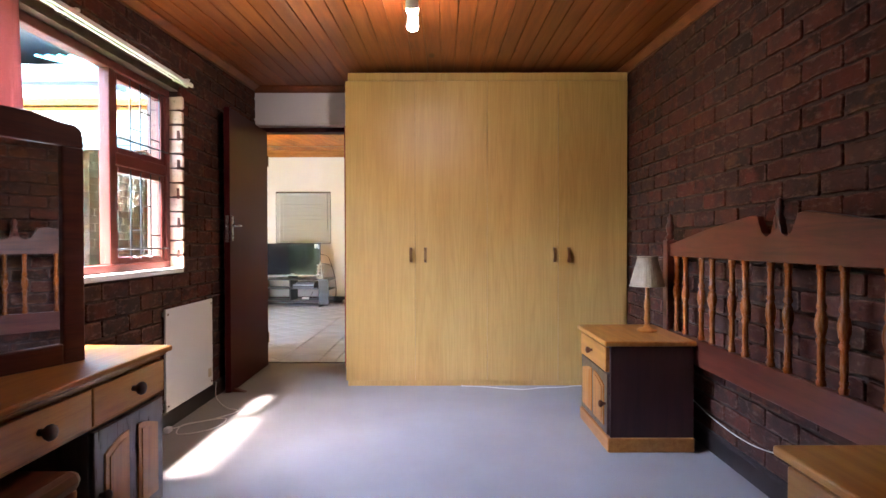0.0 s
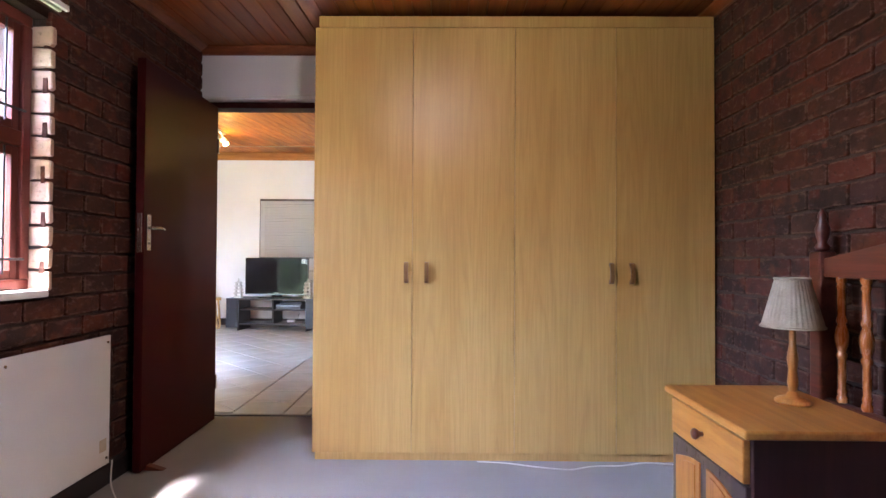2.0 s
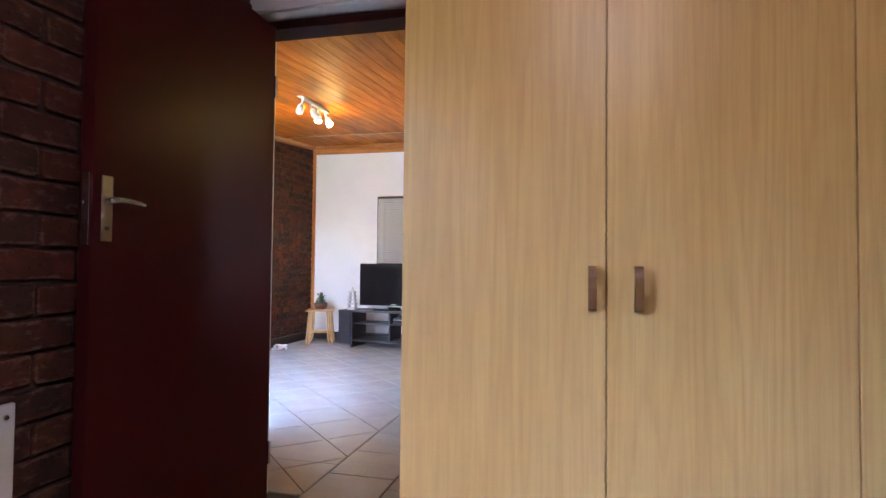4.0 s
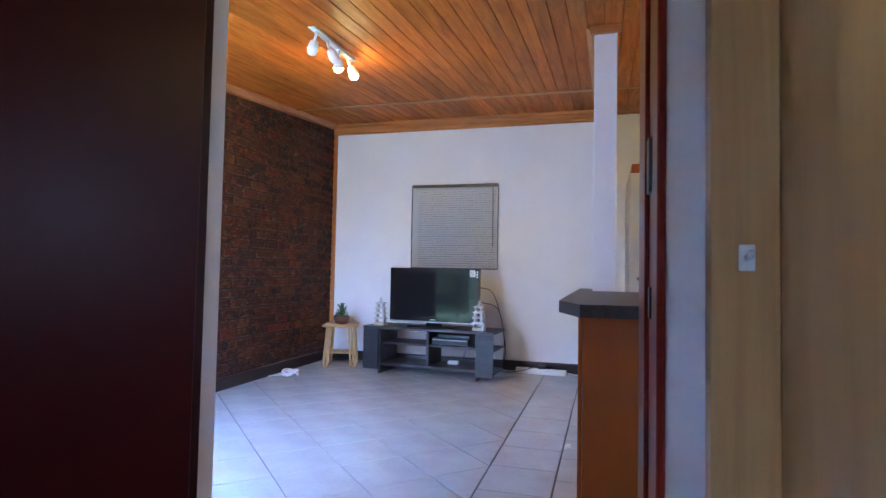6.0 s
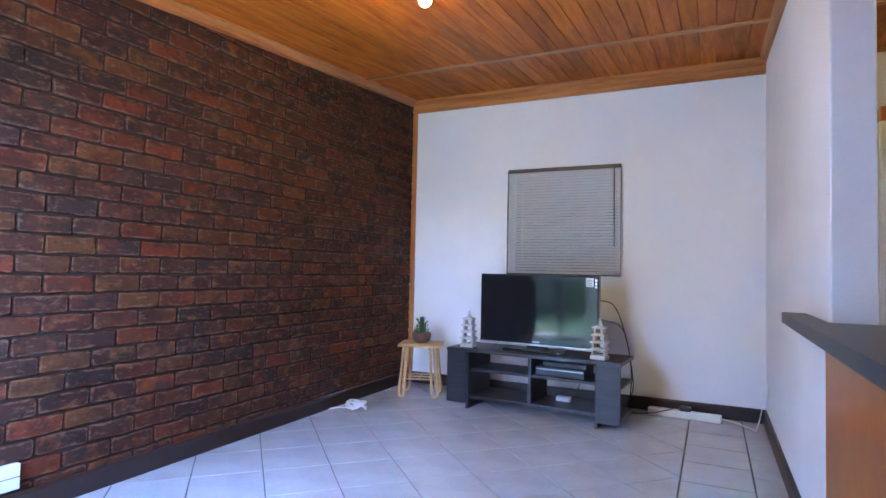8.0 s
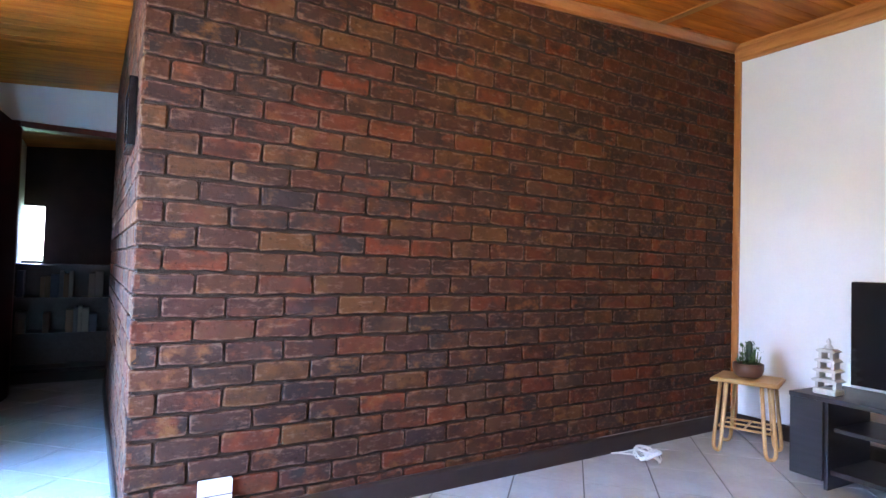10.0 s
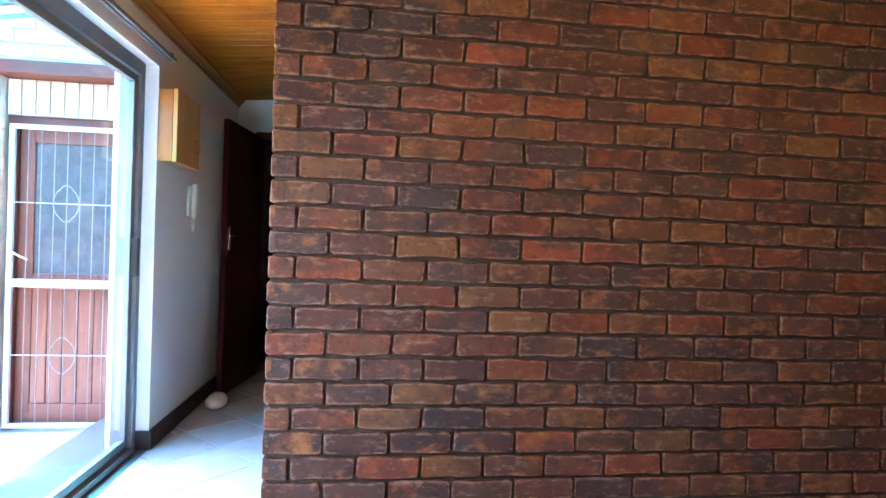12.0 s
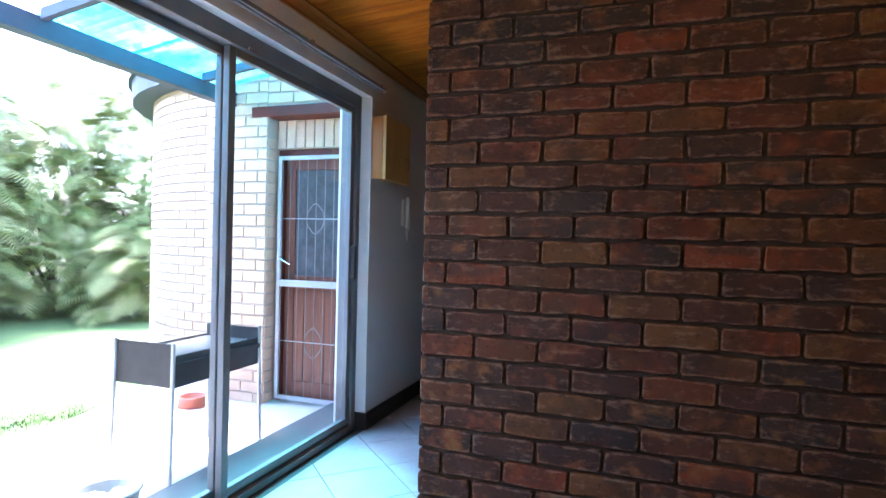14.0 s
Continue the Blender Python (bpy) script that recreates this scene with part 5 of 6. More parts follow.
for k in range(16):
    bm = bmesh.new()
    a0, a1 = 2 * math.pi * k / 16, 2 * math.pi * (k + 0.95) / 16
    v = [bm.verts.new((r * math.cos(a), r * math.sin(a), z)) for r, z, a in ((0.058, 0, a0), (0.058, 0, a1), (0.078, 0.15, a1), (0.078, 0.15, a0))]
    w2 = [bm.verts.new((c.co.x * 0.9, c.co.y * 0.9, c.co.z)) for c in v]
    bm.faces.new(v), bm.faces.new(w2)
    for i in range(4):
        bm.faces.new((v[i], v[(i + 1) % 4], w2[(i + 1) % 4], w2[i]))
    part("stave", bm, M_BUCKET, bucket)
part("bottom", lathe([(0.054, 0.003), (0.054, 0.012)], n=16), M_BUCKET, bucket)
for z, r in ((0.045, 0.066), (0.105, 0.074)):
    part("hoop", lathe([(r - 0.001, z), (r + 0.002, z), (r + 0.003, z + 0.012), (r, z + 0.012)], n=24), M_TWIG, bucket, "dark band")
part("lug", box(0.02, 0.062, -0.03, 0.03, 0.10, 0.19, 0.008), M_WHITE_PLASTIC, bucket, "white block in the bucket")
board = thing("wooden_tray", -0.11, 8.10, 1.655, "brown wooden tray at the back of the refrigerator's top", "tray")
part("slab", box(-0.10, 0.04, -0.10, 0.30, 0.0, 0.07, 0.006), M_CHERRY, board)


def cabinet(name, x0, x1, y0, y1, z0, z1, hand, label, group, low):
    c = thing(name, (x0 + x1) / 2, y1, z0, label, "cabinet", group)
    w, d, h = (x1 - x0) / 2, y1 - y0, z1 - z0
    part("body", box(-w + 0.001, w - 0.001, -d + 0.02, 0, 0, h, 0.002), M_CHERRY, c)
    leaf = part("door", box(-w + 0.003, w - 0.003, -d, -d + 0.019, 0.002, h - 0.002, 0.003), M_CHERRY, c)
    x = hand * (w - 0.045)
    z = h - 0.12 if low else 0.10
    bm = tube(curve_points([(x, -d, z - 0.05), (x, -d - 0.025, z - 0.035), (x, -d - 0.028, z), (x, -d - 0.025, z + 0.035), (x, -d, z + 0.05)], 4), 0.006, 8)
    part("handle", bm, M_CHROME, leaf, "bowed metal handle", True)
    return c


for k in range(5):
    cabinet("wall_cabinet", 0.41 + 0.515 * k, 0.41 + 0.515 * (k + 1), 9.74, LY1, 1.44, 2.195, 1, "orange cherry laminate wall cabinet, door closed", "kitchen wall cabinets", False)
    cabinet("base_cabinet", 0.41 + 0.515 * k, 0.41 + 0.515 * (k + 1), 9.48, LY1, 0.0, 0.838, 1 if k % 2 == 0 else -1, "orange cherry laminate base cabinet under the worktop", "kitchen base cabinets", True)
top = thing("kitchen_worktop", 1.70, 9.76, 0.839, "dark speckled worktop along the kitchen wall", "worktop")
part("slab", box(-1.295, 1.295, -0.31, 0.298, 0.0, 0.035, 0.006), M_COUNTER, top)
splash = structure("backsplash", box(0.41, 2.98, LY1 - 0.006, LY1 - 0.001, 0.876, 1.438), M_HEATER, "white glazed wall tiles above the worktop", "tiled wall")
for i in range(12):
    for j in range(2):
        a, z = 0.414 + 0.215 * i, 0.880 + 0.2795 * j
        part("tile", box(a, a + 0.210, LY1 - 0.012, LY1 - 0.006, z, z + 0.274, 0.0015, segments=1), M_WALLTILE, splash)
roaster = thing("roasting_pan", 0.80, 9.90, 2.195, "black enamel oval roaster with a lid on the cabinet", "roasting pan")
bm = lathe([(0.13, 0), (0.17, 0.02), (0.18, 0.045), (0.178, 0.05)], n=32)
bmesh.ops.scale(bm, vec=(1.2, 0.7, 1), verts=bm.verts)
part("base", bm, M_PAN, roaster, "", True)
bm = lathe([(0.185, 0.05), (0.178, 0.06), (0.13, 0.085), (0.05, 0.098), (0.005, 0.10)], n=32)
bmesh.ops.scale(bm, vec=(1.2, 0.7, 1), verts=bm.verts)
part("lid", bm, M_PAN, roaster, "", True)
part("lid_knob", lathe([(0.012, 0.098), (0.010, 0.11), (0.02, 0.12), (0.016, 0.132), (0.004, 0.135)], n=14), M_PAN, roaster, "", True)
for s in (-1, 1):
    part("handle", tube(curve_points([(s * 0.20, -0.035, 0.035), (s * 0.25, -0.03, 0.04), (s * 0.262, 0, 0.042), (s * 0.25, 0.03, 0.04), (s * 0.20, 0.035, 0.035)], 4), 0.007, 8), M_PAN, roaster, "", True)
mug = thing("mug", 1.24, 9.70, 0.875, "grey stoneware mug on the kitchen worktop", "mug")
part("cup", lathe([(0.032, 0), (0.042, 0.02), (0.044, 0.09), (0.040, 0.091), (0.038, 0.02)], n=20), M_POT_DARK, mug, "", True)
part("handle", tube(curve_points([(0.042, 0, 0.075), (0.068, 0, 0.07), (0.07, 0, 0.04), (0.042, 0, 0.025)], 4), 0.006, 8), M_POT_DARK, mug, "", True)
tones = [(0.55, 0.42, 0.06), (0.03, 0.03, 0.05), (0.45, 0.06, 0.05), (0.60, 0.50, 0.30), (0.04, 0.05, 0.14), (0.5, 0.3, 0.05)]
for k in range(6):
    m = mottled("book_spine", tuple(c * 0.85 for c in tones[k]), tones[k], 0.5, 10, 60, 0.05)
    b = thing("book", 0.90 + 0.03 * k, 9.72, 0.875, "upright cookery book with a coloured spine", "book", "row of cookery books")
    part("cover", box(-0.013, 0.013, -0.09, 0.09, 0.0, 0.24 - 0.008 * (k % 3), 0.002), m, b)
    part("pages", box(-0.010, 0.010, -0.088, 0.0912, 0.004, 0.232 - 0.008 * (k % 3)), M_WHITE, b)


def bonsai_pot(t, w, d, h, material, feet=True):
    bm = bmesh.new()
    loops = []
    for sx, z in ((0.80, 0.018), (0.90, h * 0.5), (0.98, h - 0.018), (1.06, h - 0.012), (1.06, h), (0.95, h), (0.93, h - 0.02)):
        c = 0.18
        base = [(1 - c, -1), (1, -1 + c), (1, 1 - c), (1 - c, 1), (-1 + c, 1), (-1, 1 - c), (-1, -1 + c), (-1 + c, -1)]
        loops.append([bm.verts.new((a * w * sx, b * d * sx, z)) for a, b in base])
    for a, b in zip(loops, loops[1:]):
        for i in range(8):
            bm.faces.new((a[i], a[(i + 1) % 8], b[(i + 1) % 8], b[i]))
    bm.faces.new(loops[0]), bm.faces.new(loops[-1])
    part("pot", bm, material, t, "glazed bonsai pot")
    for sx in (-1, 1):
        for sy in (-1, 1):
            part("foot", box(sx * w * 0.62 - 0.018, sx * w * 0.62 + 0.018, sy * d * 0.55 - 0.015, sy * d * 0.55 + 0.015, 0.0, 0.02, 0.004), material, t)
    part("soil", box(-w * 0.92, w * 0.92, -d * 0.92, d * 0.92, h - 0.03, h - 0.008, 0.006), M_SOIL, t)


def twigs(bm, base, way, length, r, rng, depth, tips):
    pts = [Vector(base)]
    d = Vector(way).normalized()
    for k in range(4):
        d = (d + Vector((rng.uniform(-0.45, 0.45), rng.uniform(-0.45, 0.45), rng.uniform(-0.25, 0.35)))).normalized()
        pts.append(pts[-1] + d * length / 4)
    tube(pts, r, 6, bm=bm, taper=r * 0.45)
    if depth:
        for k in range(3):
            p = pts[rng.choice((2, 3, 4))]
            twigs(bm, p, d + Vector((rng.uniform(-1, 1), rng.uniform(-1, 1), rng.uniform(-0.2, 0.8))), length * 0.6, r * 0.5, rng, depth - 1, tips)
    else:
        tips.append(pts[-1])


one = thing("bonsai_tree", -0.06, 7.30, 0.912, "bare twisted bonsai trees in a shallow brown pot", "bonsai", "bonsai on the counter", rz=12)
bonsai_pot(one, 0.13, 0.085, 0.085, M_CLAY)
rng = random.Random(21)
for x, h, r in ((-0.09, 0.10, 0.009), (0.045, 0.14, 0.015)):
    bm, tips = bmesh.new(), []
    twigs(bm, (x, 0, 0.07), (0.25 * (1 if x > 0 else -0.3), 0, 1), h, r, rng, 2, tips)
    part("trunk", bm, M_TWIG, one, "dark gnarled trunk", True)
bm = bmesh.new()
for k in range(130):
    b = Vector((rng.uniform(-0.06, 0.05), rng.uniform(-0.05, 0.05), 0.08 + rng.uniform(0, 0.07)))
    leaf_blade(bm, b, b + Vector((rng.uniform(-0.025, 0.025), rng.uniform(-0.025, 0.025), rng.uniform(0.0, 0.03))), 0.012)
part("ground_cover", bm, M_LEAF, one, "green moss and seedlings")
part("rock", lathe([(0.03, 0.07), (0.034, 0.09), (0.022, 0.11), (0.004, 0.115)], 0.115, 0.01, 0, 9), M_BARK, one)
two = thing("bonsai_tree", 0.02, 6.82, 0.912, "swollen-trunk fig bonsai with few leaves in a slate pot", "bonsai", "bonsai on the counter", rz=8)
bonsai_pot(two, 0.095, 0.075, 0.095, M_POT_DARK)
bm = lathe([(0.036, 0.08), (0.040, 0.11), (0.037, 0.15), (0.028, 0.19), (0.020, 0.225), (0.014, 0.25)], n=14)
for v in bm.verts:
    v.co.x += -0.02 - 0.25 * (v.co.z - 0.09) + 0.006 * math.sin(30 * v.co.z)
part("trunk", bm, M_BARK, two, "fat grey bottle-shaped trunk", True)
bm, tips = bmesh.new(), []
for w3 in ((-0.9, 0, 0.4), (0.2, 0.2, 1), (0.9, -0.2, 0.6), (-0.3, 0.1, 0.8)):
    twigs(bm, (-0.060, 0, 0.245), w3, 0.075, 0.0045, rng, 1, tips)
part("branches", bm, M_TWIG, two, "thin dark branches", True)
bm = bmesh.new()
for p in tips:
    for k in range(3):
        q = p + Vector((rng.uniform(-0.02, 0.02), rng.uniform(-0.02, 0.02), rng.uniform(-0.02, 0.01)))
        leaf_blade(bm, q, q + Vector((rng.uniform(-0.04, 0.04), rng.uniform(-0.04, 0.04), rng.uniform(-0.035, 0.02))), 0.024)
for k in range(26):
    q = Vector((-0.065 + rng.uniform(-0.04, 0.04), rng.uniform(-0.04, 0.04), 0.25 + rng.uniform(-0.02, 0.03)))
    leaf_blade(bm, q, q + Vector((rng.uniform(-0.05, 0.05), rng.uniform(-0.05, 0.05), rng.uniform(-0.05, 0.02))), 0.028)
part("leaves", bm, M_LEAF, two, "small oval leaves")
for x, y, z in ((-0.06, -0.02, 0.095), (0.045, 0.03, 0.095), (0.065, -0.03, 0.095)):
    part("root_stone", lathe([(0.022, 0), (0.026, 0.012), (0.012, 0.026)], x, y, z - 0.012, 9), M_BARK, two)

# hall things
meter = thing("meter_box", -4.77, SY, 1.545, "pine-faced electrical box on the white hall wall, lid closed", "meter box")
part("case", box(-0.19, 0.19, 0.0, 0.075, 0.0, 0.385, 0.003), M_PINE_UP, meter)
leaf = part("lid", box(-0.195, 0.195, 0.0765, 0.10, -0.004, 0.389, 0.004), M_BEECH, meter)
part("pull", tube(curve_points([(-0.10, 0.10, 0.09), (-0.10, 0.125, 0.10), (-0.10, 0.125, 0.15), (-0.10, 0.10, 0.16)], 4), 0.005, 8), M_PINE_UP, leaf, "", True)
phone = thing("intercom_phone", -5.10, SY, 1.26, "white intercom handset on the hall wall", "intercom")
part("cradle", box(-0.034, 0.034, 0.0, 0.022, 0.01, 0.20, 0.01), M_WHITE_PLASTIC, phone)
part("handset", box(-0.026, 0.026, 0.024, 0.055, -0.005, 0.215, 0.014), M_WHITE_PLASTIC, phone, "white handset")
part("cord", tube(curve_points([(0.0, 0.04, 0.0), (0.02, 0.045, -0.06), (-0.01, 0.03, -0.08), (-0.02, 0.015, -0.01)], 6), 0.004, 6), M_CABLE, phone, "", True)
pebble = thing("door_stone", -5.36, 5.69, 0.0, "smooth pale stone on the hall tiles", "stone")
bm = lathe([(0.05, 0), (0.085, 0.02), (0.088, 0.05), (0.06, 0.08), (0.02, 0.094), (0.002, 0.096)], n=18)
bmesh.ops.scale(bm, vec=(1.3, 0.75, 1), verts=bm.verts)
part("pebble", bm, mottled("cream_pebble", (0.55, 0.53, 0.48), (0.68, 0.66, 0.60), 0.7, 10, 90, 0.3), pebble, "", True)
door = thing("door_2", HX + 0.014, 5.735, 0, "dark maroon door standing open in the hall", "door", rz=-7, kind="structure")
part("leaf", box(0.0, 0.72, -0.02, 0.02, 0.012, 1.99, 0.003), M_MAROON, door)
part("handle_plate", box(0.64, 0.675, 0.0205, 0.0255, 1.06, 1.23, 0.002), M_CHROME, door)
bm = tube(curve_points([(0.657, 0.022, 1.16), (0.657, 0.05, 1.16), (0.62, 0.058, 1.16), (0.56, 0.054, 1.158)], 4), 0.008, 8)
part("lever", bm, M_CHROME, door, "chrome lever handle", True)
def bookcase(name, x, y, w, heights, label):
    """A dark bookcase that looks east, half full of dull boxes and books."""
    c = thing(name, x, y, 0.0, label, "bookcase", "bookcases beyond the hall")
    h = heights[-1] + 0.03
    part("back", box(-0.15, -0.135, -w, w, 0, h), M_EBONY, c)
    for z in heights:
        part("shelf", box(-0.134, 0.15, -w, w, z, z + 0.03), M_EBONY, c)
    for y0 in (-w - 0.031, w + 0.001):
        part("side", box(-0.15, 0.15, y0, y0 + 0.03, 0, h), M_EBONY, c)
    return c


# black-brown cases set behind the doorway to keep the opening dark
bookcase("dark_bookcase", -7.45, 5.93, 0.58, (0.0, 0.32, 0.64, 0.94), "low dark bookcase in the unlit room beyond the hall")
bookcase("dark_bookcase", -8.2, 5.2, 0.16, (0.0, 0.4, 0.8, 1.2, 1.6, 1.97), "tall narrow dark bookcase in the unlit room")
rng = random.Random(17)
for z in (0.35, 0.67):
    y = 5.45
    while y < 6.3:
        w, h = rng.uniform(0.03, 0.07), rng.uniform(0.16, 0.24)
        tone = rng.choice(((0.10, 0.10, 0.11), (0.16, 0.10, 0.06), (0.05, 0.06, 0.09), (0.22, 0.20, 0.17)))
        b = thing("box_file", -7.42, y + w / 2, z, "dull upright file on the dark bookcase", "file", "files on the dark bookcase")
        part("case", box(-0.10, 0.11, -w / 2, w / 2 - 0.002, 0, h, 0.002), mottled("file_board", tone, tuple(c * 1.2 for c in tone), 0.7, 12, 60, 0.05), b)
        y += w + (0.12 if rng.random() < 0.25 else 0.0)
rod = thing("curtain_rod", -3.4, SY, 2.088, "slim double curtain track above the sliding door", "curtain rail")
for d in (0.035, 0.06):
    part("track", box(-1.24, 1.3, d - 0.008, d + 0.008, 0.0, 0.02, 0.003), M_ALU, rod)
for x in (-1.18, -0.4, 0.5, 1.2):
    part("bracket", box(x - 0.01, x + 0.01, 0.0, 0.068, 0.021, 0.032, 0.002), M_ALU, rod)

# ---- outside: patio, garden, the other wing ----
M_GRASS = mottled("lawn_green", (0.050, 0.115, 0.028), (0.10, 0.165, 0.05), 0.9, 2.5, 120, 0.6, 0.01)
M_PAVING = mottled("pale_patio_concrete", (0.46, 0.43, 0.40), (0.55, 0.52, 0.48), 0.85, 2, 70, 0.4, 0.003)
M_FERN = mottled("feathery_leaf", (0.125, 0.185, 0.048), (0.22, 0.285, 0.085), 0.6, 20, 90, 0.1)
M_FERN_PALE = mottled("pale_feathery_leaf", (0.28, 0.32, 0.11), (0.37, 0.39, 0.17), 0.6, 20, 90, 0.1)
M_STEEL_WHITE = mottled("silver_painted_steel", (0.34, 0.35, 0.37), (0.42, 0.43, 0.45), 0.4, 8, 90, 0.05)
M_BAR = mottled("dull_steel_bar", (0.16, 0.155, 0.16), (0.22, 0.21, 0.215), 0.5, 8, 90, 0.05)
M_DOORWOOD = timber("red_brown_door_boards", (0.10, 0.028, 0.018), (0.16, 0.048, 0.03), (0.21, 0.07, 0.045), 0.45, (1, 1, 0.06), 26, 0.06, 0.1, 0.12)
M_SOOT = mottled("sooty_steel", (0.020, 0.020, 0.022), (0.05, 0.045, 0.045), 0.7, 12, 90, 0.3)
M_GALV = mottled("galvanised_leg", (0.40, 0.42, 0.44), (0.52, 0.54, 0.56), 0.45, 10, 90, 0.1, metal=0.7)
M_FASCIA = mottled("blue_grey_beam", (0.045, 0.060, 0.085), (0.07, 0.085, 0.11), 0.6, 5, 80, 0.2)
M_TERRACOTTA = mottled("red_plastic_bowl", (0.42, 0.09, 0.05), (0.50, 0.12, 0.07), 0.45, 8, 80, 0.1)


def sheet_material():
    n = Nodes("turquoise_roof_sheet")
    stain = n.noise(2.2, detail=6)
    leaf = n.ramp(n.noise(9, detail=5), [(0.50, (1, 1, 1)), (0.64, (0.35, 0.5, 0.5))])
    tint = n.mix(n.ramp(stain, [(0.40, (0, 0, 0)), (0.60, (1, 1, 1))]), (0.02, 0.46, 0.64), (0.14, 0.72, 0.82))
    tint = n.mix(1.0, tint, leaf, "MULTIPLY")
    clear = n.add("ShaderNodeBsdfTransparent", Color=tint)
    milky = n.add("ShaderNodeBsdfTranslucent", Color=tint)
    both = n.t.nodes.new("ShaderNodeMixShader")
    both.inputs[0].default_value = 0.5
    n.t.links.new(clear.outputs[0], both.inputs[1])
    n.t.links.new(milky.outputs[0], both.inputs[2])
    n.t.links.new(both.outputs[0], n.t.nodes["Material Output"].inputs["Surface"])
    return n.m


M_SHEET = sheet_material()
GZ0 = -0.10
bm = bmesh.new()
rng = random.Random(5)
steps = [-400, -120, -60, -40, -30, -24, -20, -16, -13, -11, -9, -7, -5, -3, -1, 2, 6, 12, 30, 120, 400]
rowsg = [[bm.verts.new((x, y, -0.20 + (0.04 * noise.noise((x * 0.4, y * 0.4, 0)) if abs(x) < 40 and abs(y) < 40 else 0))) for y in steps] for x in steps]
for i in range(len(steps) - 1):
    for j in range(len(steps) - 1):
        bm.faces.new((rowsg[i][j], rowsg[i + 1][j], rowsg[i + 1][j + 1], rowsg[i][j + 1]))
structure("ground", bm, M_GRASS, "sunlit lawn reaching away from the patio", "lawn")
structure("patio", prism([(-1.272, 5.326), (-5.4, 5.326), (-5.4, 3.2), (-4.7, 3.35), (-4.1, 3.55), (-3.4, 3.5), (-2.6, 3.7), (-1.272, 3.9)], -0.3, GZ0), M_PAVING, "pale concrete patio outside the sliding door", "patio")
bm = bmesh.new()
rng = random.Random(8)
for k in range(5000):
    x = rng.uniform(-5.6, -2.4)
    y = 3.15 + 0.25 * math.sin(x * 2.1) + rng.uniform(-0.45, 0.3) * rng.random()
    a, h = rng.uniform(0, 6.28), rng.uniform(0.008, 0.03)
    dx, dy = 0.004 * math.cos(a), 0.004 * math.sin(a)
    v = [bm.verts.new(p) for p in ((x - dx, y - dy, -0.21), (x + dx, y + dy, -0.21), (x + rng.uniform(-0.02, 0.02), y + rng.uniform(-0.02, 0.02), -0.192 + h))]
    bm.faces.new(v)
me = bpy.data.meshes.new("grass_blades")
bm.to_mesh(me)
bm.free()
me.materials.append(M_GRASS)
tagged(new("grass_blades", me), "short green lawn blades beside the patio", "grass", "", "stuff")

# patio roof: beam, rafters and translucent sheets
canopy = thing("patio_roof", -3.2, 4.70, 2.2, "turquoise translucent corrugated patio roof on a dark beam", "patio roof")
part("beam", box(-1.95, 1.95, -0.64, -0.55, -0.02, 0.09, 0.004), M_FASCIA, canopy, "dark blue-grey beam")
for x in (-1.5, -0.35, 0.8, 1.8):
    part("rafter", prism([(-0.55, 0.07), (0.62, 0.24), (0.62, 0.30), (-0.55, 0.13)], x - 0.02, x + 0.02, 0.002, axis="x"), M_FASCIA, canopy)


def sheet(x0, x1, lift):
    bm = bmesh.new()
    n = int((x1 - x0) / 0.0125)
    rows2 = [[bm.verts.new((x0 + (x1 - x0) * i / n, y, z + lift + 0.012 * math.sin(i * 2 * math.pi / 6))) for i in range(n + 1)] for y, z in ((-0.74, 0.115), (-0.1, 0.21), (0.63, 0.315))]
    for a, b in zip(rows2, rows2[1:]):
        for i in range(n):
            bm.faces.new((a[i], a[i + 1], b[i + 1], b[i]))
    ob = part("sheet", bm, M_SHEET, canopy, "stained turquoise roof sheet", True)
    return ob


for a, b, lift in ((-1.95, -1.0, 0.0), (-1.05, -0.42, 0.014), (-0.10, 0.65, 0.0), (0.95, 1.9, 0.01)):
    sheet(a, b, lift)

# sliding door
slide = thing("sliding_door", -3.485, 5.44, 0.0, "wide aluminium sliding glass door, closed", "sliding door")
w0, w1 = GX0 + 3.485, GX1 + 3.485
bm = box(w0, w0 + 0.045, -0.055, 0.055, 0.0, GZ, 0.003)
box(w1 - 0.045, w1, -0.055, 0.055, 0.0, GZ, 0.003, bm=bm)
box(w0 + 0.045, w1 - 0.045, -0.055, 0.055, GZ - 0.075, GZ, 0.003, bm=bm)
box(w0 + 0.045, w1 - 0.045, -0.055, 0.055, 0.0, 0.035, 0.003, bm=bm)
part("door_frame", bm, M_ALU, slide)
for y in (-0.02, 0.02):
    part("track", box(w0 + 0.045, w1 - 0.045, y - 0.004, y + 0.004, 0.035, 0.048), M_ALU, slide)
for a, b, y in ((w0 + 0.047, 0.104, 0.022), (0.058, w1 - 0.047, -0.022)):
    bm = box(a, a + 0.042, y - 0.016, y + 0.016, 0.05, GZ - 0.078, 0.003)
    box(b - 0.042, b, y - 0.016, y + 0.016, 0.05, GZ - 0.078, 0.003, bm=bm)
    box(a + 0.042, b - 0.042, y - 0.016, y + 0.016, 0.05, 0.088, 0.003, bm=bm)
    box(a + 0.042, b - 0.042, y - 0.016, y + 0.016, GZ - 0.115, GZ - 0.078, 0.003, bm=bm)
    leaf = part("leaf", bm, M_ALU, slide)
    pane = part("pane", box(a + 0.041, b - 0.041, y - 0.003, y + 0.003, 0.087, GZ - 0.114), M_GLASS, leaf, "clear glass")
    pane.visible_shadow = False
part("handle", box(w0 + 0.062, w0 + 0.085, 0.039, 0.075, 0.93, 1.13, 0.006), M_BLACK, slide, "black pull handle")
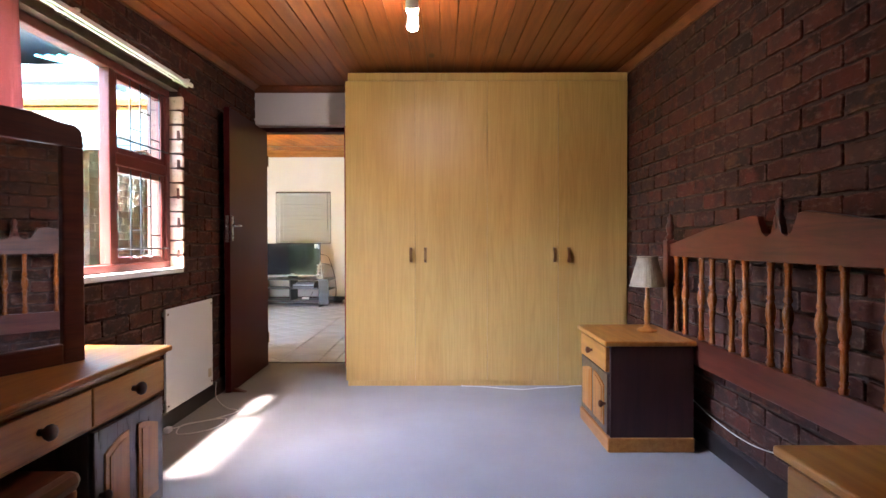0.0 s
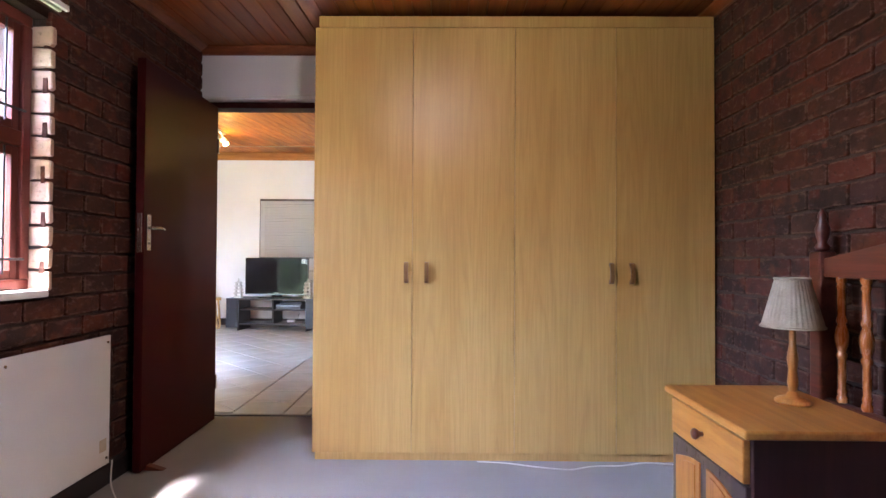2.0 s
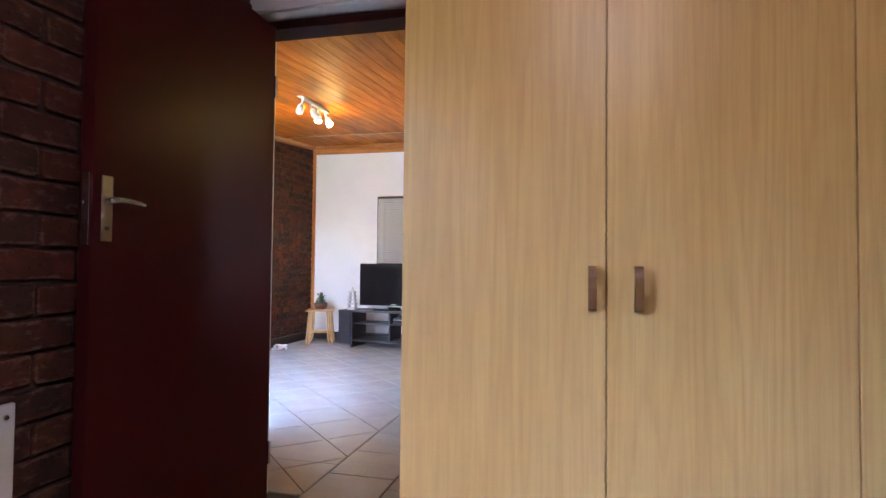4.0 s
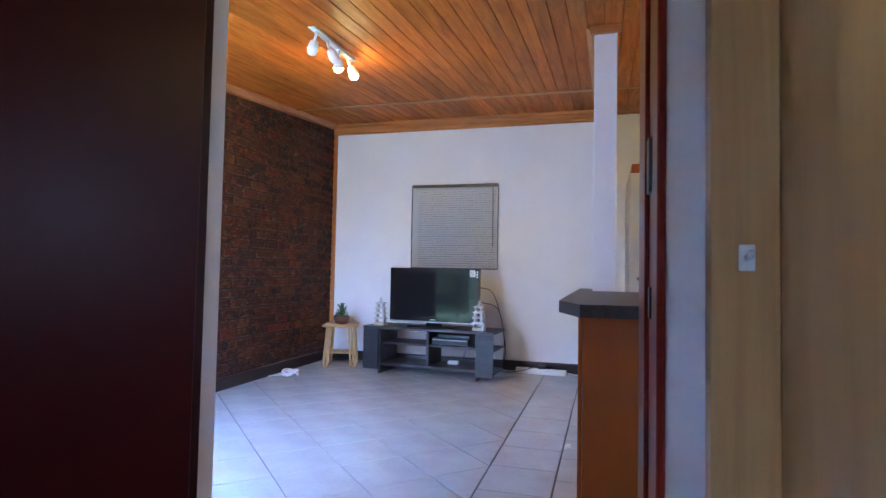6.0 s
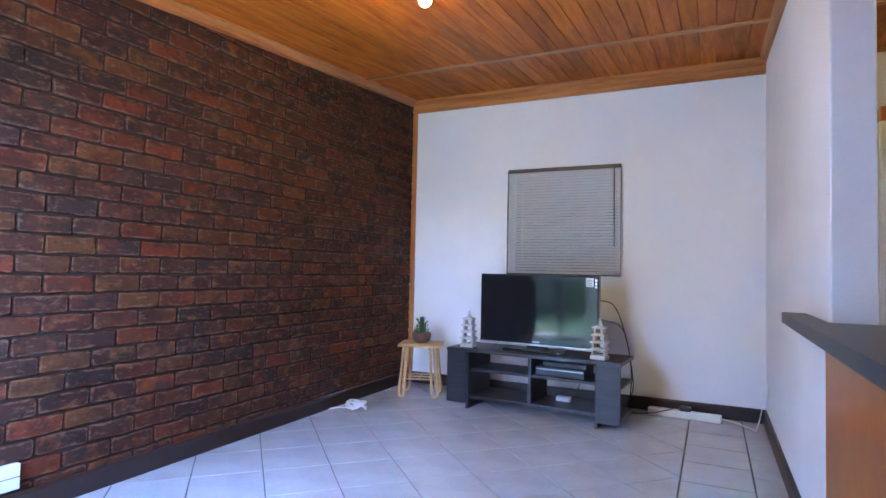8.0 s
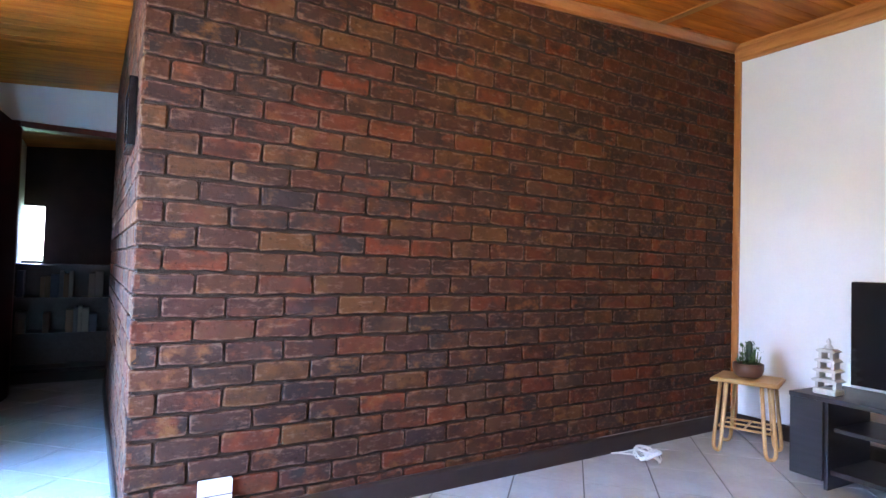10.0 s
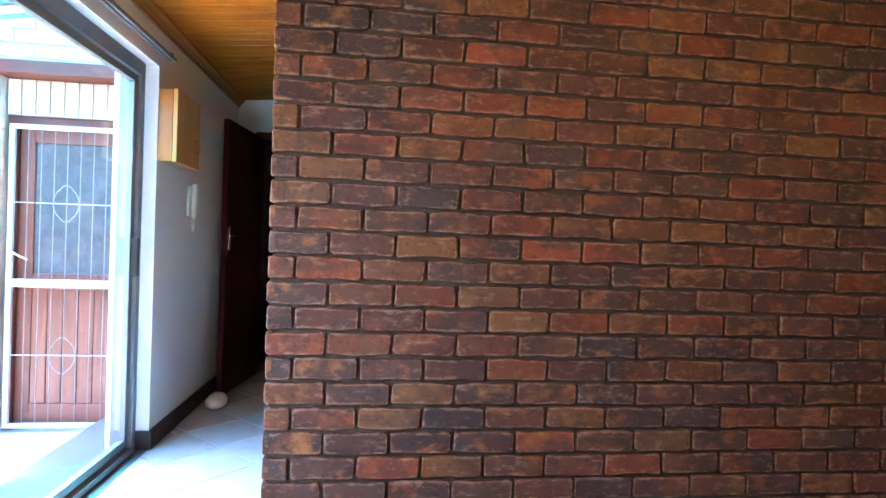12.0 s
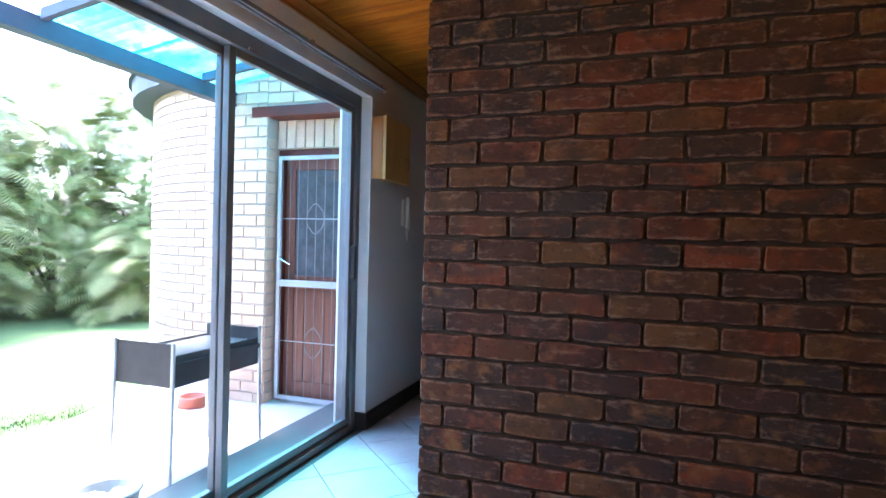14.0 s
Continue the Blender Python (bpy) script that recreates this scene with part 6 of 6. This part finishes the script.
part("latch", lathe([(0.012, 0), (0.014, 0.012), (0.005, 0.02)], 0.0, 0.05, GZ - 0.07, 12), M_CHROME, slide, "small chrome latch")

# the other wing: recessed back door, flat brick and a round brick room
WX = -5.05


def brick_skin(name, spots, material, label, category, parent=None):
    """A mortar surface is built apart; spots are (matrix, length) of plain bricks, joined."""
    verts, faces = [], []
    for m, length in spots:
        hx, hz = length / 2, 0.0365
        k = len(verts)
        ring = [(-hx, 0.012, -hz), (hx, 0.012, -hz), (hx, 0.012, hz), (-hx, 0.012, hz), (-hx + 0.003, 0, -hz + 0.003), (hx - 0.003, 0, -hz + 0.003), (hx - 0.003, 0, hz - 0.003), (-hx + 0.003, 0, hz - 0.003)]
        verts += [m @ Vector(v) for v in ring]
        faces += [(k + i, k + (i + 1) % 4, k + 4 + (i + 1) % 4, k + 4 + i) for i in range(4)] + [(k + 4, k + 5, k + 6, k + 7)]
    me = bpy.data.meshes.new(name)
    me.from_pydata(verts, [], faces)
    me.materials.append(material)
    ob = new(name, me)
    if parent:
        ob.parent = parent
        tagged(ob, label, kind="stuff")
    else:
        tagged(ob, label, category, "", "structure")
    return ob


def flat_bricks(x, y0, y1, z0, z1):
    """Bricks of a face that looks east."""
    out = []
    row, z = 0, z0
    while z + 0.08 < z1:
        y = y0 - (0.116 if row % 2 else 0)
        while y < y1:
            a, b = max(y, y0), min(y + 0.222, y1)
            if b - a > 0.03:
                out.append((pose(x, (a + b) / 2, z + 0.0365, 0, 0, 90), b - a))
            y += 0.232
        z, row = z + 0.085, row + 1
    return out


wing = thing("garden_wing", -6.5, 4.2, GZ0, "pale brick wing of the house with a round room", "house wing")
wing.matrix_basis = Matrix.Identity(4)
bm = box(WX - 0.9, WX - 0.012, 3.9, 4.44, -0.3, 2.75)
box(WX - 0.9, WX - 0.012, 5.2, 5.326, -0.3, 2.75, bm=bm)
box(WX - 0.9, WX - 0.012, 4.44, 5.2, 2.10, 2.75, bm=bm)
part("wall", bm, M_MORTAR_PALE, wing)
brick_skin("brickwork", flat_bricks(WX, 3.9, 4.44, GZ0, 2.7) + flat_bricks(WX, 5.2, 5.326, GZ0, 2.7) + flat_bricks(WX, 4.44, 5.2, 2.185, 2.7), M_BRICK_PALE, "pale face bricks", "", wing)
part("lintel", box(WX - 0.15, WX + 0.006, 4.30, 5.26, 2.085, 2.165, 0.004), M_FRAME_RED, wing, "reddish concrete lintel")
part("reveal", box(WX - 0.30, WX - 0.14, 4.442, 5.198, 1.86, 2.08), M_MORTAR_PALE, wing)
for k in range(9):
    part("soldier_brick", box(WX - 0.139, WX - 0.125, 4.45 + 0.083 * k, 4.45 + 0.083 * k + 0.073, 1.865, 2.08, 0.003, segments=1), M_BRICK_PALE, wing)
for k in range(24):
    z = GZ0 + 0.085 * k
    part("jamb_brick", box(WX - 0.125, WX - 0.016, 4.432, 4.444, z, z + 0.073, 0.003, segments=1), M_BRICK_PALE, wing)
C = Vector((-7.6, 3.6))
R = 2.03
spots = []
for row in range(33):
    z = GZ0 - 0.1 + 0.085 * row + 0.0365
    for k in range(30):
        a = math.radians(-105 + 6.6 * (k + (0.5 if row % 2 else 0)))
        if a > math.radians(32):
            continue
        spots.append((pose(C.x + R * math.cos(a), C.y + R * math.sin(a), z, 0, 0, math.degrees(a) + 90), 0.222))
part("round_wall", lathe([(R - 0.012, -0.3), (R - 0.012, 2.72)], C.x, C.y, 0, 72), M_MORTAR_PALE, wing, "round brick room")
brick_skin("round_brickwork", spots, M_BRICK_PALE, "pale face bricks", "", wing)
part("eave", lathe([(R + 0.02, 2.55), (R + 0.20, 2.55), (R + 0.21, 2.74), (R + 0.02, 2.86)], C.x, C.y, 0, 48), M_FASCIA, wing, "dark eaves fascia")
part("round_roof", lathe([(R + 0.25, 2.74), (R + 0.24, 2.80), (0.05, 3.9)], C.x, C.y, 0, 48), M_FASCIA, wing, "low conical roof")

back = thing("back_door", WX - 0.18, 4.83, GZ0, "red-brown back door with a glazed top half", "door")
part("door_frame", box(-0.03, 0.03, -0.385, -0.33, 0.0, 1.955, 0.003, box(-0.03, 0.03, 0.31, 0.365, 0.0, 1.955, 0.003, box(-0.03, 0.03, -0.33, 0.31, 1.90, 1.955, 0.003))), M_FRAME_RED, back)
bm = box(-0.02, 0.01, -0.325, -0.24, 0.01, 1.895, 0.003)
box(-0.02, 0.01, 0.22, 0.305, 0.01, 1.895, 0.003, bm=bm)
for z0, z1 in ((0.01, 0.16), (0.88, 0.98), (1.80, 1.895)):
    box(-0.02, 0.01, -0.24, 0.22, z0, z1, 0.003, bm=bm)
part("leaf", bm, M_DOORWOOD, back)
for k in range(5):
    part("board", box(-0.014, 0.004, -0.239 + 0.0918 * k, -0.239 + 0.0918 * (k + 1) - 0.004, 0.161, 0.879, 0.002), M_DOORWOOD, back)
part("pane", box(-0.012, -0.006, -0.239, 0.219, 0.981, 1.799), mottled("dim_glass", (0.05, 0.055, 0.06), (0.12, 0.13, 0.14), 0.08, 6, 40, 0.0), back, "dim glass reflecting the house")
gate = thing("security_gate", WX - 0.10, 4.83, GZ0, "silver-painted steel security gate over the back door", "security gate")
bm = box(-0.012, 0.012, -0.345, -0.315, 0.03, 1.90, 0.003)
box(-0.012, 0.012, 0.29, 0.32, 0.03, 1.90, 0.003, bm=bm)
for z0, z1 in ((0.03, 0.06), (0.90, 0.95), (1.87, 1.90)):
    box(-0.012, 0.012, -0.315, 0.29, z0, z1, 0.003, bm=bm)
part("gate_frame", bm, M_STEEL_WHITE, gate)
for k in range(7):
    y = -0.315 + 0.605 * (k + 1) / 8
    part("bar", tube([(0, y, 0.06), (0, y, 1.87)], 0.0028, 6), M_BAR, gate)
for z in (0.48, 1.42):
    part("cross_bar", tube([(0, -0.315, z), (0, 0.29, z)], 0.0035, 6), M_STEEL_WHITE, gate)
    ring = [(0.008, -0.012 + 0.075 * math.sin(a), z + 0.10 * math.cos(a) * (1.0 if abs(math.cos(a)) < 0.9 else 1.12)) for a in [2 * math.pi * i / 24 for i in range(25)]]
    part("ornament", tube(ring, 0.0032, 6), M_BAR, gate, "diamond scroll ornament")
bm = tube(curve_points([(0.014, -0.30, 1.12), (0.05, -0.30, 1.12), (0.055, -0.26, 1.10), (0.05, -0.20, 1.07)], 4), 0.007, 8)
part("gate_handle", bm, M_CHROME, gate, "", True)

# braai, bowl, basket
braai = thing("braai_grill", -3.99, 4.755, GZ0, "black steel charcoal braai on thin tube legs", "braai")
bm = box(-0.33, -0.322, -0.19, 0.19, 0.50, 0.72, 0.001)
box(0.322, 0.33, -0.19, 0.19, 0.50, 0.72, 0.001, bm=bm)
box(-0.322, 0.322, -0.19, -0.182, 0.50, 0.66, 0.001, bm=bm)
box(-0.322, 0.322, 0.182, 0.19, 0.50, 0.66, 0.001, bm=bm)
box(-0.322, 0.322, -0.182, 0.182, 0.50, 0.508, 0.001, bm=bm)
part("tray", bm, M_SOOT, braai, "sooty steel fire tray")
part("rim", box(-0.33, 0.33, 0.19, 0.205, 0.60, 0.625, 0.002), M_SOOT, braai)
for k in range(13):
    part("grid_bar", tube([(-0.32, -0.17 + 0.0283 * k, 0.645), (0.32, -0.17 + 0.0283 * k, 0.645)], 0.003, 5), M_GALV, braai)
for x in (-0.335, 0.335):
    for y in (-0.19, 0.19):
        part("leg", tube([(x * 1.05, y * 1.04, 0.0), (x, y, 0.73)], 0.011, 8), M_GALV, braai, "grey tube leg")
bowl = thing("dog_bowl", -4.82, 4.0, GZ0, "red plastic dog bowl on the patio", "bowl")
part("rim", lathe([(0.108, 0), (0.104, 0.015), (0.096, 0.075), (0.088, 0.078), (0.08, 0.03), (0.02, 0.025)], n=28), M_TERRACOTTA, bowl, "", True)
basket = thing("laundry_basket", -3.29, 4.95, GZ0, "grey plastic basket holding white stones", "basket")
part("tub", lathe([(0.095, 0), (0.11, 0.02), (0.132, 0.14), (0.142, 0.145), (0.13, 0.155), (0.12, 0.14), (0.10, 0.05)], n=30), mottled("grey_plastic", (0.25, 0.25, 0.26), (0.33, 0.33, 0.34), 0.5, 8, 80, 0.1), basket, "", True)
rng = random.Random(4)
stones = mottled("white_pebbles", (0.66, 0.65, 0.62), (0.76, 0.75, 0.72), 0.8, 20, 90, 0.4)
for k in range(26):
    a, r = rng.uniform(0, 6.28), 0.09 * math.sqrt(rng.random())
    s = rng.uniform(0.024, 0.036)
    part("stone", lathe([(s * 0.6, -s * 0.5), (s, 0), (s * 0.7, s * 0.45), (s * 0.1, s * 0.6)], r * math.cos(a), r * math.sin(a), 0.115 + rng.uniform(-0.01, 0.012), 8), stones, basket, "", True)


# shrubs and palms at the garden's edge
def frond(bm, base, way, length, droop, rng):
    """A feathery frond: an arching rib with paired leaflets."""
    base, d = Vector(base), Vector(way).normalized()
    n = 20
    p = base
    side = d.cross(Vector((0, 0, 1)))
    side = side.normalized() if side.length > 0.01 else Vector((1, 0, 0))
    for k in range(n):
        t = k / n
        q = p + (d + Vector((0, 0, -droop * t * 1.6))).normalized() * length / n
        w = length * 0.28 * math.sin(math.pi * min(0.95, 0.15 + 0.85 * t)) + 0.03
        for s in (-1, 1):
            tip = (p + q) / 2 + side * s * w + Vector((0, 0, -0.25 * w)) + (q - p) * 1.6
            v = [bm.verts.new(c) for c in (p, p + (q - p) * 0.62, tip)]
            bm.faces.new(v)
        p = q


def shrub(name, x, y, height, spread, count, material, pale, seed, label):
    rng = random.Random(seed)
    t = thing(name, x, y, -0.22, label, "shrub")
    bm = tube([(0, 0, 0), (0.05, 0.03, height * 0.35), (0.0, 0.08, height * 0.62)], 0.09, 8, taper=0.04)
    for k in range(5):
        a = rng.uniform(0, 6.28)
        tube([(0, 0, height * 0.15 * k / 2), (spread * 0.35 * math.cos(a), spread * 0.35 * math.sin(a), height * (0.35 + 0.1 * k))], 0.035, 6, bm=bm, taper=0.015)
    part("trunk", bm, M_BARK, t)
    for m, share in ((material, 0.62), (pale, 0.38)):
        bm = bmesh.new()
        for k in range(int(1.5 * count * share)):
            a = rng.uniform(0, 6.28)
            z = height * rng.uniform(0.05, 0.95)
            lim = spread * math.sqrt(max(0.05, 1 - (z / height) ** 2.2)) * rng.uniform(0.45, 1.0) * (0.85 + 0.25 * math.sin(3 * a + seed))
            base = (lim * math.cos(a) * 0.75, lim * math.sin(a) * 0.75, z)
            frond(bm, base, (math.cos(a), math.sin(a), rng.uniform(0.0, 0.9)), rng.uniform(0.5, 1.05), rng.uniform(0.5, 1.3), rng)
        part("crown", bm, m, t, "feathery arching fronds")


place = 0
for x, y, h, s, c in ((-9.8, -1.9, 4.2, 1.7, 420), (-8.6, -2.6, 3.6, 1.6, 380), (-7.2, -3.0, 4.6, 1.7, 420), (-5.6, -3.2, 3.8, 1.7, 380), (-11.2, -0.4, 3.4, 1.5, 260), (-3.9, -3.4, 4.4, 1.8, 300), (-9.0, -0.9, 1.6, 0.9, 200), (-10.5, -4.5, 5.6, 2.0, 260)):
    place += 1
    shrub("garden_shrub", x, y, h, s, c, M_FERN, M_FERN_PALE, place, "dense feathery garden shrub with pale arching fronds")
structure("garden_wall", box(-30, 12, -8.4, -8.2, -0.3, 2.2), M_BRICK_PALE, "pale boundary wall behind the shrubs", "garden wall")
# roof over the rooms, added; its overhangs block sun and sky light
# no neighbour known: this wall only keeps light from behind the blind
structure("light_block_wall", box(-6.0, 3.4, 10.95, 11.15, -0.3, 2.9), M_MORTAR_AND_DIM, "dark wall added close behind the small window to block light", "wall")
structure("roof_bedroom", box(-1.54, BX1 + 0.4, BY0 - 0.4, 4.94, 2.62, 2.70), M_FASCIA, "added flat roof over the bedroom, its eave set to trim the sun", "roof")
structure("roof_living", box(HX - 3.2, EAST + 0.4, 4.945, 11.2, 2.92, 3.0), M_FASCIA, "added flat roof over the living room, drawn out to block sky light", "roof")

# ---- bricks ----
BL, BH, COURSE = 0.2165, 0.0755, 0.087


def mark_rim(me, values):
    """How near each point of a brick lies to its arris: 1 on the front's outer ring."""
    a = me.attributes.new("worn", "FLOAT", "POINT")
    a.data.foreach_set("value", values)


def brick_mesh(name, length, material, seed, depth=0.012, back=0.02):
    """A worn brick face: uneven outline, rounded arris; x along the wall, y into it, z up, centred."""
    rng = random.Random(seed)
    hx, hz = length / 2, BH / 2
    k = 4 if length > 0.15 else 2
    outline = []
    for i in range(k):
        outline.append((-hx + 0.007 + 2 * (hx - 0.007) * i / (k - 1), -hz))
    outline.append((hx, -hz + 0.007)), outline.append((hx, hz - 0.007))
    for i in range(k):
        outline.append((hx - 0.007 - 2 * (hx - 0.007) * i / (k - 1), hz))
    outline.append((-hx, hz - 0.007)), outline.append((-hx, -hz + 0.007))
    wob = [(a + rng.uniform(-0.0035, 0.0035), b + rng.uniform(-0.0038, 0.0038)) for a, b in outline]
    n = len(wob)
    verts = [(a, back, b) for a, b in wob] + [(a, 0.0035, b) for a, b in wob]
    verts += [(a - math.copysign(0.0035, a) if abs(a) > hx * 0.88 else a, rng.uniform(-0.001, 0.0015), b - math.copysign(0.003, b) if abs(b) > hz * 0.8 else b) for a, b in wob]
    verts += [(a * 0.90, rng.uniform(-0.001, 0.001), b * 0.68) for a, b in wob]
    faces = []
    for ring in (0, n, 2 * n):
        faces += [(ring + i, ring + (i + 1) % n, ring + n + (i + 1) % n, ring + n + i) for i in range(n)]
    faces.append(tuple(range(3 * n, 4 * n)))
    me = bpy.data.meshes.new(name)
    me.from_pydata(verts, [], faces)
    me.materials.append(material)
    mark_rim(me, [0.3] * (2 * n) + [1.0] * n + [0.0] * n)
    return me


def lay_bricks(wall, material, origin, along, z0, z1, length, first, holes=(), near=None, limit=300, seed=1, top=None):
    """Stretcher bond on a face. origin: x, y where the face starts; along: unit (x, y); the face looks to the right of along.
    first: lengths of the opening brick on even and odd courses. holes: (u0, u1, z0, z1). near: u by which the closest are picked as parts."""
    rng = random.Random(seed)
    full = [brick_mesh("brick", BL, material, seed * 50 + k) for k in range(7)]
    small = [brick_mesh("brick", 0.106, material, seed * 50 + 20 + k) for k in range(4)]
    spots = []
    row, z = 0, z0
    while z + BH * 0.5 < z1:
        u = 0.0
        size = first[row % 2]
        while u < length - 0.02:
            a, b = u, min(u + size, length)
            pieces = [(a, b)]
            for h0, h1, hz0, hz1 in holes:
                if z + BH > hz0 + 0.01 and z < hz1 - 0.01:
                    cut = []
                    for p, q in pieces:
                        if q <= h0 or p >= h1:
                            cut.append((p, q))
                        else:
                            if p < h0 - 0.03:
                                cut.append((p, h0))
                            if q > h1 + 0.03:
                                cut.append((h1, q))
                    pieces = cut
            for p, q in pieces:
                if q - p > 0.03 and (top is None or z + BH * 0.3 < top(p)):
                    spots.append((p, q, z + BH / 2))
            u += size + 0.0105
            size = BL
        row, z = row + 1, z + COURSE
    if near is not None:
        spots.sort(key=lambda s: abs((s[0] + s[1]) / 2 - near[0]) + 0.6 * abs(s[2] - near[1]))
    angle = math.degrees(math.atan2(along[1], along[0]))
    verts, faces, rim_values = [], [], []
    for i, (p, q, zc) in enumerate(spots):
        c = (p + q) / 2
        me = rng.choice(full if q - p > 0.15 else small)
        sx = (q - p) / (BL if q - p > 0.15 else 0.106)
        flip = rng.random() < 0.5
        proud = rng.uniform(-0.002, 0.002)
        m = pose(origin[0] + along[0] * c, origin[1] + along[1] * c, zc, rng.uniform(-0.6, 0.6), rng.uniform(-0.5, 0.5), angle) @ Matrix.Translation((0, proud, 0)) @ Matrix.Diagonal((sx, 1, 1, 1))
        if flip:
            m = m @ Matrix.Diagonal((-1, 1, -1, 1))
        if i < limit:
            ob = new("brick", me)
            ob.matrix_basis = m
            ob.parent = wall
        else:
            k = len(verts)
            verts += [m @ v.co for v in me.vertices]
            rim_values += [d.value for d in me.attributes["worn"].data]
            faces += [tuple(k + j for j in f.vertices) for f in me.polygons]
    if faces:
        me = bpy.data.meshes.new("brickwork")
        me.from_pydata(verts, [], faces)
        me.materials.append(material)
        mark_rim(me, rim_values)
        ob = new("brickwork", me)
        ob.parent = wall
        tagged(ob, kind="stuff")


B0 = 1.0 - BH - 11 * COURSE     # even courses open with a half brick at the corner
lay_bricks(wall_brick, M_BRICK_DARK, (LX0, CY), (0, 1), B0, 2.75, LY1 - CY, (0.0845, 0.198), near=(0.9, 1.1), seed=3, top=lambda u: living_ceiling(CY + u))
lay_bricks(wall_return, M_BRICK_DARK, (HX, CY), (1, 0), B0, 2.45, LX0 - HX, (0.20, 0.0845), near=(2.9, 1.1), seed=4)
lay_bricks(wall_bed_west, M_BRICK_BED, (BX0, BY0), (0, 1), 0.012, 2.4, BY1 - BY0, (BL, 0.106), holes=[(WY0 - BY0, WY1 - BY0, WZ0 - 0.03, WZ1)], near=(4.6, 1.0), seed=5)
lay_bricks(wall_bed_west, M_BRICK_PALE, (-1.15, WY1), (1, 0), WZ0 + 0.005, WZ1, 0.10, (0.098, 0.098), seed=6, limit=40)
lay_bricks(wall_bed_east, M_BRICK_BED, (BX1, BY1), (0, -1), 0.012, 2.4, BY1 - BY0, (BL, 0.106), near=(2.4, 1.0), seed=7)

# ---- floor tiles ----
TS = 0.345


def tile_mesh(outline, name="tile"):
    bm = bmesh.new()
    c = Vector((sum(p[0] for p in outline) / len(outline), sum(p[1] for p in outline) / len(outline)))
    low = [bm.verts.new((x, y, -0.006)) for x, y in outline]
    mid = [bm.verts.new((x, y, -0.0012)) for x, y in outline]
    top = []
    for x, y in outline:
        d = c - Vector((x, y))
        d = d.normalized() * min(0.002, d.length * 0.5)
        top.append(bm.verts.new((x + d.x, y + d.y, 0.0)))
    n = len(outline)
    for a, b in ((low, mid), (mid, top)):
        for i in range(n):
            bm.faces.new((a[i], a[(i + 1) % n], b[(i + 1) % n], b[i]))
    bm.faces.new(top)
    return mesh_of(name, bm, M_TILE)


def clip(poly, a, b, c):
    """Keeps the side a*x + b*y <= c."""
    out = []
    for i, p in enumerate(poly):
        q = poly[(i + 1) % len(poly)]
        dp, dq = a * p[0] + b * p[1] - c, a * q[0] + b * q[1] - c
        if dp <= 0:
            out.append(p)
        if (dp < 0 < dq) or (dq < 0 < dp):
            t = dp / (dp - dq)
            out.append((p[0] + t * (q[0] - p[0]), p[1] + t * (q[1] - p[1])))
    return out


def lay_tiles(limits, name):
    x0, x1, y0, y1 = limits
    h = TS / math.sqrt(2) - 0.004
    whole = tile_mesh([(h, 0), (0, h), (-h, 0), (0, -h)])
    r = math.sqrt(0.5)
    for i in range(-40, 60):
        for j in range(-40, 60):
            c, d = 3.69 + (i + 0.5) * TS, 6.396 + (j + 0.5) * TS
            x, y = r * (c - d), r * (c + d)
            if not (x0 - h < x < x1 + h and y0 - h < y < y1 + h):
                continue
            poly = [(h + x, y), (x, y + h), (x - h, y), (x, y - h)]
            for a, b, lim in ((1, 0, x1), (-1, 0, -x0), (0, 1, y1), (0, -1, -y0)):
                poly = clip(poly, a, b, lim)
                if len(poly) < 3:
                    break
            if len(poly) < 3:
                continue
            if len(poly) == 4 and x0 < x - h and x + h < x1 and y0 < y - h and y + h < y1:
                ob = new("tile", whole)
                ob.location = (x, y, 0)
            else:
                ob = new("tile", tile_mesh(poly))
            ob.parent = floor_field


floor_field = structure("floor_tiles", box(HX - 2.9, HX - 2.88, 5.6, 6.3, -0.006, -0.001), M_TILE, "grey ceramic tiles laid diagonally with a straight border", "tiled floor")
lay_tiles((LX0 + 0.004, -0.945, SY + 0.002, LY1 - 0.004), "living")
lay_tiles((HX - 0.5, LX0, SY + 0.002, CY - 0.004), "hall")
lay_tiles((-1.64, -0.945, 5.155, SY), "door")
for col, (a, b) in enumerate(((-0.937, -0.60), (-0.592, -0.447))):
    y = 5.09 - 0.12 * col
    while y < LY1:
        p = [(a, max(y, 5.088)), (b, max(y, 5.088)), (b, min(y + TS - 0.006, LY1 - 0.004)), (a, min(y + TS - 0.006, LY1 - 0.004))]
        if p[2][1] - p[0][1] > 0.02:
            ob = new("tile", tile_mesh(p))
            ob.parent = floor_field
        y += TS
for i in range(10):
    for j in range(15):
        a, y = -0.437 + i * TS, 5.09 + j * TS
        if a < EAST - 0.02 and y < LY1 - 0.02:
            ob = new("tile", tile_mesh([(a, y), (min(a + TS - 0.006, EAST), y), (min(a + TS - 0.006, EAST), min(y + TS - 0.006, LY1)), (a, min(y + TS - 0.006, LY1))]))
            ob.parent = floor_field
